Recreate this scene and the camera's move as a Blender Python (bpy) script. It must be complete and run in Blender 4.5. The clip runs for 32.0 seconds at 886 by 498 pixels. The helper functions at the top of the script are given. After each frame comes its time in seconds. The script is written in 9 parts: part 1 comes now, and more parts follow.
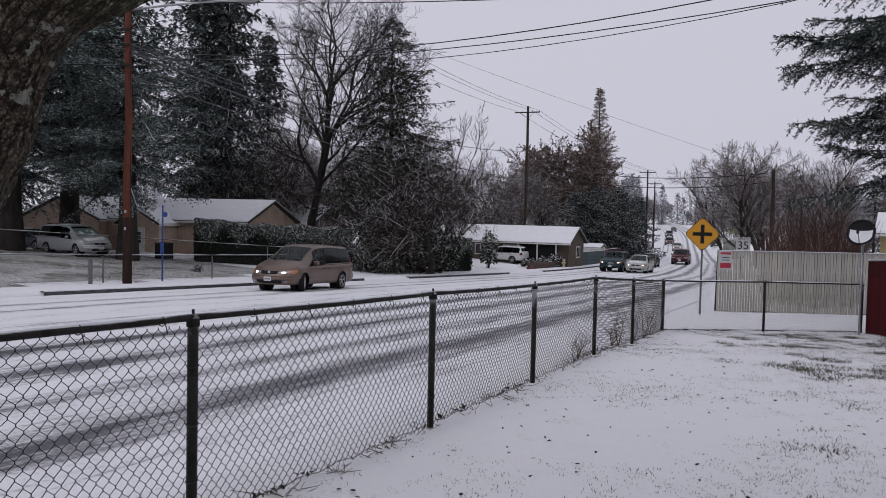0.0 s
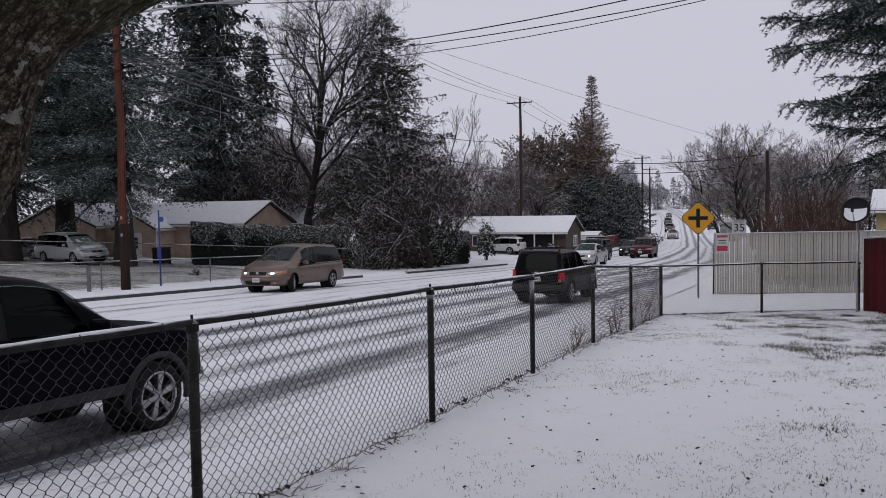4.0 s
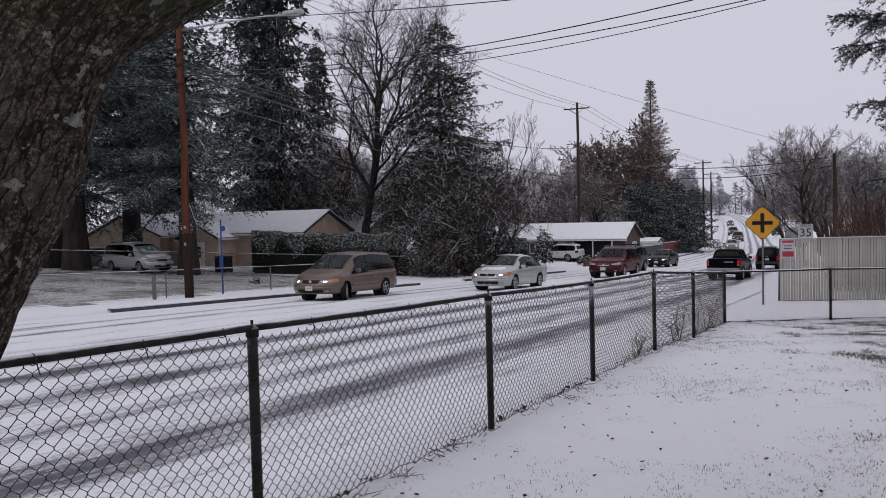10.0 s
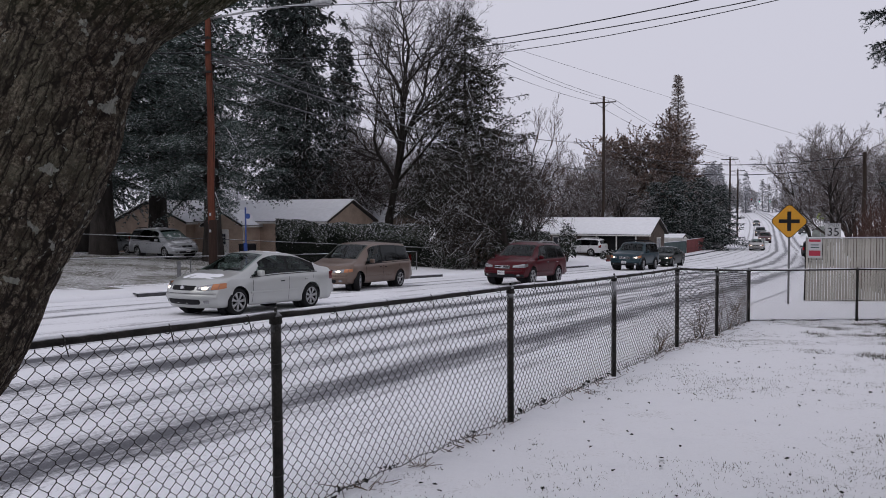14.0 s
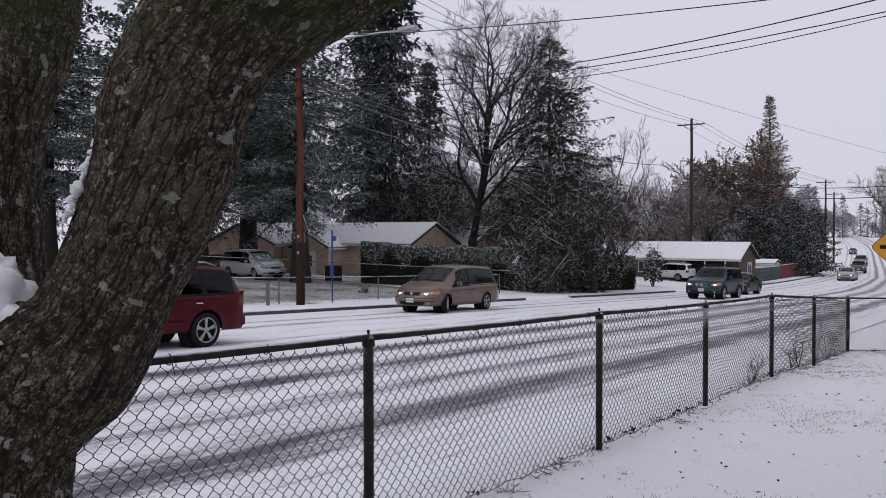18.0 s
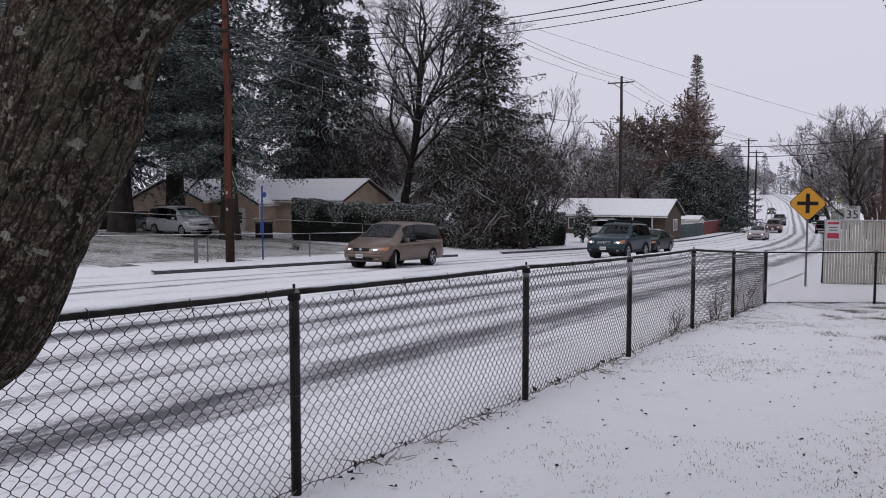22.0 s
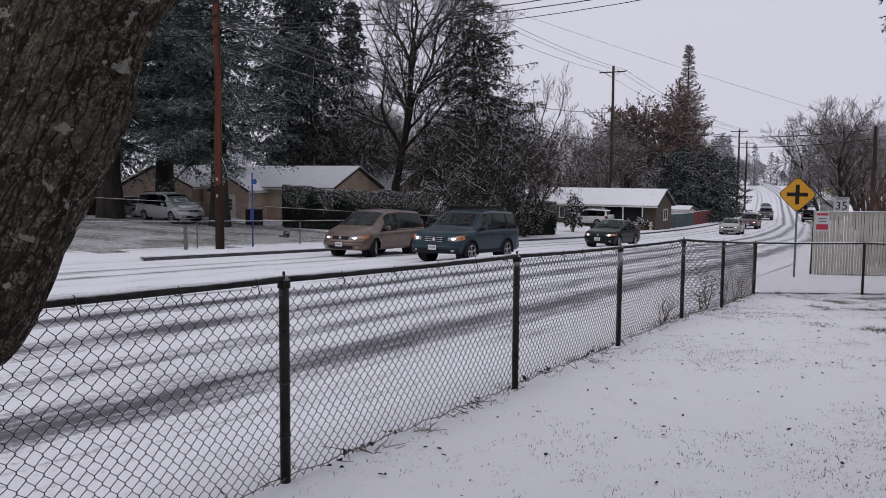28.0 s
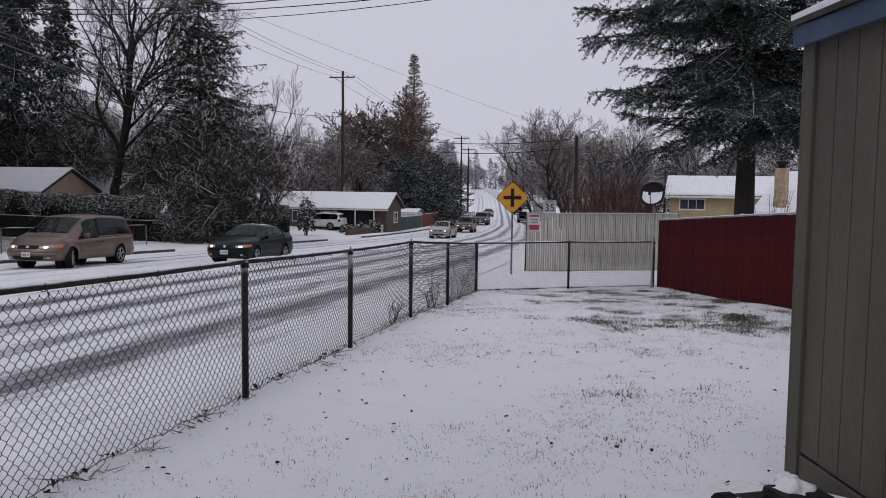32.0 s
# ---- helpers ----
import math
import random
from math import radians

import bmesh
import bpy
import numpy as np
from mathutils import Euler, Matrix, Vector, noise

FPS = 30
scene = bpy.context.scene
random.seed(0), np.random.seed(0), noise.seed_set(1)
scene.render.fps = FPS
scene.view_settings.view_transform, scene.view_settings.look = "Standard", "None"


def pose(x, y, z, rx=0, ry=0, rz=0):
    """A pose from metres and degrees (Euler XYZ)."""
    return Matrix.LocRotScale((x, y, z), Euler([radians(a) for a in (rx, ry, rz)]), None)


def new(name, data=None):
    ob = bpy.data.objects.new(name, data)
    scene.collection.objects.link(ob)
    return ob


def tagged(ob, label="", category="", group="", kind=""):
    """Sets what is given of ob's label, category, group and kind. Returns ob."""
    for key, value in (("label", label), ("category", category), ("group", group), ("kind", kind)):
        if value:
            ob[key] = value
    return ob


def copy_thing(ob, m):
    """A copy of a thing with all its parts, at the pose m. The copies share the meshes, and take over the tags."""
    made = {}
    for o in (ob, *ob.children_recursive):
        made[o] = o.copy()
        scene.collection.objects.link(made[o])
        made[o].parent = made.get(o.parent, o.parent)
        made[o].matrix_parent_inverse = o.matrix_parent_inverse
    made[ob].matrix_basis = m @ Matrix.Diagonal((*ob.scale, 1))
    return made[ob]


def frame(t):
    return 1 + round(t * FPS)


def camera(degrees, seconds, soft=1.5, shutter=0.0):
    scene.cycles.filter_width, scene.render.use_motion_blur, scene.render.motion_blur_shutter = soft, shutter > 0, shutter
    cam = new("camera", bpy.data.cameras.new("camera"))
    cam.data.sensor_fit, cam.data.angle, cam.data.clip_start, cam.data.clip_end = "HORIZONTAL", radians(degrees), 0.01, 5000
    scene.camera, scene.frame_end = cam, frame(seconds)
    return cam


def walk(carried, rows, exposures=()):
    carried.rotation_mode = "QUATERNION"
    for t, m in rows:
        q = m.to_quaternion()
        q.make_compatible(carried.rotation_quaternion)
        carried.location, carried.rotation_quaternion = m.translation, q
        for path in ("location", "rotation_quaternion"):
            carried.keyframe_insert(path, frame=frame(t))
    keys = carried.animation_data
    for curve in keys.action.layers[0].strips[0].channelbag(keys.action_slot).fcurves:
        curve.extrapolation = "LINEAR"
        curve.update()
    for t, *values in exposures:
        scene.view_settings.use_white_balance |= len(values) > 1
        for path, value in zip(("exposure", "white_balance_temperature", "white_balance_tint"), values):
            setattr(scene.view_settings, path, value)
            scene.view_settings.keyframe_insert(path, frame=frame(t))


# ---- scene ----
cam = camera(55.95, 32.0, soft=0.9)
PATH = [
    (0.0, pose(-0.003, -0.001, 2.952, 87.51, -1.27, 0.11)),
    (0.5, pose(-0.007, -0.038, 2.967, 87.34, -1.17, 0.13)),
    (1.0, pose(-0.002, -0.056, 2.971, 87.05, -1.11, 0.39)),
    (1.5, pose(0.003, -0.066, 2.972, 86.83, -0.77, 0.10)),
    (2.0, pose(0.012, -0.046, 2.967, 86.74, -0.24, -0.75)),
    (2.5, pose(0.018, -0.034, 2.965, 86.89, 0.21, -1.35)),
    (3.0, pose(0.025, -0.050, 2.965, 87.05, 0.58, -1.22)),
    (3.5, pose(0.021, -0.043, 2.970, 87.06, 0.83, -0.68)),
    (5.5, pose(0.018, -0.045, 2.967, 87.08, 0.98, 0.80)),
    (6.0, pose(0.011, -0.033, 2.967, 87.02, 0.90, 0.94)),
    (6.5, pose(0.013, -0.038, 2.968, 86.93, 0.89, 1.09)),
    (7.0, pose(0.011, -0.036, 2.970, 86.85, 0.88, 1.20)),
    (7.5, pose(0.009, -0.030, 2.967, 86.78, 0.82, 1.20)),
    (8.0, pose(0.013, -0.037, 2.957, 86.84, 0.87, 1.39)),
    (8.5, pose(0.011, -0.040, 2.943, 87.31, 0.28, 2.65)),
    (9.0, pose(0.013, -0.019, 2.944, 87.46, 0.56, 3.93)),
    (9.5, pose(0.011, -0.007, 2.946, 87.48, 1.19, 3.87)),
    (10.0, pose(0.011, 0.006, 2.949, 87.68, 1.46, 3.75)),
    (10.5, pose(0.012, 0.006, 2.950, 87.92, 1.44, 3.63)),
    (11.0, pose(0.016, 0.010, 2.953, 88.09, 1.45, 3.51)),
    (11.5, pose(0.016, 0.007, 2.952, 88.13, 1.41, 3.42)),
    (12.0, pose(0.005, 0.009, 2.953, 87.83, 0.98, 3.55)),
    (12.5, pose(0.006, -0.002, 2.955, 87.67, 0.35, 3.55)),
    (13.0, pose(0.007, -0.007, 2.953, 87.38, 0.13, 3.90)),
    (13.5, pose(0.009, -0.014, 2.949, 87.13, 0.23, 4.71)),
    (14.0, pose(0.009, -0.012, 2.949, 87.14, 0.35, 5.36)),
    (14.5, pose(0.001, -0.004, 2.948, 87.08, 0.40, 5.70)),
    (16.5, pose(-0.006, -0.022, 2.950, 86.85, -0.18, 5.74)),
    (17.0, pose(-0.008, -0.021, 2.947, 86.82, -0.13, 6.19)),
    (17.5, pose(-0.021, -0.022, 2.962, 87.57, 0.05, 7.05)),
    (18.0, pose(-0.039, -0.042, 2.960, 88.74, 0.09, 11.02)),
    (18.5, pose(-0.040, -0.035, 2.953, 88.15, 0.12, 12.52)),
    (19.0, pose(-0.027, -0.038, 2.939, 86.22, -0.02, 10.65)),
    (19.5, pose(-0.012, -0.043, 2.942, 86.49, 0.31, 9.39)),
    (20.0, pose(-0.003, -0.043, 2.939, 86.33, 0.27, 8.20)),
    (20.5, pose(0.002, -0.039, 2.936, 85.97, 0.34, 7.47)),
    (21.0, pose(0.001, -0.033, 2.940, 85.81, 0.24, 7.04)),
    (21.5, pose(0.002, -0.038, 2.940, 85.79, 0.17, 6.63)),
    (22.0, pose(0.002, -0.042, 2.940, 85.78, -0.01, 6.43)),
    (22.5, pose(-0.001, -0.038, 2.939, 85.68, -0.20, 6.43)),
    (23.0, pose(0.003, -0.036, 2.937, 85.60, -0.23, 6.39)),
    (23.5, pose(0.000, -0.030, 2.939, 85.62, -0.50, 6.06)),
    (24.0, pose(0.000, -0.028, 2.940, 85.59, -0.65, 5.91)),
    (24.5, pose(0.002, -0.029, 2.939, 85.52, -0.63, 5.80)),
    (25.0, pose(0.000, -0.025, 2.943, 85.35, -0.66, 5.69)),
    (25.5, pose(-0.000, -0.027, 2.940, 85.25, -0.62, 5.73)),
    (27.5, pose(0.000, -0.027, 2.938, 85.02, -0.51, 5.84)),
    (28.0, pose(-0.002, -0.026, 2.940, 84.98, -0.46, 5.81)),
    (28.5, pose(-0.004, -0.031, 2.939, 85.04, -0.44, 5.90)),
    (29.0, pose(-0.008, -0.032, 2.941, 85.22, -0.42, 6.11)),
    (29.5, pose(-0.008, -0.033, 2.939, 85.24, -0.42, 6.36)),
    (30.0, pose(-0.012, -0.027, 2.942, 85.13, -0.51, 6.49)),
    (30.5, pose(-0.010, -0.030, 2.941, 84.98, -0.52, 6.53)),
    (31.0, pose(0.006, -0.045, 2.952, 85.16, -0.76, 3.79)),
    (31.5, pose(0.018, -0.038, 2.948, 85.68, -1.00, -7.74)),
    (32.0, pose(0.044, -0.009, 2.943, 85.41, -0.71, -12.34)),
]
walk(cam, PATH, exposures=((0.0, 0.1), (3.0, 0.09), (6.0, 0.12), (9.0, 0.16), (14.0, 0.18), (19.0, 0.3), (25.0, 0.25), (29.0, 0.22), (30.5, 0.19), (32.0, 0.08)))

# ---- light: a low overcast winter sky ----
world = bpy.data.worlds.new("overcast")
scene.world = world
world.use_nodes = True
wn, wl = world.node_tree.nodes, world.node_tree.links
sky = wn.new("ShaderNodeTexSky")
sky.sky_type = "NISHITA"
sky.sun_disc = False
sky.sun_elevation, sky.sun_rotation = radians(22), radians(140)
sky.air_density, sky.dust_density = 1.0, 6.0
grey = wn.new("ShaderNodeHueSaturation")
grey.inputs["Saturation"].default_value = 0.12
grey.inputs["Value"].default_value = 0.06
wl.new(sky.outputs[0], grey.inputs["Color"])
cloud = wn.new("ShaderNodeMix")
cloud.data_type = "RGBA"
cloud.inputs[0].default_value = 0.9
cloud.inputs[7].default_value = (0.575, 0.572, 0.668, 1)
wl.new(grey.outputs[0], cloud.inputs[6])
wl.new(cloud.outputs[2], wn["Background"].inputs["Color"])
wn["Background"].inputs["Strength"].default_value = 1.0
sun = new("sun", bpy.data.lights.new("sun", "SUN"))
sun.data.energy, sun.data.angle, sun.data.color = 0.5, radians(40), (1, 0.97, 0.94)
sun.matrix_world = pose(0, 0, 60, 38, 0, 140 - 180)
scene.view_settings.exposure = 0.0

# ---- materials ----
def nodes_of(name):
    m = bpy.data.materials.new(name)
    m.use_nodes = True
    return m, m.node_tree.nodes, m.node_tree.links, m.node_tree.nodes["Principled BSDF"]


def noise_node(n, l, scale, detail=4.0, coord=None, rough=0.6):
    t = n.new("ShaderNodeTexNoise")
    t.inputs["Scale"].default_value, t.inputs["Detail"].default_value = scale, detail
    t.inputs["Roughness"].default_value = rough
    if coord is not None:
        l.new(coord, t.inputs["Vector"])
    return t


def ramp(n, l, src, a, b, ca=(0, 0, 0, 1), cb=(1, 1, 1, 1)):
    r = n.new("ShaderNodeValToRGB")
    r.color_ramp.elements[0].position, r.color_ramp.elements[1].position = a, b
    r.color_ramp.elements[0].color, r.color_ramp.elements[1].color = ca, cb
    l.new(src, r.inputs[0])
    return r.outputs[0]


def mixc(n, l, fac, a, b):
    m = n.new("ShaderNodeMix")
    m.data_type = "RGBA"
    for i, v in ((0, fac), (6, a), (7, b)):
        if isinstance(v, (int, float)):
            m.inputs[i].default_value = v
        elif isinstance(v, tuple):
            m.inputs[i].default_value = (*v, 1)[:4]
        else:
            l.new(v, m.inputs[i])
    return m.outputs[2]


def math_node(n, l, op, a, b=0.0, c=None, clamp=False):
    m = n.new("ShaderNodeMath")
    m.operation, m.use_clamp = op, clamp
    for i, v in enumerate((a, b) if c is None else (a, b, c)):
        if isinstance(v, (int, float)):
            m.inputs[i].default_value = v
        else:
            l.new(v, m.inputs[i])
    return m.outputs[0]


SNOW = (0.74, 0.75, 0.79)


def mat(name, color, rough=0.7, vary=0.25, scale=6.0, fine=60.0, bump=0.3, depth=0.01, metal=0.0, snow=0.0, snow_at=0.55,
        second=None, stretch=(1, 1, 1), coat=0.0, per=0.0, snow_scale=5.0):
    """A surface with two scales of variation; snow lies on what faces up."""
    m, n, l, b = nodes_of(name)
    tc = n.new("ShaderNodeTexCoord")
    mp = n.new("ShaderNodeMapping")
    mp.inputs["Scale"].default_value = stretch
    l.new(tc.outputs["Object"], mp.inputs["Vector"])
    big = noise_node(n, l, scale, 3, mp.outputs[0])
    small = noise_node(n, l, fine, 3, mp.outputs[0])
    dark = tuple(c * (1 - vary) for c in color)
    light = second or tuple(min(1, c * (1 + vary)) for c in color)
    col = mixc(n, l, ramp(n, l, big.outputs[0], 0.32, 0.68), dark, light)
    grain = ramp(n, l, small.outputs[0], 0.3, 0.75, (1 - vary * 0.8,) * 3 + (1,), (1 + vary * 0.4,) * 3 + (1,))
    mul = n.new("ShaderNodeMix")
    mul.data_type, mul.blend_type = "RGBA", "MULTIPLY"
    mul.inputs[0].default_value = 1.0
    l.new(col, mul.inputs[6]), l.new(grain, mul.inputs[7])
    col = mul.outputs[2]
    if per:
        oi = n.new("ShaderNodeObjectInfo")
        v = math_node(n, l, "MULTIPLY_ADD", oi.outputs["Random"], per, 1 - per / 2)
        hs = n.new("ShaderNodeHueSaturation")
        l.new(v, hs.inputs["Value"]), l.new(col, hs.inputs["Color"])
        col = hs.outputs[0]
    if snow:
        g = n.new("ShaderNodeNewGeometry")
        sep = n.new("ShaderNodeSeparateXYZ")
        l.new(g.outputs["Normal"], sep.inputs[0])
        sn = noise_node(n, l, snow_scale, 4, tc.outputs["Object"], 0.7)
        v = math_node(n, l, "MULTIPLY_ADD", sn.outputs[0], 1.1, sep.outputs[2])
        v = math_node(n, l, "MULTIPLY", v, 0.5)
        top = snow_at + 0.72 if snow_at >= 0.44 else min(1.0, snow_at + 0.72)
        f = ramp(n, l, v, (snow_at + 0.5) / 2, top / 2)
        f = math_node(n, l, "MULTIPLY", f, snow)
        col = mixc(n, l, f, col, SNOW)
    l.new(col, b.inputs["Base Color"])
    b.inputs["Roughness"].default_value, b.inputs["Metallic"].default_value = rough, metal
    b.inputs["Coat Weight"].default_value = coat
    if rough >= 0.6:
        b.inputs["Specular IOR Level"].default_value = 0.15
    if bump:
        bp = n.new("ShaderNodeBump")
        bp.inputs["Strength"].default_value, bp.inputs["Distance"].default_value = bump, depth
        l.new(math_node(n, l, "ADD", big.outputs[0], math_node(n, l, "MULTIPLY", small.outputs[0], 0.4)), bp.inputs["Height"])
        l.new(bp.outputs[0], b.inputs["Normal"])
    return m


def glow(name, color, strength):
    m, n, l, b = nodes_of(name)
    b.inputs["Base Color"].default_value = (*color, 1)
    b.inputs["Emission Color"].default_value = (*color, 1)
    b.inputs["Emission Strength"].default_value = strength
    b.inputs["Roughness"].default_value = 0.2
    return m


def glass(name, tint, shine=1.0):
    """A thin tinted pane: it lets tinted light through and mirrors by its angle."""
    m, n, l, b = nodes_of(name)
    n.remove(b)
    clear, gloss, mix, fr = (n.new(k) for k in ("ShaderNodeBsdfTransparent", "ShaderNodeBsdfGlossy", "ShaderNodeMixShader", "ShaderNodeLayerWeight"))
    clear.inputs["Color"].default_value = (*tint, 1)
    gloss.inputs["Roughness"].default_value = 0.03
    gloss.inputs["Color"].default_value = (0.9, 0.95, 0.95, 1)
    fr.inputs["Blend"].default_value = 0.5
    edge = math_node(n, l, "POWER", fr.outputs["Facing"], 4.0)
    l.new(math_node(n, l, "MULTIPLY_ADD", edge, 0.45 * shine, 0.022 * shine), mix.inputs[0]), l.new(clear.outputs[0], mix.inputs[1]), l.new(gloss.outputs[0], mix.inputs[2])
    l.new(mix.outputs[0], n["Material Output"].inputs["Surface"])
    return m


def paint(name, color, metal=0.35, dirt=0.35, coat=0.5, gloss=0.3):
    """Car paint with a clear coat and road spray low on the body."""
    m, n, l, b = nodes_of(name)
    tc = n.new("ShaderNodeTexCoord")
    big = noise_node(n, l, 2.5, 4, tc.outputs["Object"])
    small = noise_node(n, l, 40, 3, tc.outputs["Object"])
    sep = n.new("ShaderNodeSeparateXYZ")
    l.new(tc.outputs["Object"], sep.inputs[0])
    low = math_node(n, l, "SUBTRACT", 0.95, sep.outputs[2])
    f = math_node(n, l, "MULTIPLY", math_node(n, l, "MULTIPLY", low, big.outputs[0], clamp=True), dirt * 1.8, clamp=True)
    col = mixc(n, l, f, color, (0.14, 0.135, 0.13))
    l.new(col, b.inputs["Base Color"])
    b.inputs["Metallic"].default_value = metal
    l.new(math_node(n, l, "MULTIPLY_ADD", small.outputs[0], 0.15, 0.25), b.inputs["Roughness"])
    b.inputs["Coat Weight"].default_value = coat
    b.inputs["Coat Roughness"].default_value = 0.06
    b.inputs["Specular IOR Level"].default_value = gloss
    return m


def snow_ground(name, thin=0.0):
    """Thin snow on a lawn: fine grain, drifts, and grass that shows through in patches."""
    m, n, l, b = nodes_of(name)
    tc = n.new("ShaderNodeTexCoord")
    co = tc.outputs["Object"]
    patch = noise_node(n, l, 0.35, 5, co, 0.65)
    mid = noise_node(n, l, 2.2, 5, co, 0.7)
    fine = noise_node(n, l, 8.5 if thin else 34, 5, co, 0.75)
    grain = noise_node(n, l, 160, 2, co)
    grass = mixc(n, l, fine.outputs[0], (0.045, 0.048, 0.032), (0.13, 0.118, 0.085))
    f1 = ramp(n, l, patch.outputs[0], 0.47, 0.7)
    f2 = ramp(n, l, mid.outputs[0], 0.5, 0.72)
    f3 = ramp(n, l, fine.outputs[0], 0.5 - 0.12 * thin, 0.63 - 0.17 * thin)
    bare = math_node(n, l, "MULTIPLY", math_node(n, l, "MULTIPLY_ADD", f1, 0.9, 0.34 + 0.66 * thin), math_node(n, l, "MULTIPLY_ADD", f2, 1 - 0.65 * thin, 0.65 * thin))
    bare = math_node(n, l, "MULTIPLY", bare, f3)
    white = mixc(n, l, math_node(n, l, "MULTIPLY_ADD", fine.outputs[0], 0.5, math_node(n, l, "MULTIPLY", mid.outputs[0], 0.5)), (0.7, 0.71, 0.75), (0.95, 0.95, 0.97))
    l.new(mixc(n, l, bare, white, grass), b.inputs["Base Color"])
    b.inputs["Roughness"].default_value = 0.85
    bp = n.new("ShaderNodeBump")
    bp.inputs["Strength"].default_value, bp.inputs["Distance"].default_value = 0.9, 0.05
    h = math_node(n, l, "MULTIPLY_ADD", fine.outputs[0], 0.4, mid.outputs[0])
    l.new(math_node(n, l, "MULTIPLY_ADD", grain.outputs[0], 0.12, h), bp.inputs["Height"])
    l.new(bp.outputs[0], b.inputs["Normal"])
    return m


def snow_road(name):
    """Packed snow on asphalt, worn through in wheel tracks; the UV map runs along and across the road in metres."""
    m, n, l, b = nodes_of(name)
    uv = n.new("ShaderNodeUVMap")
    sep = n.new("ShaderNodeSeparateXYZ")
    l.new(uv.outputs[0], sep.inputs[0])
    mp = n.new("ShaderNodeMapping")
    mp.inputs["Scale"].default_value = (0.06, 0.5, 1)
    l.new(uv.outputs[0], mp.inputs[0])
    wob = noise_node(n, l, 1.0, 3, mp.outputs[0])
    mp2 = n.new("ShaderNodeMapping")
    mp2.inputs["Scale"].default_value = (0.3, 8.0, 1)
    l.new(uv.outputs[0], mp2.inputs[0])
    streak = noise_node(n, l, 1.0, 5, mp2.outputs[0], 0.7)
    fine = noise_node(n, l, 13.0, 6, uv.outputs[0], 0.8)
    across = math_node(n, l, "MULTIPLY_ADD", math_node(n, l, "SUBTRACT", wob.outputs[0], 0.5), 0.6, sep.outputs[1])
    total = None
    for at, half, power in TRACKS:
        d = math_node(n, l, "ABSOLUTE", math_node(n, l, "SUBTRACT", across, at))
        k = math_node(n, l, "SUBTRACT", 1.0, math_node(n, l, "DIVIDE", d, half), clamp=True)
        k = math_node(n, l, "MULTIPLY", k, power)
        total = k if total is None else math_node(n, l, "MAXIMUM", total, k)
    v = math_node(n, l, "MULTIPLY_ADD", math_node(n, l, "SUBTRACT", streak.outputs[0], 0.5), 1.9, total)
    mp3 = n.new("ShaderNodeMapping")
    mp3.inputs["Scale"].default_value = (0.45, 2.2, 1)
    l.new(uv.outputs[0], mp3.inputs[0])
    blot = noise_node(n, l, 1.0, 4, mp3.outputs[0], 0.6)
    v = math_node(n, l, "MULTIPLY_ADD", math_node(n, l, "SUBTRACT", blot.outputs[0], 0.5), 1.5, v)
    v = math_node(n, l, "MULTIPLY_ADD", math_node(n, l, "SUBTRACT", fine.outputs[0], 0.5), 2.1, v)
    f = ramp(n, l, v, 0.24, 0.92)
    white = mixc(n, l, wob.outputs[0], (0.72, 0.73, 0.76), (0.84, 0.84, 0.87))
    wet = mixc(n, l, fine.outputs[0], (0.04, 0.042, 0.052), (0.115, 0.116, 0.132))
    l.new(mixc(n, l, f, white, wet), b.inputs["Base Color"])
    l.new(math_node(n, l, "MULTIPLY_ADD", f, -0.35, 0.8), b.inputs["Roughness"])
    bp = n.new("ShaderNodeBump")
    bp.inputs["Strength"].default_value, bp.inputs["Distance"].default_value = 0.5, 0.02
    l.new(math_node(n, l, "SUBTRACT", math_node(n, l, "MULTIPLY", fine.outputs[0], 0.4), f), bp.inputs["Height"])
    l.new(bp.outputs[0], b.inputs["Normal"])
    return m


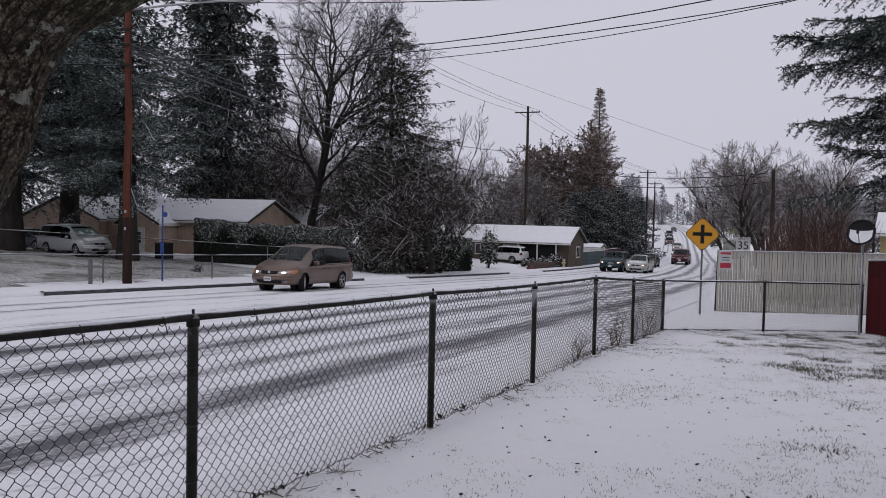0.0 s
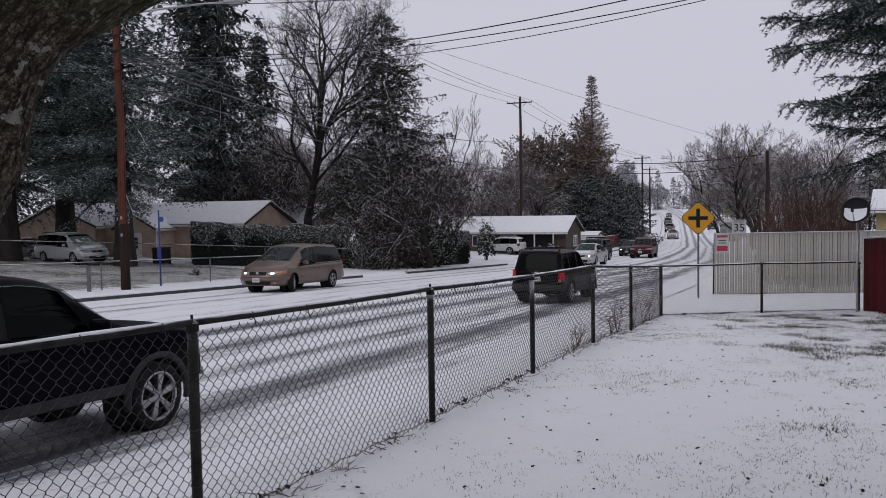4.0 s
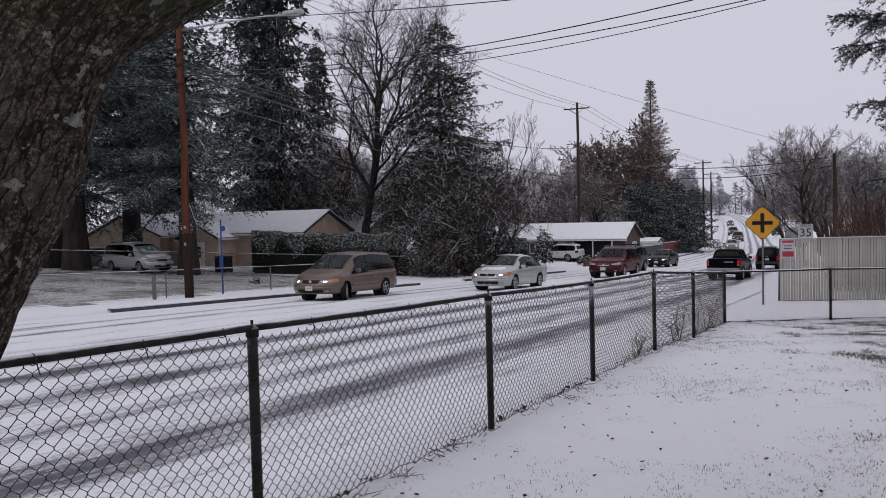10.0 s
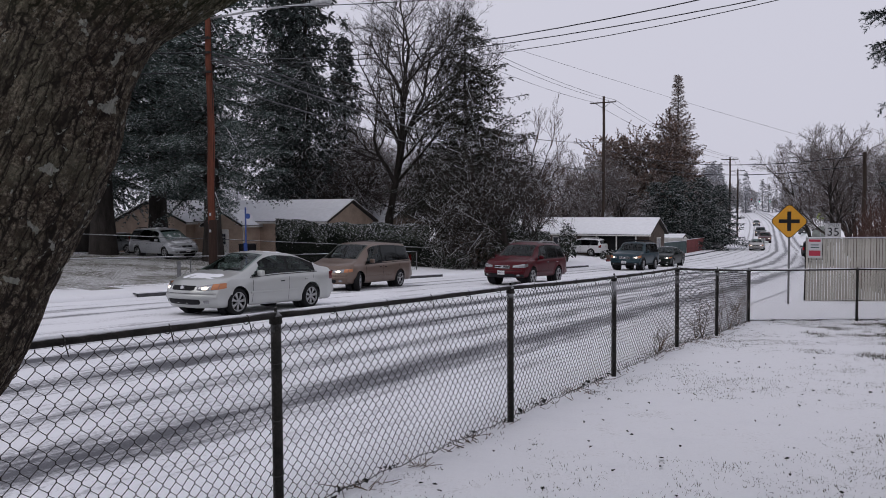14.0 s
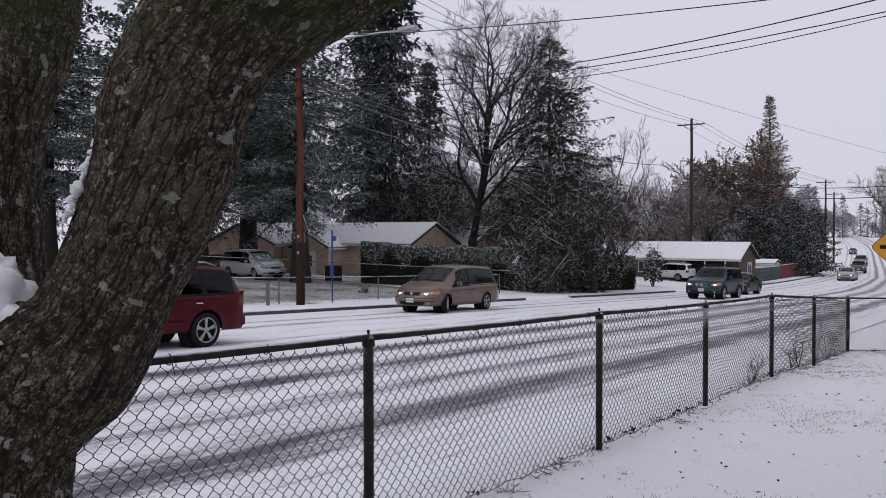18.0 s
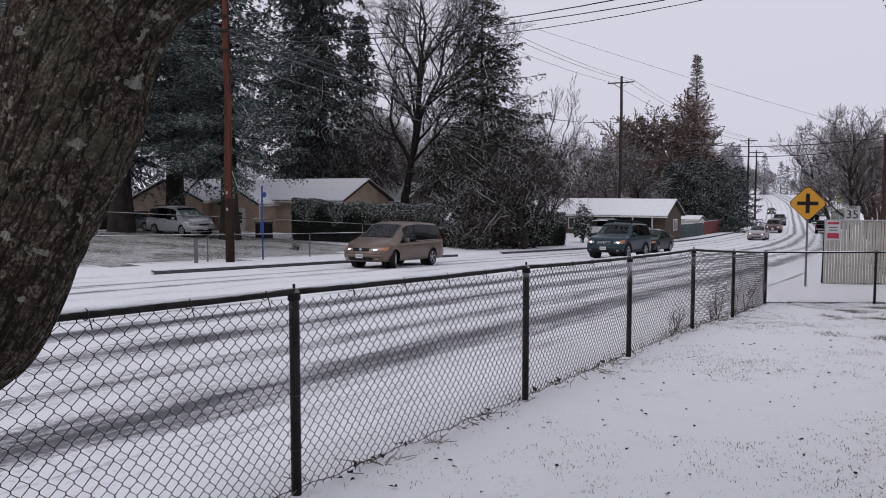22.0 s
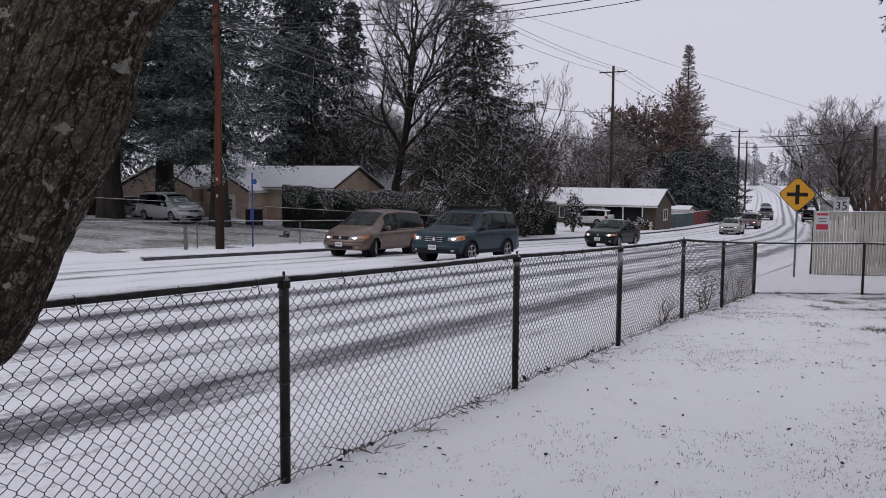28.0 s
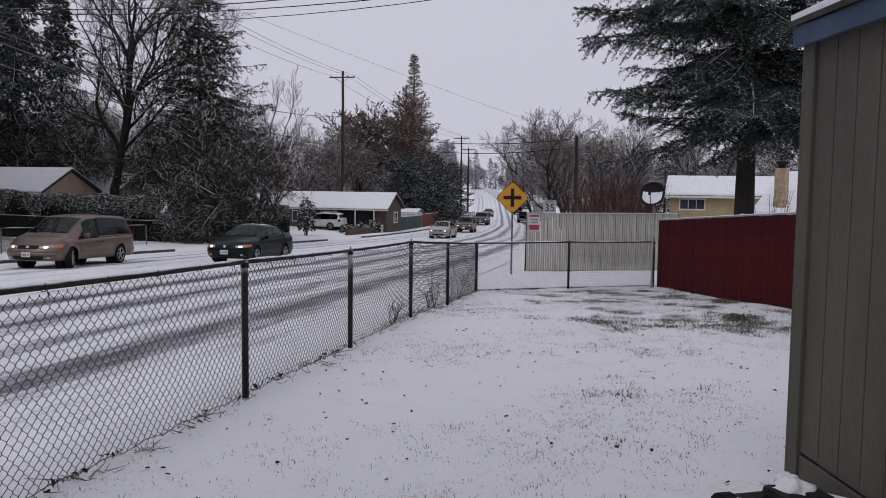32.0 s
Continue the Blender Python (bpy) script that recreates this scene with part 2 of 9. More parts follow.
TRACKS = [(2.0, 0.5, 0.2), (3.15, 0.95, 1.0), (4.75, 0.65, 0.72), (6.65, 0.9, 0.95), (8.7, 0.72, 1.2), (10.2, 0.5, 0.5), (12.2, 0.45, 0.38),
          (13.9, 0.4, 0.36), (15.6, 0.5, 0.75), (17.2, 0.5, 0.75), (18.7, 0.3, 0.25)]
M = {
    "snow": snow_ground("snowy_lawn"),
    "lawn": snow_ground("thinly_snowed_lawn", 0.95),
    "road": snow_road("snowy_road"),
    "fresh": mat("fresh_snow", (0.78, 0.79, 0.82), 0.8, 0.05, 3, 40, 0.5, 0.03),
    "kerb": mat("wet_concrete", (0.07, 0.07, 0.075), 0.6, 0.4, 4, 40, 0.4, 0.01, snow=0.8, snow_at=0.35),
    "galv": mat("weathered_steel", (0.026, 0.024, 0.022), 0.7, 0.45, 8, 90, 0.3, 0.002, snow=0.5, snow_at=0.6, snow_scale=3.0),
    "wire": mat("dark_wire", (0.05, 0.047, 0.045), 0.6, 0.3, 20, 90, 0),
    "steel": mat("galvanised_steel", (0.4, 0.41, 0.42), 0.45, 0.2, 8, 90, 0.1, 0.002, metal=0.8),
    "black": mat("black_rubber", (0.012, 0.012, 0.013), 0.75, 0.3, 20, 120, 0.2, 0.002),
    "dark": mat("dark_plastic", (0.016, 0.016, 0.018), 0.6, 0.25, 10, 80, 0.1, 0.002),
    "rim": mat("alloy", (0.42, 0.42, 0.43), 0.45, 0.2, 10, 60, 0.1, 0.002, metal=0.8),
    "plate": mat("plate", (0.6, 0.6, 0.6), 0.4, 0.1, 10, 60, 0),
    "chrome": mat("chrome", (0.6, 0.6, 0.61), 0.2, 0.1, 10, 60, 0, metal=1.0),
    "lamp": glow("headlight", (1.0, 0.86, 0.7), 2.6),
    "lampoff": mat("headlight_off", (0.3, 0.3, 0.31), 0.1, 0.15, 20, 60, 0, metal=0.3),
    "amber": glow("corner_lamp", (0.42, 0.17, 0.08), 0.08),
    "tail": glow("tail_lamp", (0.3, 0.003, 0.012), 0.35),
    "tailoff": mat("tail_lens", (0.12, 0.008, 0.008), 0.15, 0.1, 20, 60, 0),
    "glass": glass("tinted_glass", (0.4, 0.48, 0.45)),
    "privacy": glass("privacy_glass", (0.04, 0.045, 0.045)),
    "limo": glass("black_film_glass", (0.008, 0.008, 0.009), 0.35),
    "pane": mat("window_pane", (0.05, 0.055, 0.065), 0.06, 0.2, 3, 60, 0),
}

# ---- helpers for building ----
def mesh_ob(name, verts, faces, material, parent=None, label="", smooth=False, mats=None, idx=None):
    me = bpy.data.meshes.new(name)
    me.from_pydata([tuple(v) for v in verts], [], [tuple(f) for f in faces])
    for mm in (mats or [material]):
        me.materials.append(mm)
    if idx is not None:
        me.polygons.foreach_set("material_index", idx)
    if smooth:
        me.polygons.foreach_set("use_smooth", [True] * len(me.polygons))
    me.update()
    ob = new(name, me)
    if parent is not None:
        ob.parent = parent
    if label:
        ob["label"] = label
    return ob


class Geo:
    """Gathers verts and faces of simple solids into one mesh."""

    def __init__(self):
        self.v, self.f = [], []

    def add(self, verts, faces):
        k = len(self.v)
        self.v += [tuple(p) for p in verts]
        self.f += [tuple(i + k for i in q) for q in faces]
        return self

    def box(self, x0, y0, z0, x1, y1, z1, b=0.0):
        if b <= 0:
            vs = [(x, y, z) for z in (z0, z1) for y in (y0, y1) for x in (x0, x1)]
            return self.add(vs, [(0, 2, 3, 1), (4, 5, 7, 6), (0, 1, 5, 4), (2, 6, 7, 3), (0, 4, 6, 2), (1, 3, 7, 5)])
        bm = bmesh.new()
        bmesh.ops.create_cube(bm, size=1, matrix=Matrix.LocRotScale(((x0 + x1) / 2, (y0 + y1) / 2, (z0 + z1) / 2), None, (x1 - x0, y1 - y0, z1 - z0)))
        bmesh.ops.bevel(bm, geom=bm.edges, offset=b, segments=2, affect="EDGES", profile=0.6)
        bm.verts.index_update()
        self.add([v.co[:] for v in bm.verts], [[v.index for v in f.verts] for f in bm.faces])
        bm.free()
        return self

    def tube(self, pts, radii, sides=8, cap=True):
        pts = [Vector(p) for p in pts]
        if isinstance(radii, (int, float)):
            radii = [radii] * len(pts)
        k = len(self.v)
        side = None
        for i, p in enumerate(pts):
            d = (pts[min(i + 1, len(pts) - 1)] - pts[max(i - 1, 0)])
            d = d.normalized() if d.length > 1e-9 else Vector((0, 0, 1))
            if side is None:
                side = d.orthogonal().normalized()
            side = (side - d * side.dot(d))
            side = side.normalized() if side.length > 1e-6 else d.orthogonal().normalized()
            up = d.cross(side)
            for j in range(sides):
                a = 2 * math.pi * j / sides
                self.v.append(tuple(p + (side * math.cos(a) + up * math.sin(a)) * radii[i]))
        for i in range(len(pts) - 1):
            for j in range(sides):
                a, b = k + i * sides + j, k + i * sides + (j + 1) % sides
                self.f.append((a, b, b + sides, a + sides))
        if cap:
            self.f.append(tuple(k + j for j in reversed(range(sides))))
            self.f.append(tuple(k + (len(pts) - 1) * sides + j for j in range(sides)))
        return self

    def prism(self, outline, a, b, axis=1):
        """An outline of (u, v) pushed from a to b along an axis (0, 1 or 2)."""
        n = len(outline)
        def at(u, v, w):
            return ((w, u, v), (u, w, v), (u, v, w))[axis]
        vs = [at(u, v, a) for u, v in outline] + [at(u, v, b) for u, v in outline]
        fs = [tuple(range(n)), tuple(range(2 * n - 1, n - 1, -1))] + [(i, i + n, (i + 1) % n + n, (i + 1) % n) for i in range(n)]
        return self.add(vs, fs)

    def moved(self, m):
        self.v = [tuple(m @ Vector(p)) for p in self.v]
        return self

    def ob(self, name, material, parent=None, label="", smooth=False):
        o = mesh_ob(name, self.v, self.f, material, parent, label, smooth)
        bm = bmesh.new()
        bm.from_mesh(o.data)
        bmesh.ops.recalc_face_normals(bm, faces=bm.faces)
        bm.to_mesh(o.data)
        bm.free()
        return o


def part(name, geo, material, parent, label="", smooth=False):
    return geo.ob(name, material, parent, label, smooth)


def thing(name, label, category, group="", m=None):
    ob = new(name)
    ob.empty_display_size = 0.2
    if m is not None:
        ob.matrix_basis = m
    return tagged(ob, label, category, group)


# ---- the lie of the land ----
# s runs along the near fence line, n to its left across the road
F0, FU, FW = Vector((-1.39, 4.62)), Vector((0.41, 0.912)), Vector((-0.912, 0.41))
PROFILE_Y = [-200, -60, 0, 30, 70, 95, 130, 184, 215, 300, 450, 900, 2500]
PROFILE_Z = [6, 3.5, 1.1, -0.2, -1.95, -2.75, -3.1, -3.0, -2.4, -0.8, 1.5, 6, 12]
YARD_Y = [-60, 0, 4.6, 7.4, 10.2, 13, 16, 19.8, 25, 30, 50, 70, 95, 130, 300]
YARD_Z = [2.6, 1.3, 1.13, 1.02, 0.87, 0.78, 0.53, 0.25, -0.02, -0.38, -0.95, -1.7, -2.4, -2.7, -0.3]
EDGE_S = [-300, 0, 30, 46, 72, 110, 143, 220, 260, 350, 450, 700, 1500]
RIGHT_N = [1.3, 1.3, 1.4, 1.9, 3.2, 7.8, 12.9, 23.5, 30.4, 48, 73, 140, 360]
LEFT_N = [20.5, 20.3, 20.0, 19.2, 18.5, 19.2, 23.0, 35.5, 42.4, 60, 85, 152, 372]


def road_z(y):
    return float(np.mean([np.interp(y + d, PROFILE_Y, PROFILE_Z) for d in (-8, -4, 0, 4, 8)]))


def to_sn(x, y):
    r = Vector((x, y)) - F0
    return r.dot(FU), r.dot(FW)


def to_xy(s, n):
    p = F0 + FU * s + FW * n
    return p.x, p.y


def edges(s):
    return float(np.interp(s, EDGE_S, RIGHT_N)), float(np.interp(s, EDGE_S, LEFT_N))


def ground_z(x, y):
    s, n = to_sn(x, y)
    r, l = edges(s)
    if n > l:
        d = n - l
        return road_z(y) + 0.14 + 1.1 * min(1.0, max(0.0, (d - 3.0) / 17)) + (0.0 if d < 60 else (d - 60) * 0.02)
    if n >= r:
        return road_z(y)
    yard = float(np.interp(y, YARD_Y, YARD_Z))
    d = min(1.0, (r - n) / 1.1)
    return road_z(y) + (yard - road_z(y)) * d * d * (3 - 2 * d)


def build_land():
    ss = [-300, -200, -140, -100, -80] + list(np.arange(-60, -12, 6.0)) + list(np.arange(-12, 30, 0.5)) + list(np.arange(30, 70, 1.0)) + \
        list(np.arange(70, 160, 2.0)) + list(np.arange(160, 320, 4.0)) + [340, 380, 420, 480, 560, 660, 800, 1000, 1500, 2400]
    right = [2000, 900, 500, 300, 200, 140, 100, 70, 50, 40, 32, 26] + list(np.arange(22, 2, -0.7)) + list(np.arange(2.0, 0, -0.2))
    left = [0.0, 0.16, 0.3, 0.6, 1, 1.5, 2, 2.5, 3, 4, 5, 6, 8, 10, 12, 14, 17, 20, 24, 30, 40, 60, 90, 140, 220, 350, 600, 1200, 2400]
    road = list(np.linspace(0, 1, 30))
    verts, cols = [], []
    for s in ss:
        r, l = edges(s)
        row = [r - d for d in right] + [r + (l - r) * k for k in road] + [l + 0.001 + d for d in left]
        for i, n in enumerate(row):
            x, y = to_xy(s, n)
            z = ground_z(x, y)
            k = i - len(right)
            if 0 <= k < len(road):
                z -= 0.05
            elif abs(x) < 60 and y < 90 and k < 0:
                z += 0.02 * noise.noise((x * 0.7, y * 0.7, 0)) + 0.012 * noise.noise((x * 2.3, y * 2.3, 5))
            verts.append((x, y, z))
        cols = len(row)
    faces = [(i * cols + j, i * cols + j + 1, (i + 1) * cols + j + 1, (i + 1) * cols + j) for i in range(len(ss) - 1) for j in range(cols - 1)]
    faces = [f[::-1] for f in faces]
    mids = [to_sn(*np.mean([verts[v][:2] for v in f], axis=0)) for f in faces]
    thin = [1 if 4 < s < 37 and 24.0 + 0.5 * math.sin(s) < n < 42 else 0 for s, n in mids]
    g = mesh_ob("ground", verts, faces, M["snow"], smooth=True, mats=[M["snow"], M["lawn"]], idx=thin)
    tagged(g, "snow-dusted lawns and verges with grass showing through", "ground", kind="structure")
    verts, faces, uvs = [], [], []
    k = 41
    for s in ss:
        r, l = edges(s)
        for j in range(k):
            n = r - 0.25 + (l - r + 0.25) * j / (k - 1)
            x, y = to_xy(s, n)
            z = road_z(y) + 0.012 * noise.noise((s * 0.3, n * 1.6, 2)) + 0.006
            verts.append((x, y, z))
            uvs.append((s, (n - r) * (18.8 / (l - r)) + 1.3))
    faces = [(i * k + j + 1, i * k + j, (i + 1) * k + j, (i + 1) * k + j + 1) for i in range(len(ss) - 1) for j in range(k - 1)]
    rd = mesh_ob("road", verts, faces, M["road"], smooth=True)
    lay = rd.data.uv_layers.new(name="UVMap")
    for lp in rd.data.loops:
        lay.data[lp.index].uv = uvs[lp.vertex_index]
    tagged(rd, "wide road under packed snow with dark wheel tracks", "road", kind="structure")
    # the far kerb, broken by drive entrances
    for a, b in ((16, 36.5), (41.5, 58), (66, 120)):
        g = Geo()
        pts = list(np.arange(a, b, 1.0)) + [b]
        prev = None
        for s in pts:
            l = edges(s)[1]
            sec = []
            for dn, dz in ((-0.03, -0.06), (-0.02, 0.13), (0.01, 0.15), (0.15, 0.155), (0.17, -0.06)):
                x, y = to_xy(s, l + dn)
                sec.append((x, y, road_z(y) + dz))
            g.v += sec
        for i in range(len(pts) - 1):
            for j in range(4):
                g.f.append((i * 5 + j, i * 5 + j + 1, (i + 1) * 5 + j + 1, (i + 1) * 5 + j))
        o = g.ob("kerb", M["kerb"])
        tagged(o, "dark wet concrete kerb with snow on top", "kerb", kind="structure")


build_land()

# ---- the yard: chain-link fence, posts and slatted fences ----
def chain_link(a, b, height, mesh=0.041, radius=0.0021, knuckle=0.0):
    """Woven zigzag wires between two foot points; the wires are three-sided and bend round one another at each crossing."""
    a, b = Vector(a), Vector(b)
    run = (b - a).xy.length
    along = Vector((b.x - a.x, b.y - a.y, 0)).normalized()
    side = Vector((-along.y, along.x, 0))
    cols, rows = int(run / mesh), int(height / mesh)
    offs = [(side * radius).to_tuple(), (-side * radius * 0.5 + along * radius * 0.9).to_tuple(), (-side * radius * 0.5 - along * radius * 0.9).to_tuple()]
    v, f = [], []
    for k in range(cols + 1):
        base = len(v)
        count = 0
        for j in range(rows + 1):
            d = (k + ((j + k) % 2)) * mesh
            d = min(max(d, 0), run)
            p = a + along * d
            p.z = a.z + (b.z - a.z) * d / run + 0.03 + j * mesh + 0.012 * math.sin(d * 2.1 + a.x) + 0.003 * math.sin(d * 31 + j * 2.3)
            w = 0.004 * math.sin(d * 3 + j * 0.6)
            for dz in ((-knuckle, knuckle) if knuckle else (0.0,)):
                for o in offs:
                    v.append((p.x + o[0] + side.x * w, p.y + o[1] + side.y * w, p.z + dz))
                count += 1
        for j in range(count - 1):
            for i in range(3):
                q, r = base + j * 3 + i, base + j * 3 + (i + 1) % 3
                f.append((q, r, r + 3, q + 3))
    g = Geo()
    g.v, g.f = v, f
    return g


def fence_post(p, parent, height=1.22, radius=0.03, mat_=None):
    g = Geo().tube([(p[0], p[1], p[2] - 0.15), (p[0], p[1], p[2] + height - 0.03)], radius, 12)
    o = part("post", g, mat_ or M["galv"], parent, smooth=True)
    c = Geo().tube([(p[0], p[1], p[2] + height - 0.05), (p[0], p[1], p[2] + height - 0.005), (p[0], p[1], p[2] + height + 0.015)],
                   [radius * 1.25, radius * 1.2, radius * 0.6], 12)
    c.tube([(p[0], p[1], p[2] + height + 0.01), (p[0], p[1], p[2] + height + 0.045)], radius * 0.3, 6)
    part("post_cap", c, M["galv"], parent, "dull cast post cap")
    return o


def run_of_fence(name, label, posts, height=1.22, mesh=0.041, radius=0.0033, mat_=None, ties=True):
    t = thing(name, label, "fence")
    for i, p in enumerate(posts):
        fence_post(p, t, height, 0.035 if i in (0, len(posts) - 1) else 0.03, mat_)
    for i, (a, b) in enumerate(zip(posts, posts[1:])):
        part("mesh", chain_link(a, b, height - 0.07, mesh, radius, 0.006 if mesh < 0.06 else 0.0), M["wire"], t, "woven steel wire diamonds")
        g = Geo()
        A, B = Vector(a) + Vector((0, 0, height)), Vector(b) + Vector((0, 0, height))
        pts = [A.lerp(B, k / 8) + Vector((0, 0, -0.006 * math.sin(math.pi * k / 8))) for k in range(9)]
        part("top_rail", g.tube(pts, 0.021, 10), mat_ or M["galv"], t, smooth=True)
        sn = Geo().tube([q + Vector((0, 0, 0.016)) for q in pts], [0.004] + [0.0125 + 0.003 * math.sin(k * 2.3) for k in range(1, 8)] + [0.004], 8)
        part("snow_on_rail", sn, M["fresh"], t, "thin line of snow on the rail", smooth=True)
        low = [Vector(a).lerp(Vector(b), k / 24) + Vector((0, 0, 0.045 + 0.012 * math.sin(k * 1.7))) for k in range(25)]
        part("bottom_wire", Geo().tube(low, 0.003, 5), M["wire"], t)
        if ties:
            for k in (0.17, 0.36, 0.55, 0.74, 0.92):
                c = A.lerp(B, k)
                ring = [c + Vector((0.0, 0, 0)) + (B - A).normalized().cross(Vector((0, 0, 1))) * 0.026 * math.cos(w) + Vector((0, 0, 0.026 * math.sin(w) - 0.006)) for w in np.linspace(0, 6.0, 12)]
                ring.append(ring[-1] + Vector((0.01, 0.01, -0.06)))
                part("tie_wire", Geo().tube(ring, 0.003, 5), M["wire"], t)
    for p in posts[:-1]:
        for h in (0.3, 0.62, 0.95):
            ring = [(p[0] + 0.034 * math.cos(w), p[1] + 0.034 * math.sin(w), p[2] + h + 0.01 * math.sin(w)) for w in np.linspace(0, 6.2, 12)]
            part("tie_wire", Geo().tube(ring, 0.003, 5), M["wire"], t)
    return t


YARD_POSTS = [(-3.89, -0.98, 1.36), (-2.64, 1.83, 1.24), (-1.39, 4.62, 1.12), (-0.09, 7.43, 1.01), (1.13, 10.24, 0.87), (2.39, 13.03, 0.77), (3.6, 15.72, 0.55), (5.25, 19.84, 0.23)]
SIDE_POSTS = [(5.27, 19.88, 0.23), (7.81, 20.2, 0.23), (10.35, 20.55, 0.2)]


def build_yard_fences():
    run_of_fence("chain_link_fence", "weathered chain-link fence with snow on its top rail beside the road", YARD_POSTS)
    run_of_fence("chain_link_fence", "low chain-link fence across the end of the snowy lawn", SIDE_POSTS)
    slat_mat = mat("white_slats", (0.45, 0.43, 0.385), 0.6, 0.25, 2, 40, 0.2, 0.003, per=0.25, stretch=(1, 1, 0.3))
    red_mat = mat("red_slats", (0.072, 0.005, 0.008), 0.85, 0.45, 3, 40, 0.2, 0.003, per=0.4, stretch=(1, 1, 0.3))
    for name, label, a, b, za, zb, h, m_, grp in (
            ("slat_fence", "tall chain-link fence filled with off-white privacy slats", (9.82, 29.9), (15.6, 29.1), -0.42, -0.38, 2.25, slat_mat, "white"),
            ("slat_fence", "tall fence of dark red privacy slats with snow along its top", (10.45, 20.5), (8.35, 7.6), 0.2, 1.0, 1.83, red_mat, "red")):
        t = thing(name, label, "fence")
        run = math.hypot(b[0] - a[0], b[1] - a[1])
        along = Vector((b[0] - a[0], b[1] - a[1], 0)).normalized()
        side = Vector((-along.y, along.x, 0))
        count = int(run / 0.089)
        rot = Matrix.Rotation(math.atan2(along.y, along.x), 4, "Z")
        half = 0.042 if grp == "red" else 0.038
        slat = Geo().box(-half, -0.004, 0, half, 0.004, h - 0.08)
        slat.box(-0.027, -0.0052, 0, -0.022, 0.0052, h - 0.08)
        proto = slat.ob("slat", m_, t)
        rng = random.Random(5)
        for k in range(count):
            o = proto if k == 0 else new("slat", proto.data)
            o.parent = t
            d = (k + 0.5) * run / count
            z = za + (zb - za) * d / run
            o.matrix_basis = Matrix.Translation((a[0] + along.x * d, a[1] + along.y * d, z + 0.04 + rng.uniform(-0.012, 0.012))) @ rot @ Matrix.Rotation(rng.uniform(-0.06, 0.06), 4, "Z") @ Matrix.Rotation(rng.uniform(-0.004, 0.004), 4, "Y")
        # wires in front of and behind the slats, posts and rail
        A, B = Vector((*a, za)), Vector((*b, zb))
        part("mesh", chain_link(A + side * 0.012, B + side * 0.012, h - 0.05, 0.045, 0.0016), M["steel"], t, "thin wire diamonds over the slats")
        n = max(2, round(run / 2.6))
        for k in range(n + 1):
            p = A.lerp(B, k / n) + side * 0.05
            lean = 0.05 if (grp == "white" and k == 0) else 0.0
            g = Geo().tube([p - Vector((0, 0, 0.1)), p + Vector((lean, 0, h + 0.03))], 0.045 if k in (0, n) else 0.03, 10)
            part("post", g, M["galv"], t, smooth=True)
        pts = [A.lerp(B, k / 12) + Vector((0, 0, h - 0.02)) for k in range(13)]
        part("top_rail", Geo().tube(pts, 0.02, 8), M["steel"], t, smooth=True)
        part("snow_on_rail", Geo().tube([q + Vector((0, 0, 0.014)) for q in pts], 0.013, 8), M["fresh"], t, "thin line of snow", smooth=True)


build_yard_fences()

# ---- vehicles: x forward, y left, z up, origin on the road below the middle ----
def smooth01(k):
    k = min(1.0, max(0.0, k))
    return k * k * (3 - 2 * k)


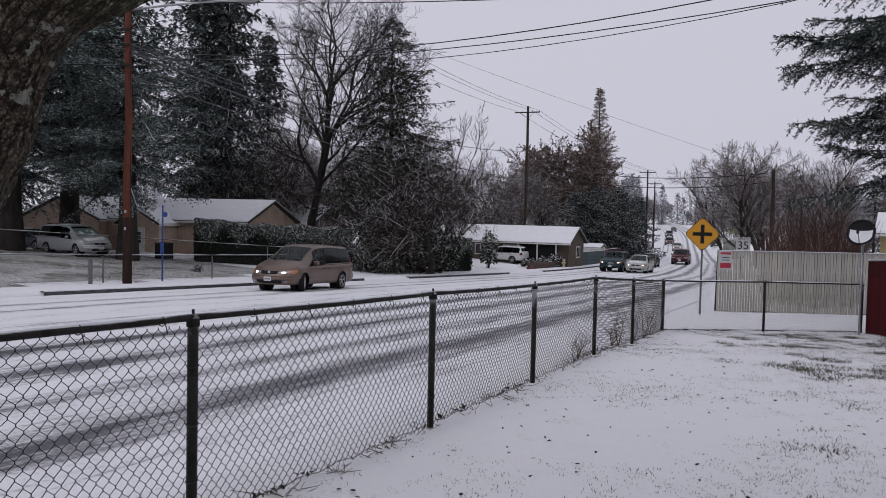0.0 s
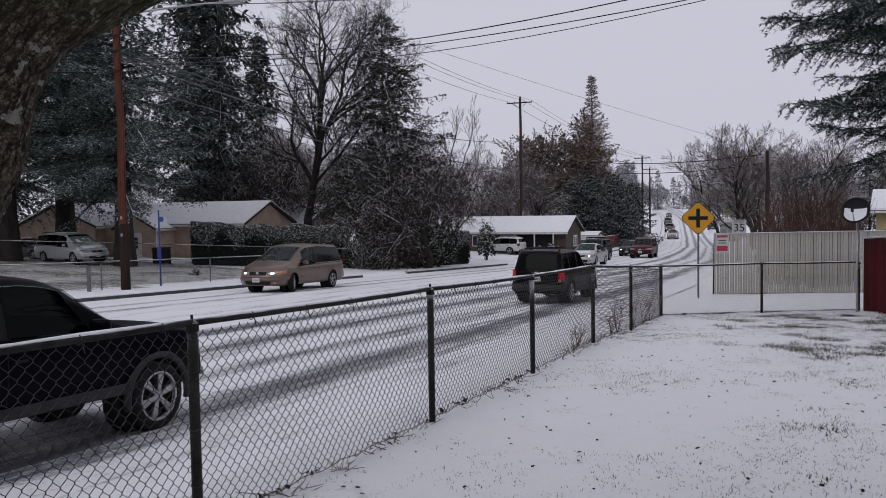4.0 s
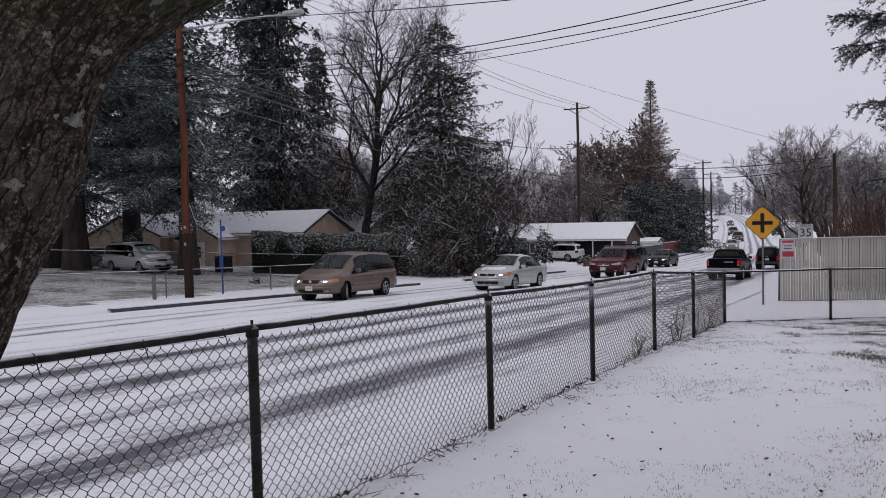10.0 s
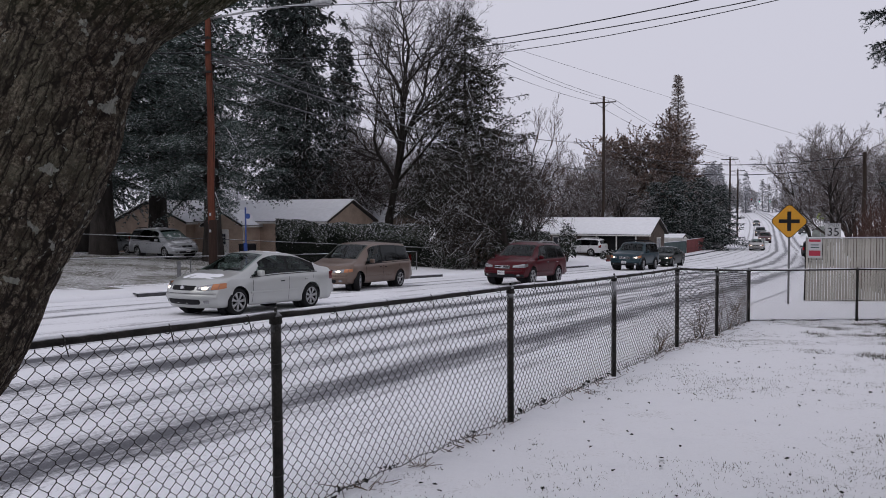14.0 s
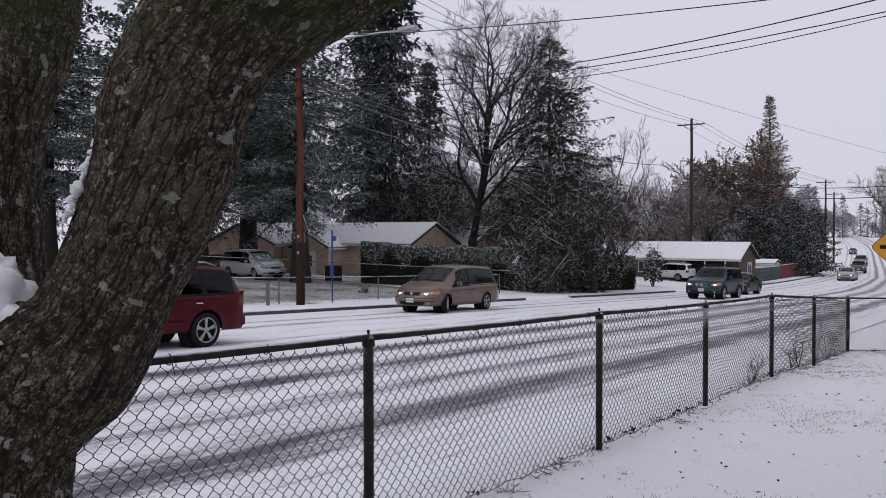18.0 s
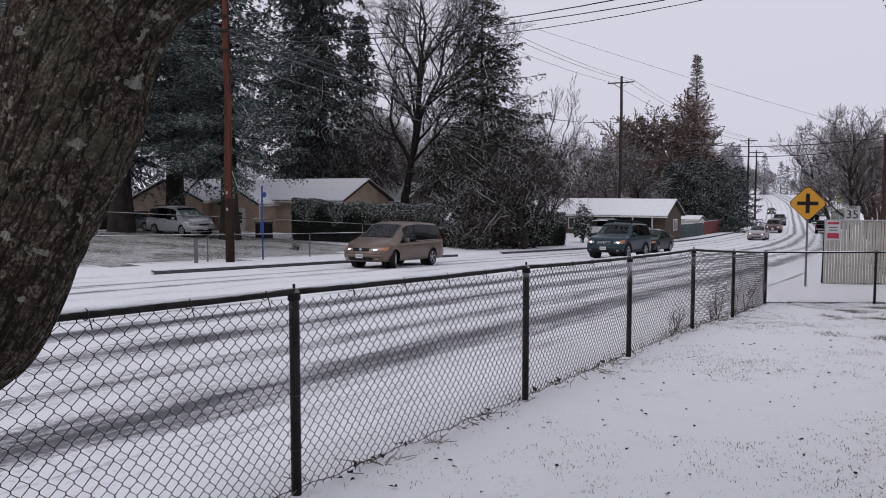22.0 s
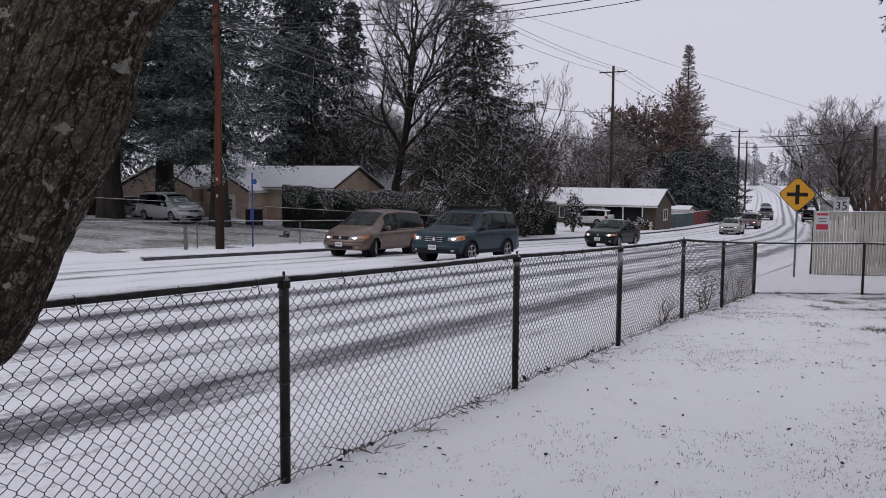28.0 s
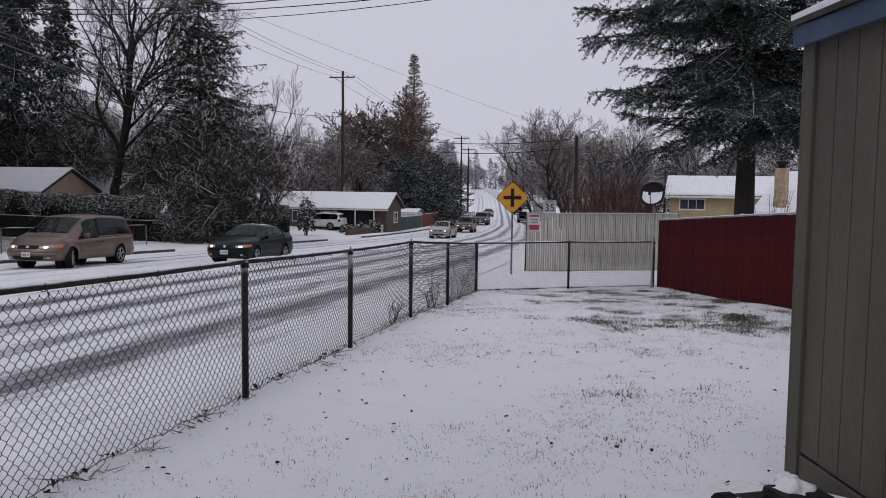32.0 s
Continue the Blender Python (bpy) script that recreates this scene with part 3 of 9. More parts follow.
class Shell:
    """The outer skin of a car from its side outline (top), belt line and plan."""
    SIDE_F = (0.06, 0.2, 0.4, 0.6, 0.75, 0.87)

    def __init__(self, L, W, top, belt, sill=0.26, tumble=0.24, round_f=0.5, round_r=0.35, nose=0.08, tailr=0.05, bow=0.3, stern=0.16, rake=0.05):
        self.L, self.W, self.top_pts, self.belt_pts, self.sill = L, W, top, belt, sill
        self.tumble, self.rf, self.rr, self.nose, self.tailr = tumble, round_f, round_r, nose, tailr
        self.bow, self.stern, self.rake = bow, stern, rake

    def top(self, x):
        h = self.L / 2
        u, v = [p[0] for p in self.top_pts], [p[1] for p in self.top_pts]
        e = min(0.09, max(0.0, h - abs(x)))
        return float(sum(np.interp(x + e * d, u, v) * w for d, w in ((-1, 0.15), (-0.5, 0.22), (0, 0.26), (0.5, 0.22), (1, 0.15))))

    def belt(self, x):
        return min(float(np.interp(x, [p[0] for p in self.belt_pts], [p[1] for p in self.belt_pts])), self.top(x) - 0.03)

    def half(self, x):
        h, w = self.L / 2, self.W / 2
        if x > h - self.rf:
            w *= 1 - self.nose * ((x - (h - self.rf)) / self.rf) ** 2.2
        if x < -h + self.rr:
            w *= 1 - self.tailr * ((-h + self.rr - x) / self.rr) ** 2
        return w

    def glass_y(self, x, f):
        w, b, t = self.half(x), self.belt(x), self.top(x)
        g = min(1.0, max(0.0, (t - b - 0.03) / 0.4))
        return w * (0.945 - self.tumble * f ** 1.25 * g - 0.05 * (1 - g) * f)

    def section(self, x):
        w, b, t, s = self.half(x), self.belt(x), self.top(x), self.sill
        pts = [(w * 0.85, s), (w * 0.925, s + 0.02), (w * 0.958, s + 0.07)]
        for k, y in ((0.24, 0.97), (0.34, 0.983), (0.45, 0.992), (0.56, 0.998), (0.67, 1.0), (0.78, 0.999), (0.86, 0.994), (0.92, 0.985), (0.965, 0.972)):
            pts.append((w * y, s + (b - s) * k))
        pts.append((w * 0.955, b))
        for f in self.SIDE_F:
            pts.append((self.glass_y(x, f), b + (t - b) * f))
        c = min(1.0, (t - b) / 0.5)
        yr = self.glass_y(x, 1.0)
        for k, d in ((1.0, -0.055), (0.96, -0.024), (0.86, -0.004), (0.6, 0.01), (0.3, 0.018)):
            pts.append((yr * k, t + (d * c if d < 0 else d)))
        pts.append((0, t + 0.02))
        return pts

    def warp(self, v):
        """Rounds the plan of both ends and shapes the bumpers."""
        x, y, z = v
        h = self.L / 2
        a = min(1.05, abs(y) / (self.W / 2)) ** 2.6
        kf, kr = smooth01((x - (h - 0.95)) / 0.95), smooth01((-x - (h - 0.6)) / 0.6)
        ef, er = smooth01((x - (h - 0.3)) / 0.3), smooth01((-x - (h - 0.3)) / 0.3)
        fz = float(np.interp(z, [0.15, 0.3, 0.42, 0.56, 0.62, 0.8, 1.1], [-0.16, -0.03, 0.03, 0.03, 0.0, -self.rake, -2.2 * self.rake]))
        rz = float(np.interp(z, [0.15, 0.3, 0.45, 0.6, 0.66, 1.0, 1.4], [-0.12, -0.02, 0.03, 0.03, 0.0, 0.0, 0.0]))
        return (x - self.bow * a * kf + fz * ef + self.stern * a * kr - rz * er, y, z)

    def fit(self, g):
        g.v = [self.warp(v) for v in g.v]
        return g

    def side(self, x, f, out=0.006):
        """A point on the side glass plane, f from the belt (0) to the roof (1)."""
        b, t = self.belt(x), self.top(x)
        return (x, self.glass_y(x, f) + out, b + (t - b) * f)

    def skin(self, wheels, radius, windows, wind, back):
        """Verts, faces and material slots (0 paint, 1 black window surround), with the glazed openings cut out."""
        h = self.L / 2
        xs = sorted(set([round(float(x), 3) for x in np.linspace(-h, h, int(self.L / 0.042))]))
        secs = [self.section(x) for x in xs]
        n = len(secs[0])
        nb = n - 6 - len(self.SIDE_F)
        fs = [-1.0] * (nb - 1) + [0.0] + list(self.SIDE_F) + [1.0] * 6
        m = 2 * n - 1
        verts, meta = [], []
        for x, sec in zip(xs, secs):
            for j, (y, z) in enumerate(sec + [(-y, z) for y, z in reversed(sec[:-1])]):
                verts.append([x, y, z])
                meta.append((x, j if j < n else m - 1 - j))
        inside = []
        reach = radius * 1.15
        for v in verts:
            hit = None
            if abs(v[1]) > self.W * 0.33 and v[2] < radius * 2.6:
                for wx in wheels:
                    d = math.hypot(v[0] - wx, v[2] - radius)
                    if d < reach:
                        hit = (wx, d)
                    elif d < reach * 1.3:
                        v[1] += math.copysign(0.022 * (1 - (d - reach) / (reach * 0.3)), v[1])
            inside.append(hit)

        def glazed(x, j, pad):
            f = fs[j]
            if 0 <= f < 0.9:
                for x0, x1, f0, f1, c0, c1, dk in windows:
                    c = (f - f0) / (f1 - f0)
                    if f0 - 0.02 - pad <= f <= f1 + 0.02 + pad and x0 + c0 * c - pad <= x <= x1 + c1 * c + pad:
                        return True
            if j >= n - 4:
                for a, b in ((wind[1], wind[0]), (back[0], back[1])):
                    if a - pad * 0.4 <= x <= b + pad * 0.4:
                        return True
            return False

        lo, hi = min(w[0] for w in windows), max(w[1] for w in windows)
        faces, idx = [], []
        for i in range(len(xs) - 1):
            for j in range(m - 1):
                q = (i * m + j, i * m + j + 1, (i + 1) * m + j + 1, (i + 1) * m + j)
                if all(inside[k] for k in q) or all(glazed(*meta[k], 0.0) for k in q):
                    continue
                mid = [meta[k] for k in q]
                near = all(glazed(x, k, 0.05) for x, k in mid)
                pillar = all(lo < x < hi - 0.35 and 0.0 < fs[k] < 0.9 for x, k in mid)
                faces.append(q)
                idx.append(1 if near or pillar else 0)
        used = {k for q in faces for k in q}
        for i, hit in enumerate(inside):
            if hit and i in used and hit[1] > 1e-4:
                wx, d = hit
                verts[i][0], verts[i][2] = wx + (verts[i][0] - wx) * reach / d, radius + (verts[i][2] - radius) * reach / d
                verts[i][1] += math.copysign(0.022, verts[i][1])
        # the two end faces as grids, so that they can bow
        cols = 12
        for base, flip in ((0, False), ((len(xs) - 1) * m, True)):
            rows = []
            for j in range(n - 1):
                a, b = verts[base + j], verts[base + m - 1 - j]
                row = [base + j]
                for c in range(1, cols):
                    verts.append([a[0], a[1] + (b[1] - a[1]) * c / cols, a[2]])
                    row.append(len(verts) - 1)
                rows.append(row + [base + m - 1 - j])
            for r0, r1 in zip(rows, rows[1:]):
                for c in range(cols):
                    q = (r0[c], r0[c + 1], r1[c + 1], r1[c])
                    faces.append(q[::-1] if flip else q)
                    idx.append(0)
            q = rows[-1] + [base + n - 1]
            faces.append(tuple(q) if not flip else tuple(reversed(q)))
            idx.append(0)
        return [self.warp(v) for v in verts], faces, idx

    def patch(self, outline, out, back=0.03, end=1, cols=10):
        """A lens or panel on the front (end 1) or rear (-1): outline rows of (y, z_low, z_high)."""
        h = self.L / 2
        ys = [o[0] for o in outline]
        us = np.linspace(0, 1, cols + 1)
        ks = np.linspace(0, 1, len(ys))
        g = Geo()
        for d in (out, -back):
            for u in us:
                y, a, b = (float(np.interp(u, ks, [o[i] for o in outline])) for i in range(3))
                for k in (0, 0.5, 1):
                    g.v.append((end * (h + d), y, a + (b - a) * k))
        o = 3 * (cols + 1)
        for c in range(cols):
            for k in (0, 1):
                g.f.append((c * 3 + k, c * 3 + k + 1, c * 3 + k + 4, c * 3 + k + 3))
            for k in (0, 2):
                g.f.append((c * 3 + k, c * 3 + 3 + k, o + c * 3 + 3 + k, o + c * 3 + k))
        for c in (0, cols):
            for k in (0, 1):
                g.f.append((c * 3 + k, c * 3 + k + 1, o + c * 3 + k + 1, o + c * 3 + k))
        return self.fit(g)

    def side_window(self, x0, x1, f0, f1, sgn, cut0=0.0, cut1=0.0):
        g = Geo()
        n = 8
        for i in range(n + 1):
            for c in (0, 0.25, 0.5, 0.75, 1):
                a, b = x0 + cut0 * c, x1 + cut1 * c
                x, y, z = self.side(a + (b - a) * i / n, f0 + (f1 - f0) * c)
                g.v.append((x, y * sgn, z))
        for i in range(n):
            for j in range(4):
                k = i * 5 + j
                g.f.append((k, k + 1, k + 6, k + 5))
        return self.fit(g)

    def cross_window(self, x0, x1, inset=0.9, out=0.012):
        """Windscreen or rear window between two stations, across the car."""
        g = Geo()
        n, m = 6, 12
        d = Vector((self.top(x0) - self.top(x1), 0, x1 - x0))
        d = d.normalized() * out * (1 if d.z > 0 else -1)
        for i in range(n + 1):
            x = x0 + (x1 - x0) * i / n
            t = self.top(x)
            yr = self.glass_y(x, 1.0) * inset
            for j in range(m + 1):
                k = -1 + 2 * j / m
                g.v.append((x + d.x, yr * k, t + d.z + 0.018 - 0.03 * abs(k) ** 3))
        for i in range(n):
            for j in range(m):
                k = i * (m + 1) + j
                g.f.append((k, k + 1, k + m + 2, k + m + 1))
        return self.fit(g)

    def top_cover(self, x0, x1, thick, inset=0.92, seed=1):
        """Snow lying on the hood or roof, thinned and broken at its edges."""
        g = Geo()
        n, m = 26, 26
        for i in range(n + 1):
            x = x0 + (x1 - x0) * i / n
            t = self.top(x)
            yr = self.glass_y(x, 1.0) * inset
            for j in range(m + 1):
                k = -1 + 2 * j / m
                edge = min(1, 3.0 * (1 - abs(k)), 3.0 * min(i, n - i) / n)
                lump = 0.55 + 0.7 * noise.noise((x * 3, k * 3, seed)) + 0.35 * noise.noise((x * 9, k * 8, seed + 4))
                g.v.append((x, yr * k, t + 0.004 - 0.026 * abs(k) ** 3 + max(-0.012, thick * (edge * (lump + 0.35) - 0.12))))
        for i in range(n):
            for j in range(m):
                k = i * (m + 1) + j
                g.f.append((k, k + 1, k + m + 2, k + m + 1))
        return self.fit(g)


def wheel(parent, x, y, r, width=0.22, steer=0.0, spokes=5):
    sgn = 1 if y > 0 else -1
    w = new("wheel")
    w.empty_display_size = 0.1
    w.parent = parent
    w.matrix_basis = pose(x, y, r, 0, 0, steer)
    g = Geo()
    ring = [(0.69, -0.5), (0.84, -0.53), (0.95, -0.47), (1.0, -0.34), (1.0, 0.34), (0.95, 0.47), (0.84, 0.53), (0.69, 0.5), (0.66, 0.3), (0.66, -0.3)]
    n, q = 36, len(ring)
    for i in range(n):
        a = 2 * math.pi * i / n
        for rr, k in ring:
            g.v.append((r * rr * math.cos(a), k * width, r * rr * math.sin(a)))
    for i in range(n):
        for j in range(q):
            a, b = i * q + j, i * q + (j + 1) % q
            c, d = ((i + 1) % n) * q + (j + 1) % q, ((i + 1) % n) * q + j
            g.f.append((a, b, c, d))
    part("tyre", g, M["black"], w, smooth=True)
    g = Geo()
    R = r * 0.69
    o = sgn * width * 0.46
    g.tube([(0, o - sgn * 0.03, 0), (0, o - sgn * 0.006, 0), (0, o, 0)], [R * 0.27, R * 0.25, R * 0.14], 16)
    for i in range(spokes):
        a = 2 * math.pi * i / spokes + 0.3
        for k in (-0.11, 0.0, 0.11):
            ca, sa = math.cos(a + k), math.sin(a + k)
            cb, sb = math.cos(a + k * 0.9), math.sin(a + k * 0.9)
            g.tube([(R * 0.18 * cb, o - sgn * 0.012, R * 0.18 * sb), (R * 0.6 * cb, o - sgn * 0.016, R * 0.6 * sb), (R * 0.96 * ca, o - sgn * 0.02, R * 0.96 * sa)], [R * 0.075, R * 0.08, R * 0.1], 6)
    for off, thick in ((0.0, 0.06), (-0.03, 0.05)):
        rim = [(R * math.cos(a), o + sgn * off, R * math.sin(a)) for a in np.linspace(0, 2 * math.pi, 33)]
        g.tube(rim, R * thick, 6, cap=False)
    part("rim", g, M["rim"], w, "grey alloy wheel", smooth=True)
    part("brake_disc", Geo().tube([(0, -sgn * 0.02, 0), (0, sgn * 0.02, 0)], R * 0.95, 24), M["dark"], w)
    return w


def plate(parent, x, z, fwd, y=0.0):
    s = 1 if fwd else -1
    g = Geo().box(x - 0.006, y - 0.155, z - 0.078, x + 0.006, y + 0.155, z + 0.078)
    p = part("licence_plate", g, M["plate"], parent, "pale licence plate")
    for k in range(6):
        bar = Geo().box(x + s * 0.004, y - 0.125 + k * 0.043, z - 0.035, x + s * 0.009, y - 0.1 + k * 0.043, z + 0.03)
        part("plate_bar", bar, M["platebar"], p)


def seat(car, x, y, z, width, top):
    g = Geo().box(x - 0.25, y - width / 2, z - 0.1, x + 0.27, y + width / 2, z + 0.08, 0.05)
    k = len(g.v)
    b = Geo().box(-0.08, -width / 2, 0, 0.08, width / 2, top - z - 0.2, 0.05)
    b.moved(pose(x - 0.2, y, z, 0, -12, 0))
    g.add(b.v, b.f)
    for s in ((0,) if width < 0.8 else (-0.4, 0.4)):
        b = Geo().box(-0.05, -0.13, 0, 0.05, 0.13, 0.18, 0.04)
        b.moved(pose(x - 0.2 - (top - z - 0.2) * 0.21, y + s, top - 0.24, 0, -8, 0))
        g.add(b.v, b.f)
    part("seat", g, M["cloth"], car, "dark grey seat")


def build_car(kind, name, label, body, m=None, lights=True, tails=False, steer=0.0, snow=0.0, rack=False, category="car"):
    K = CARS[kind]
    L, W, r, wb, fo = K["L"], K["W"], K["r"], K["wb"], K["fo"]
    h = L / 2
    car = thing(name, label, category, m=m)
    sh = Shell(L, W, K["top"], K["belt"], **K.get("shell", {}))
    wx = (h - fo, h - fo - wb)
    verts, faces, idx = sh.skin(wx, r, K["side"], K["wind"], K["back"])
    shell = mesh_ob("body", verts, faces, body, car, "", True, [body, M["black"]], idx)
    bm = bmesh.new()
    bm.from_mesh(shell.data)
    bmesh.ops.recalc_face_normals(bm, faces=bm.faces)
    bm.to_mesh(shell.data)
    bm.free()
    bz = K["belt"][1][1]
    floor_z = max(sh.sill + 0.12, bz - 0.42)
    x_back = K["back"][1] + 0.02 if K.get("bed") else -h + 0.3
    part("underbody", Geo().box(-h + 0.3, -W * 0.36, sh.sill + 0.02, h - 0.45, W * 0.36, floor_z, 0.03), M["dark"], car)
    # cabin
    dash = K["wind"][0] - 0.3
    part("dashboard", Geo().box(dash - 0.25, -W * 0.4, bz - 0.3, dash + 0.2, W * 0.4, bz - 0.02, 0.06), M["dark"], car)
    ring = [(dash - 0.36 + 0.08 * math.sin(a), 0.36 + 0.17 * math.cos(a), bz + 0.02 + 0.16 * math.sin(a)) for a in np.linspace(0, 2 * math.pi, 21)]
    part("steering_wheel", Geo().tube(ring, 0.016, 6, cap=False), M["dark"], car, smooth=True)
    roof = sh.top(0.0)
    for s in (1, -1):
        seat(car, dash - 0.85, s * 0.37, floor_z + 0.1, 0.5, min(bz + 0.42, roof - 0.2))
    xr = dash - 1.75
    while xr > x_back + 0.35:
        seat(car, xr, 0, floor_z + 0.1, W * 0.66, min(bz + 0.32, roof - 0.25))
        xr -= 0.9
    for x in wx:
        for s in (1, -1):
            part("wheel_well", Geo().tube([(x, s * W * 0.3, r), (x, s * W * 0.405, r)], r * 1.18, 24), M["dark"], car)
            wheel(car, x, s * (W / 2 - 0.1), r, K.get("tw", 0.22), steer if x == wx[0] else 0.0, K.get("spokes", 5))
    for i, (x0, x1, f0, f1, c0, c1, dk) in enumerate(K["side"]):
        for s in (1, -1):
            part("side_window", sh.side_window(x0, x1, f0, f1, s, c0, c1), M[K["pane"]] if K.get("pane") else M["privacy"] if dk else M["glass"], car, smooth=True)
    part("windscreen", sh.cross_window(*K["wind"]), M["glass"], car, smooth=True)
    part("rear_window", sh.cross_window(*K["back"]), M[K["pane"]] if K.get("pane") else M["privacy"] if K.get("dark_rear", 1) else M["glass"], car, smooth=True)
    zl, zb = K["lampz"], K["bumpz"]
    wl, wr = sh.half(h), sh.half(-h)
    lamp = M["lamp"] if lights else M["lampoff"]
    li, rise, deep = K.get("lamp", (0.52, 0.05, 0.06))
    for s in (1, -1):
        o = [(s * wl * li, zl - deep * 0.7, zl + 0.045), (s * wl * (li + 0.25), zl - deep, zl + 0.06 + rise * 0.5), (s * wl * 0.985, zl - deep * 0.5, zl + 0.07 + rise)]
        hl = part("headlight", sh.patch(o, 0.006), M["lens"], car, "clear headlight lens", smooth=True)
        c = wl * (li + 0.2)
        e = [(s * (c - 0.07), zl - 0.0, zl + 0.015), (s * (c - 0.035), zl - 0.03, zl + 0.04), (s * (c + 0.03), zl - 0.03, zl + 0.042), (s * (c + 0.07), zl - 0.0, zl + 0.03)]
        part("bulb_reflector", sh.patch(e, 0.012, 0.0, cols=6), lamp, hl, "lit headlight" if lights else "unlit reflector", smooth=True)
        o = [(s * wl * 0.86, zl - deep * 0.5, zl + 0.06 + rise * 0.8), (s * wl * 0.99, zl - deep * 0.4, zl + 0.065 + rise)]
        part("turn_signal", sh.patch(o, 0.011, 0.0, cols=5), M["amber"] if lights else M["lens"], hl, "amber corner lamp", smooth=True)
        c = Geo()
        for x in (h + 0.002, h - 0.08, h - 0.16, h - K.get("wrap", 0.26)):
            k = (h - x) / 0.26
            c.v += [(x, s * (sh.half(x) * 0.996 + 0.006), zl - deep * 0.4 + 0.03 * k), (x, s * (sh.half(x) * 0.99 + 0.006), zl + 0.07 + rise + 0.01 * k)]
        c.f = [(0, 1, 3, 2), (2, 3, 5, 4), (4, 5, 7, 6)]
        part("side_lamp", sh.fit(c), M["amber"] if lights else M["lens"], car, "amber corner lamp")
        tz0, tz1 = K["tailz"]
        tw = K.get("tailw", 0.12)
        part("tail_light", sh.patch([(s * (wr - tw), tz0, tz1), (s * wr * 0.985, tz0, tz1)], 0.01, 0.03, -1, 4), M["tail"] if tails else M["tailoff"], car, "red tail light")
        t = Geo()
        for x in (-h - 0.004, -h + 0.09, -h + 0.19):
            zz = min(tz1, sh.belt(x) + (0.8 * (sh.top(x) - sh.belt(x)) if tz1 > bz else -0.01))
            for z in (tz0, (tz0 + min(zz, sh.belt(x))) / 2, min(zz, sh.belt(x))):
                k = (z - sh.sill) / (sh.belt(x) - sh.sill)
                t.v.append((x, s * (sh.half(x) * (1.0 if k < 0.86 else 0.985) + 0.006), z))
        t.f = [(0, 1, 4, 3), (1, 2, 5, 4), (3, 4, 7, 6), (4, 5, 8, 7)]
        part("tail_light", sh.fit(t), M["tail"] if tails else M["tailoff"], car, "red tail light")
        part("reverse_lamp", sh.patch([(s * (wr - tw * 0.95), tz0 + 0.01, tz0 + 0.05), (s * (wr - 0.02), tz0 + 0.01, tz0 + 0.05)], 0.014, 0.0, -1, 3), M["lens"], car)
        x, y, z = sh.side(K["mirror"], 0.1)
        mr = Geo().box(-0.055, -0.1, -0.075, 0.065, 0.1, 0.075, 0.045)
        mr.moved(pose(x - 0.03, s * (y + 0.13), z + 0.06, 0, 0, s * -12))
        wm = part("wing_mirror", mr, K.get("mirmat", body), car, smooth=True)
        part("mirror_arm", Geo().tube([(x, s * (y - 0.02), z + 0.01), (x - 0.02, s * (y + 0.08), z + 0.03)], 0.028, 8), M["dark"], wm)
        for x in K["handles"]:
            zz = bz - 0.15
            part("door_handle", Geo().box(x - 0.09, s * (sh.half(x) + 0.012) - 0.016, zz, x + 0.09, s * (sh.half(x) + 0.012) + 0.014, zz + 0.03, 0.01), K.get("trim", body), car)
            part("handle_recess", Geo().box(x - 0.08, s * (sh.half(x) - 0.003) - 0.005, zz - 0.03, x + 0.06, s * (sh.half(x) - 0.003) + 0.005, zz, 0.004), M["dark"], car)
        for x in K["seams"]:
            z0, z1 = sh.sill + 0.08, sh.belt(x)
            g = Geo()
            sec = sh.section(x)
            for z in np.linspace(z0, z1, 9):
                y = float(np.interp(z, [p[1] for p in sec[:13]], [p[0] for p in sec[:13]])) + 0.0025
                g.v += [(x - 0.005, s * y, z), (x + 0.005, s * y, z)]
            g.f = [(2 * i, 2 * i + 1, 2 * i + 3, 2 * i + 2) for i in range(8)]
            part("door_seam", g, M["black"], car)
        # rubbing strip and window moulding along the doors
        if K.get("strip"):
            zs = K["strip"]
            g = Geo().box(wx[1] + r * 1.4, s * (W / 2) - 0.012, zs, wx[0] - r * 1.3, s * (W / 2) + 0.012, zs + 0.05, 0.008)
            part("rubbing_strip", g, K.get("stripmat", body), car)
        pts = [sh.warp((x, s * (sh.half(x) * 0.952 + 0.006), sh.belt(x) + 0.004)) for x in np.linspace(K["side"][0][0] - 0.03, K["side"][-1][1] + 0.05, 14)]
        part("window_moulding", Geo().tube(pts, 0.011, 5), M["black"], car)
        if K.get("clad"):
            g = Geo().box(wx[1] + r * 1.2, s * (W / 2 - 0.02) - 0.02, sh.sill - 0.01, wx[0] - r * 1.2, s * (W / 2 - 0.02) + 0.028, sh.sill + K["clad"], 0.015)
            part("sill_cladding", g, K.get("cladmat", M["dark"]), car)
            for x in wx:
                arch = [(x + r * 1.2 * math.cos(a), s * (W / 2 - 0.004), r + r * 1.2 * math.sin(a)) for a in np.linspace(-0.2, math.pi + 0.2, 22)]
                part("arch_trim", Geo().tube(arch, 0.042, 6), K.get("cladmat", M["dark"]), car, smooth=True)
    gz0, gz1, gw = K["grille"]
    gr = part("grille", sh.patch([(-gw, gz0 + 0.02, gz1), (-gw * 0.8, gz0, gz1), (gw * 0.8, gz0, gz1), (gw, gz0 + 0.02, gz1)], 0.004), M["dark"], car, "dark grille")
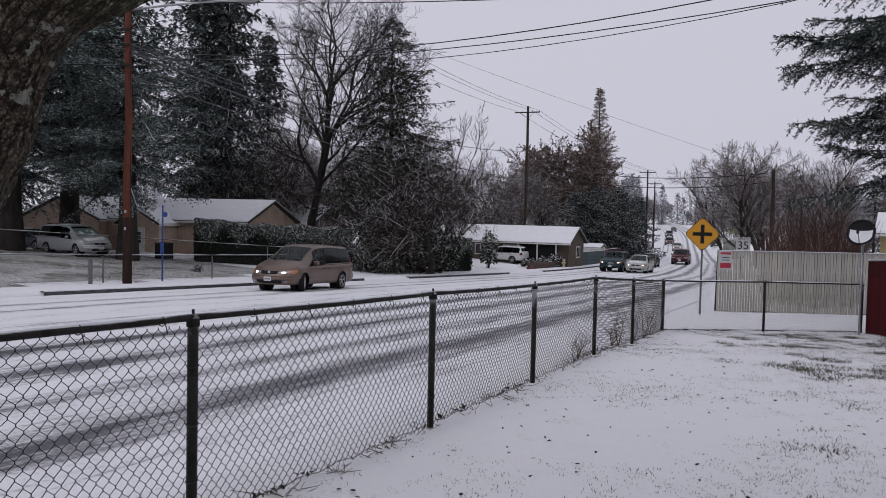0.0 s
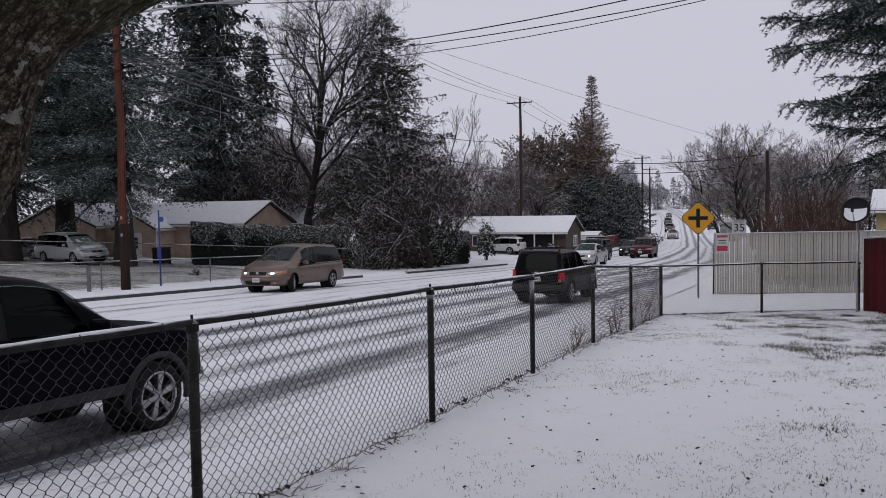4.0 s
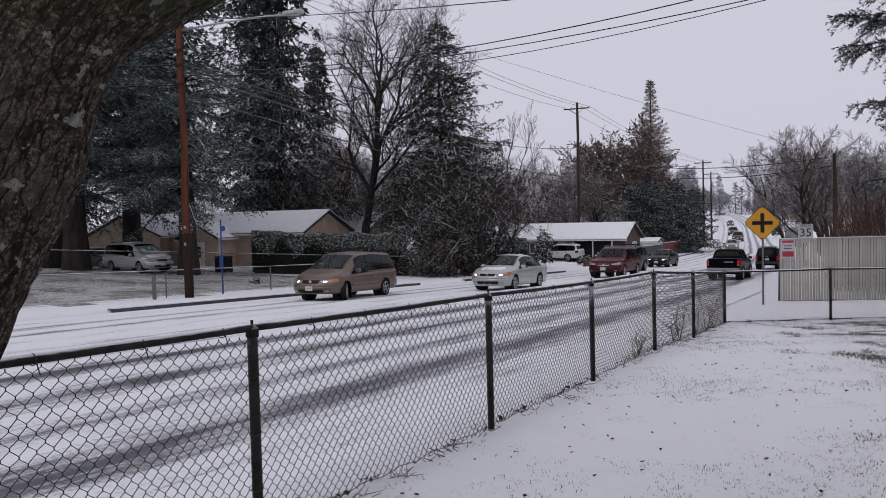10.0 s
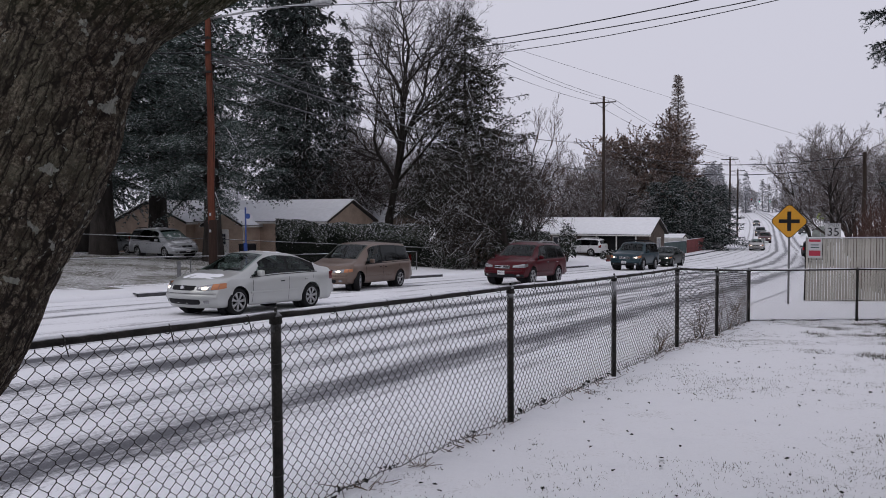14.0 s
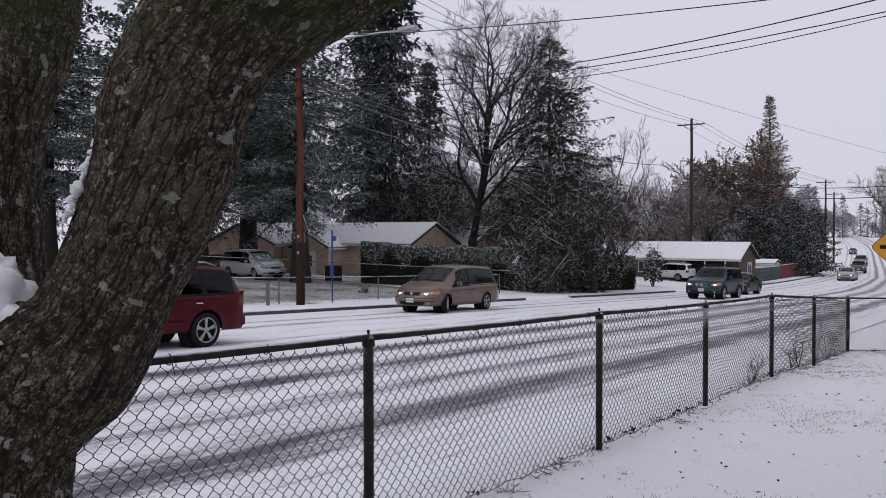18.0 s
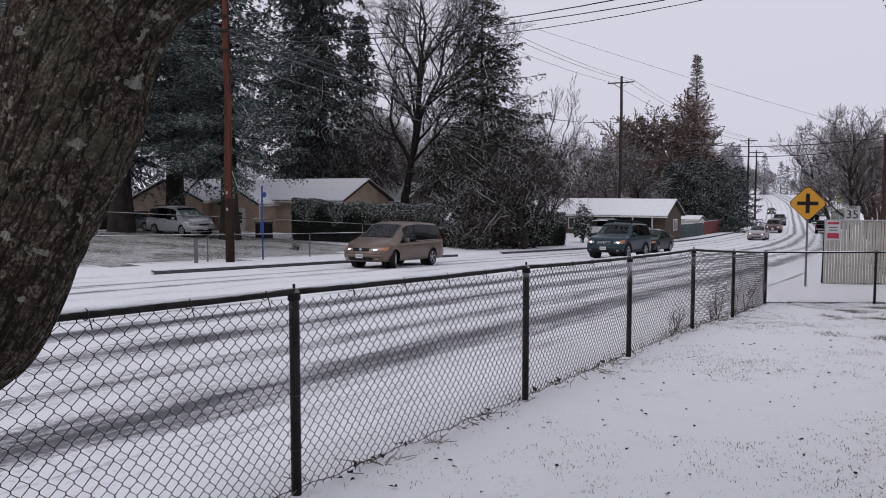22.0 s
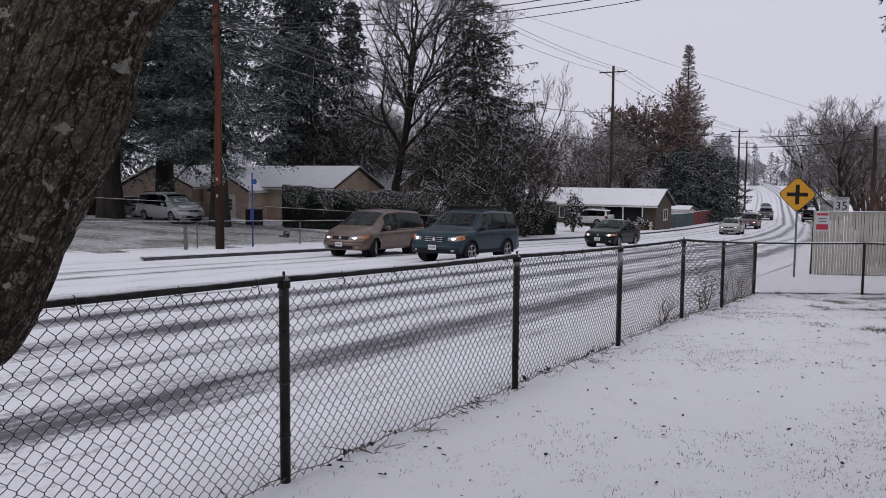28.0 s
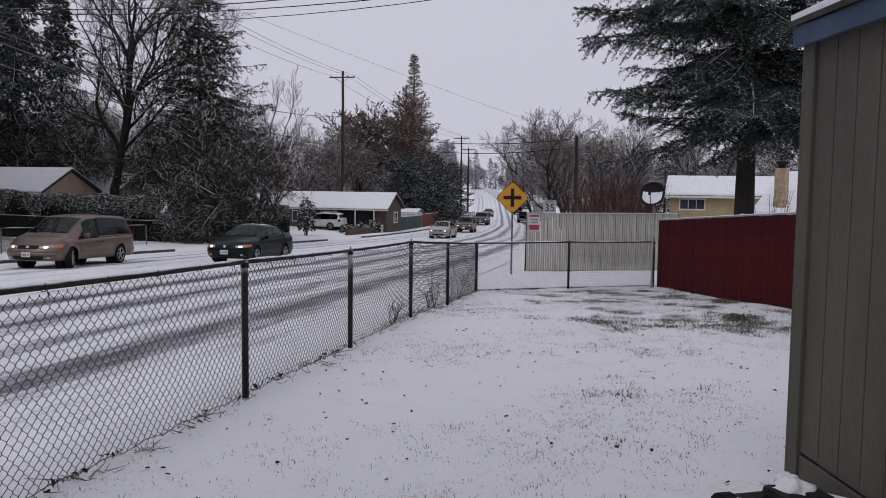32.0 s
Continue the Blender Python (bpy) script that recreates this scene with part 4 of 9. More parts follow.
    for z in np.linspace(gz0 + 0.025, gz1 - 0.012, K.get("bars", 3)):
        part("grille_bar", sh.patch([(-gw * 0.94, z - 0.008, z + 0.008), (gw * 0.94, z - 0.008, z + 0.008)], 0.014, 0.01), M["chrome"] if K.get("chrome") else M["dark"], gr)
    bx = sh.warp((h, 0, (gz0 + gz1) / 2))[0]
    part("badge", Geo().tube([(bx + 0.008, 0, (gz0 + gz1) / 2), (bx + 0.024, 0, (gz0 + gz1) / 2)], [0.062, 0.05], 14), M["chrome"], gr, "plain chrome badge")
    iw = K.get("intake", 0.6)
    part("air_intake", sh.patch([(-wl * iw, zb - 0.12, zb - 0.05), (-wl * iw * 0.9, zb - 0.17, zb - 0.045), (wl * iw * 0.9, zb - 0.17, zb - 0.045), (wl * iw, zb - 0.12, zb - 0.05)], 0.008), M["dark"], car)
    bump = K.get("bump", body)
    part("bumper_front", sh.patch([(-wl * 0.985, zb - 0.03, zb + 0.06), (0, zb - 0.035, zb + 0.065), (wl * 0.985, zb - 0.03, zb + 0.06)], 0.022, 0.03, 1, 16), bump, car, smooth=True)
    if K.get("skirt"):
        part("bumper_skirt", sh.patch([(-wl * 0.97, sh.sill + 0.02, zb - 0.06), (0, sh.sill - 0.02, zb - 0.1), (wl * 0.97, sh.sill + 0.02, zb - 0.06)], 0.012, 0.03, 1, 16), M["dark"], car, "black plastic skirt")
    for z in (zb + 0.085,):
        part("bumper_seam", sh.patch([(-wl * 0.985, z, z + 0.01), (wl * 0.985, z, z + 0.01)], 0.002, 0.0, 1, 16), M["black"], car)
    for u in (0.3, -0.3):
        part("exhaust_bracket", Geo().box(-h + 0.35, u - 0.03, sh.sill - 0.06, -h + 0.6, u + 0.03, sh.sill + 0.03), M["dark"], car)
    part("exhaust_pipe", Geo().tube([(-h + 0.8, -0.5, sh.sill + 0.0), (-h + 0.06, -0.52, sh.sill - 0.02)], 0.03, 10), M["steel"], car)
    part("axle", Geo().tube([(wx[1], -W * 0.4, r), (wx[1], W * 0.4, r)], 0.06, 8), M["dark"], car)
    rb = K.get("rbz", 0.42)
    part("bumper_rear", sh.patch([(-wr * 0.985, rb, rb + 0.2), (wr * 0.985, rb, rb + 0.2)], 0.045, 0.03, -1, 16), bump, car, smooth=True)
    g = Geo()
    part("tailgate_seam", sh.patch([(-wr * 0.8, rb + 0.23, rb + 0.24), (wr * 0.8, rb + 0.23, rb + 0.24)], 0.003, 0.0, -1, 16), M["black"], car)
    part("rear_badge", sh.patch([(-0.07, bz - 0.08, bz - 0.04), (0.07, bz - 0.08, bz - 0.04)], 0.012, 0.01, -1, 4), M["chrome"], car, "plain chrome badge")
    for s in (1, -1):
        part("fog_light", sh.patch([(s * wl * 0.7, zb - 0.13, zb - 0.07), (s * wl * 0.82, zb - 0.13, zb - 0.06)], 0.014, 0.02, 1, 4), M["lens"], car)
    if K.get("plate", 1):
        plate(car, sh.warp((h, 0, zb))[0] + 0.03, zb + 0.0, True)
    plate(car, sh.warp((-h, 0, K.get("pz", 0.52)))[0] - (0.052 if not K.get("pz") else 0.012), K.get("pz", 0.52), False)
    if rack or K.get("rails"):
        for s in (1, -1):
            x0, x1 = K.get("rails", (-1.6, 0.3))
            y = sh.side(0, 1.0)[1] - 0.1
            pts = [(x, s * y, sh.top(x) + (0.0 if i in (0, 8) else 0.065)) for i, x in enumerate(np.linspace(x0, x1, 9))]
            part("roof_rail", Geo().tube(pts, 0.02, 8), M["dark"] if not K.get("silver_rail") else M["rim"], car, smooth=True)
        if K.get("silver_rail") or K.get("crossbars"):
            for x in (x0 + 0.35, x1 - 0.35):
                part("cross_bar", Geo().tube([(x, -y, sh.top(x) + 0.06), (x, y, sh.top(x) + 0.06)], 0.018, 8), M["dark"] if not K.get("silver_rail") else M["rim"], car, smooth=True)
        if rack:
            for x in (-0.95, -0.2, 0.15):
                y = sh.side(0, 1.0)[1] - 0.05
                part("cross_bar", Geo().tube([(x, -y, sh.top(x) + 0.1), (x, y, sh.top(x) + 0.1)], 0.02, 8), M["dark"], car)
                for s in (0.35, -0.35):
                    part("ski_clamp", Geo().box(x - 0.04, s - 0.3, sh.top(x) + 0.11, x + 0.04, s + 0.25, sh.top(x) + 0.16, 0.015), M["dark"], car)
    if K.get("bed"):
        x0, x1 = K["bed"]
        part("bed_cover", Geo().box(x0, -W * 0.45, K["belt"][0][1] + 0.01, x1, W * 0.45, K["belt"][0][1] + 0.06, 0.02), M["dark"], car, "black soft bed cover")
        part("tailgate", sh.patch([(-W * 0.38, 0.66, K["belt"][0][1]), (W * 0.38, 0.66, K["belt"][0][1])], 0.014, 0.02, -1), body, car)
        part("tailgate_lettering", sh.patch([(-W * 0.3, 0.98, 1.06), (-W * 0.04, 0.98, 1.06)], 0.02, 0.0, -1, 4), M["platebar"], car, "plain pale bar of lettering")
        part("tailgate_handle", sh.patch([(-0.09, 1.0, 1.06), (0.09, 1.0, 1.06)], 0.022, 0.0, -1, 4), M["black"], car)
    x = K["wind"][0] + 0.02
    for s in (0.15, -0.45):
        part("wiper", Geo().tube([sh.warp((x + 0.04, s, sh.top(x + 0.04) + 0.03)), sh.warp((x - 0.12, s + 0.5, sh.top(x - 0.12) + 0.035))], 0.008, 5), M["dark"], car)
    if snow:
        for k, (x0, x1) in enumerate(K["snow"]):
            part("snow_cover", sh.top_cover(x0, x1, snow, seed=1 + k * 3), M["fresh"], car, "layer of fresh snow", smooth=True)
    return car


M["cladgrey"] = mat("grey_lower_paint", (0.035, 0.035, 0.037), 0.6, 0.25, 5, 60, 0)
M["cladsilver"] = mat("dull_silver_bumper", (0.22, 0.22, 0.22), 0.45, 0.25, 5, 60, 0)
M["cloth"] = mat("seat_cloth", (0.05, 0.05, 0.052), 0.9, 0.2, 8, 80, 0)
M["platebar"] = mat("plate_marks", (0.16, 0.17, 0.2), 0.5, 0.1, 10, 60, 0)
M["lens"] = mat("lamp_lens", (0.34, 0.34, 0.35), 0.12, 0.15, 20, 60, 0, metal=0.55, coat=1.0)
SUVB = dict(lampz=0.78, bumpz=0.52, mirror=0.78, handles=(-0.05, -1.05), seams=(0.95, -0.15, -1.15), grille=(0.7, 0.86, 0.36), tailz=(0.85, 1.15), chrome=True)
CARS = {
    "minivan": dict(L=5.11, W=1.93, r=0.335, wb=3.0, fo=0.98, top=[(-2.555, 1.0), (-2.5, 1.14), (-2.25, 1.62), (-2.08, 1.7), (-0.5, 1.75), (0.3, 1.71), (0.6, 1.64), (1.5, 1.13), (1.62, 1.08), (2.1, 0.95), (2.4, 0.84), (2.555, 0.72)],
                    belt=[(-2.555, 1.03), (-1.0, 1.0), (1.6, 0.93)], side=[(-2.32, -1.3, 0.08, 0.86, 0.16, 0, 1), (-1.27, -0.14, 0.08, 0.88, 0, 0.03, 1), (-0.05, 1.12, 0.06, 0.88, 0.03, -0.55, 0)],
                    wind=(1.5, 0.6, 0.965), back=(-2.46, -2.26, 0.89), lampz=0.7, bumpz=0.47, mirror=0.85, handles=(0.1, -0.3), seams=(1.12, -0.12, -1.35), grille=(0.64, 0.76, 0.36), bars=2,
                    tailz=(0.9, 1.25), rails=(-2.0, -0.7), strip=0.5, snow=[(-2.0, 0.5), (0.75, 1.6), (1.65, 2.4)], lamp=(0.45, 0.03, 0.05), shell=dict(round_f=0.7, nose=0.08, tumble=0.2, bow=0.36, rake=0.09)),
    "pilot": dict(SUVB, L=4.77, W=1.96, r=0.365, wb=2.7, fo=0.93, top=[(-2.385, 1.05), (-2.35, 1.15), (-2.14, 1.68), (-2.0, 1.73), (-0.4, 1.76), (0.25, 1.73), (0.48, 1.66), (1.12, 1.2), (1.3, 1.13), (2.1, 1.03), (2.3, 0.97), (2.385, 0.88)],
                  belt=[(-2.385, 1.13), (0, 1.11), (1.2, 1.05)], side=[(-2.16, -1.36, 0.07, 0.86, 0.1, 0.06, 1), (-1.2, -0.3, 0.07, 0.86, 0, 0, 1), (-0.2, 0.82, 0.07, 0.86, 0, -0.38, 0)],
                  wind=(1.12, 0.48, 0.965), back=(-2.3, -2.15, 0.89), clad=0.08, spokes=5, lampz=0.8, lamp=(0.55, 0.06, 0.08), bars=3, skirt=1, shell=dict(tumble=0.17, nose=0.04, sill=0.33, bow=0.24, rake=0.04)),
    "mdx": dict(SUVB, L=4.79, W=1.95, r=0.365, wb=2.7, fo=0.95, top=[(-2.395, 1.02), (-2.34, 1.14), (-2.02, 1.6), (-1.85, 1.67), (-0.4, 1.72), (0.2, 1.69), (0.45, 1.62), (1.2, 1.14), (1.35, 1.08), (2.05, 0.98), (2.3, 0.9), (2.395, 0.8)],
                belt=[(-2.395, 1.1), (0, 1.06), (1.2, 1.0)], side=[(-2.06, -1.3, 0.07, 0.84, 0.26, 0.06, 1), (-1.16, -0.22, 0.07, 0.86, 0, 0, 1), (-0.12, 0.88, 0.07, 0.86, 0, -0.42, 0)],
                wind=(1.18, 0.45, 0.965), back=(-2.28, -2.05, 0.89), lampz=0.76, grille=(0.68, 0.8, 0.36), bars=2, silver_rail=True, rails=(-1.7, 0.2), strip=0.52, skirt=1, trim=M["chrome"], snow=[(-1.6, 0.2)], lamp=(0.5, 0.05, 0.05), shell=dict(tumble=0.2, nose=0.06, sill=0.33, bow=0.3, rake=0.05)),
    "explorer": dict(SUVB, pane="limo", L=4.81, W=1.84, r=0.38, wb=2.89, fo=0.87, top=[(-2.405, 1.04), (-2.37, 1.14), (-2.12, 1.66), (-1.98, 1.73), (-0.4, 1.77), (0.1, 1.74), (0.32, 1.67), (0.92, 1.2), (1.1, 1.13), (2.1, 1.05), (2.32, 0.99), (2.405, 0.88)],
                     belt=[(-2.405, 1.1), (0, 1.1), (1.0, 1.08)], side=[(-2.1, -1.42, 0.07, 0.87, 0.13, 0, 1), (-1.32, -0.45, 0.07, 0.87, 0, 0, 1), (-0.35, 0.66, 0.07, 0.87, 0, -0.36, 0)],
                     wind=(0.91, 0.33, 0.965), back=(-2.37, -2.12, 0.89), mirror=0.6, handles=(-0.2, -1.2), seams=(0.75, -0.4, -1.35), tailz=(0.74, 1.12), tailw=0.13, clad=0.16, cladmat=M["cladgrey"], rails=(-1.9, 0.0), crossbars=1, strip=0.62, stripmat=M["cladgrey"], bump=M["cladgrey"], pz=0.83, rbz=0.45, shell=dict(tumble=0.17, nose=0.04, sill=0.36, bow=0.2, stern=0.14, rake=0.03)),
    "pickup": dict(SUVB, pane="limo", L=5.46, W=1.83, r=0.375, wb=3.33, fo=0.93, top=[(-2.73, 1.18), (-1.05, 1.2), (-1.0, 1.25), (-0.84, 1.66), (-0.68, 1.71), (0.2, 1.74), (0.5, 1.7), (0.7, 1.63), (1.28, 1.22), (1.45, 1.16), (2.45, 1.08), (2.65, 1.0), (2.73, 0.9)],
                   belt=[(-2.73, 1.15), (0, 1.15), (1.3, 1.12)], side=[(-0.8, -0.1, 0.1, 0.86, 0.1, 0, 1), (0.0, 0.98, 0.08, 0.86, 0, -0.33, 0)], wind=(1.25, 0.74, 0.965), back=(-0.99, -0.86, 0.89), dark_rear=0,
                   mirror=0.95, handles=(0.1, -0.75), seams=(1.1, -0.05, -0.85), tailz=(0.82, 1.12), bed=(-2.68, -1.08), clad=0.1, rbz=0.5, pz=0.6, bump=M["cladsilver"], cladmat=M["cladgrey"], shell=dict(tumble=0.2, nose=0.05, sill=0.48, bow=0.22, stern=0.06, rake=0.03), spokes=6),
    "sedan": dict(L=4.81, W=1.795, r=0.325, wb=2.72, fo=0.95, top=[(-2.405, 0.9), (-2.36, 1.0), (-2.25, 1.06), (-1.8, 1.1), (-1.0, 1.39), (-0.65, 1.45), (0.0, 1.48), (0.3, 1.44), (1.2, 1.02), (1.35, 0.98), (2.0, 0.86), (2.28, 0.78), (2.405, 0.68)],
                  belt=[(-2.405, 0.98), (0, 0.93), (1.25, 0.88)], side=[(-1.5, -0.42, 0.1, 0.86, 0.52, 0, 0), (-0.34, 0.98, 0.1, 0.86, 0, -0.5, 0)], wind=(1.18, 0.32, 0.965), back=(-1.72, -1.02, 0.89), dark_rear=0,
                  lampz=0.66, bumpz=0.45, mirror=0.8, handles=(-0.12, -1.08), seams=(0.95, -0.38, -1.35), grille=(0.61, 0.72, 0.36), tailz=(0.75, 0.96), strip=0.5, plate=0, snow=[(1.35, 2.15), (-0.75, 0.2)], lamp=(0.5, 0.05, 0.05), shell=dict(tumble=0.25, nose=0.06, sill=0.2, bow=0.38, stern=0.24, rake=0.1), spokes=7, rbz=0.4),
    "old_sedan": dict(L=4.5, W=1.7, r=0.31, wb=2.62, fo=0.9, top=[(-2.25, 0.88), (-2.2, 0.99), (-2.1, 1.03), (-1.65, 1.06), (-1.02, 1.32), (-0.7, 1.37), (0.0, 1.39), (0.25, 1.36), (1.05, 0.96), (1.2, 0.92), (1.95, 0.8), (2.15, 0.74), (2.25, 0.66)],
                      belt=[(-2.25, 0.93), (0, 0.89), (1.1, 0.85)], side=[(-1.38, -0.4, 0.1, 0.86, 0.4, 0, 0), (-0.32, 0.86, 0.1, 0.86, 0, -0.45, 0)], wind=(1.03, 0.27, 0.965), back=(-1.58, -1.04, 0.89), dark_rear=0,
                      lampz=0.62, bumpz=0.43, mirror=0.68, handles=(-0.1, -1.0), seams=(0.85, -0.36, -1.25), grille=(0.59, 0.67, 0.3), tailz=(0.72, 0.9), strip=0.48, snow=[(-0.7, 0.2), (-2.1, -1.65)], lamp=(0.5, 0.02, 0.04), shell=dict(tumble=0.25, nose=0.06, sill=0.2, bow=0.28, stern=0.18, rake=0.08), rbz=0.38),
}

# ---- vehicles of the clip ----
minivan = build_car("minivan", "minivan", "tan minivan with lit headlights stuck at the snowy kerb", paint("tan_paint", (0.155, 0.112, 0.09), 0.4, 0.05, 0.25, 0.3), steer=24, category="van")
silver_sedan = build_car("sedan", "sedan", "silver-white sedan with snow on its bonnet", paint("silver_paint", (0.44, 0.45, 0.44), 0.4, 0.15, 0.5), snow=0.03)
red_suv = build_car("mdx", "suv", "dark red suv with silver roof rails", paint("red_paint", (0.06, 0.001, 0.005), 0.0, 0.02, 0.14, 0.12), lights=False, snow=0.012)
blue_suv = build_car("pilot", "suv", "steel-blue suv with ski racks on its roof", paint("blue_paint", (0.02, 0.042, 0.054), 0.1, 0.04, 0.16, 0.14), rack=True)
green_sedan = build_car("old_sedan", "sedan", "dark green older sedan with snow on roof and boot", paint("green_paint", (0.003, 0.009, 0.007), 0.0, 0.015, 0.12, 0.12), snow=0.03)
pale_sedan = build_car("sedan", "sedan", "pale grey sedan with bright headlights coming along the road", paint("grey_paint", (0.36, 0.35, 0.34), 0.4, 0.3))
far_suv = build_car("mdx", "suv", "maroon suv with bright headlights far along the road", paint("maroon_paint", (0.07, 0.02, 0.025), 0.3, 0.3))
far_van = build_car("pilot", "suv", "dark grey suv far along the road", paint("charcoal_paint", (0.045, 0.05, 0.055), 0.3, 0.3))
last_sedan = build_car("old_sedan", "sedan", "dark sedan far along the road", paint("slate_paint", (0.05, 0.055, 0.06), 0.3, 0.3))
black_suv = build_car("explorer", "suv", "black suv with lit tail lights driving away", paint("black_paint", (0.002, 0.002, 0.003), 0.0, 0.005, 0.06, 0.06), lights=False, tails=True)
dark_pickup = build_car("pickup", "pickup_truck", "dark blue crew-cab pickup with silver bumper driving away", paint("navy_paint", (0.0015, 0.002, 0.004), 0.0, 0.002, 0.03, 0.03), lights=False, tails=True, category="pickup")
black_suv.scale = (0.905, 0.87, 0.9)
dark_pickup.scale = (0.94, 0.94, 0.94)
for far_lane in (minivan, silver_sedan, red_suv, blue_suv, green_sedan):
    far_lane.scale = (1.09, 1.06, 1.09)

# ---- plants ----
M["bark"] = mat("dark_bark", (0.035, 0.03, 0.027), 0.9, 0.4, 3, 30, 0.6, 0.03, snow=0.6, snow_at=0.64, stretch=(1, 1, 0.3))
M["twig"] = mat("bare_twigs", (0.055, 0.045, 0.04), 0.9, 0.35, 1.5, 20, 0, snow=0.75, snow_at=0.42, snow_scale=1.5)
M["twig_snow"] = mat("snowy_twigs", (0.045, 0.038, 0.034), 0.9, 0.35, 1.5, 20, 0, snow=0.85, snow_at=0.46, snow_scale=1.2)
M["brush"] = mat("brown_brush", (0.075, 0.042, 0.034), 0.9, 0.4, 0.4, 20, 0, snow=0.25, snow_at=0.55)
M["twig_dark"] = mat("dark_twigs", (0.04, 0.034, 0.032), 0.9, 0.35, 1.5, 20, 0, snow=0.4, snow_at=0.55, snow_scale=1.5)
# twigs of the background woods, base colour lightened to stand for haze
M["wood_twig"] = mat("hazed_grey_brown_twigs", (0.12, 0.1, 0.093), 0.9, 0.35, 0.6, 20, 0, snow=0.6, snow_at=0.45, snow_scale=1.5)
M["cedar"] = mat("blue_green_needles", (0.078, 0.105, 0.096), 0.75, 0.5, 0.5, 4, 0, snow=0.5, snow_at=0.6, snow_scale=4.0)
M["fir"] = mat("dark_needles", (0.05, 0.062, 0.06), 0.8, 0.4, 0.6, 6, 0, snow=0.35, snow_at=0.74, snow_scale=4.0)
M["spruce"] = mat("brown_dark_needles", (0.034, 0.034, 0.026), 0.85, 0.4, 0.6, 6, 0, snow=0.3, snow_at=0.74, snow_scale=4.0)
M["fir_near"] = mat("fir_needles", (0.034, 0.05, 0.046), 0.75, 0.45, 0.8, 9, 0, snow=0.4, snow_at=0.62, snow_scale=5.0)
# redwood needles far paler than their own colour: haze painted in
M["redwood"] = mat("hazed_redwood_needles", (0.3, 0.25, 0.225), 0.85, 0.3, 0.5, 5, 0, snow=0.35, snow_at=0.5, snow_scale=1.0)
# distance haze is mixed into these two base colours; snow lies on top
M["far_fir"] = mat("hazed_needles", (0.2, 0.205, 0.225), 0.9, 0.25, 0.3, 3, 0, snow=0.5, snow_at=0.4, snow_scale=0.6)
M["far_twig"] = mat("hazed_twigs", (0.24, 0.23, 0.235), 0.9, 0.25, 0.4, 4, 0, snow=0.5, snow_at=0.4, snow_scale=0.6)
M["leaf"] = mat("hedge_leaves", (0.026, 0.034, 0.024), 0.6, 0.4, 1.5, 12, 0, snow=0.6, snow_at=0.48, snow_scale=4.0)
# one hedge leaf twice: lit and snowy above, shade in the colour below
M["leaf_top"] = mat("lit_snowy_hedge_leaves", (0.06, 0.072, 0.056), 0.65, 0.4, 1.5, 12, 0, snow=0.75, snow_at=0.5, snow_scale=6.0)
M["leaf_low"] = mat("shade_dark_hedge_leaves", (0.014, 0.019, 0.013), 0.8, 0.4, 1.5, 12, 0)
M["ivy"] = mat("ivy_leaves", (0.025, 0.032, 0.02), 0.6, 0.45, 1.5, 12, 0, snow=0.6, snow_at=0.5, snow_scale=2.0)
M["brown_leaf"] = mat("withered_leaves", (0.17, 0.115, 0.09), 0.85, 0.35, 1.0, 8, 0, snow=0.3, snow_at=0.6)
# near black: painted shade inside hedges, and the colour of fallen leaves
M["core"] = mat("shade_core_and_litter", (0.012, 0.014, 0.011), 0.95, 0.3, 2, 12, 0)
M["grass"] = mat("winter_grass", (0.07, 0.074, 0.045), 0.8, 0.4, 2, 20, 0, second=(0.12, 0.11, 0.075))
M["weed"] = mat("dead_weeds", (0.13, 0.09, 0.06), 0.85, 0.4, 2, 20, 0, snow=0.4, snow_at=0.5)


def raw(name, v, f, material, parent=None, smooth=False):
    return mesh_ob(name, v, f, material, parent, "", smooth)


def stick(v, f, pts, radii, sides=4):
    """A thin tapered tube without caps, appended to v and f."""
    k = len(v)
    n = len(pts)
    d = pts[-1] - pts[0]
    if d.length < 1e-6:
        return
    a = d.orthogonal().normalized()
    b = d.normalized().cross(a)
    for p, r in zip(pts, radii):
        for j in range(sides):
            w = 2 * math.pi * j / sides
            q = p + a * (math.cos(w) * r) + b * (math.sin(w) * r)
            v.append((q.x, q.y, q.z))
    for i in range(n - 1):
        for j in range(sides):
            x, y = k + i * sides + j, k + i * sides + (j + 1) % sides
            f.append((x, y, y + sides, x + sides))


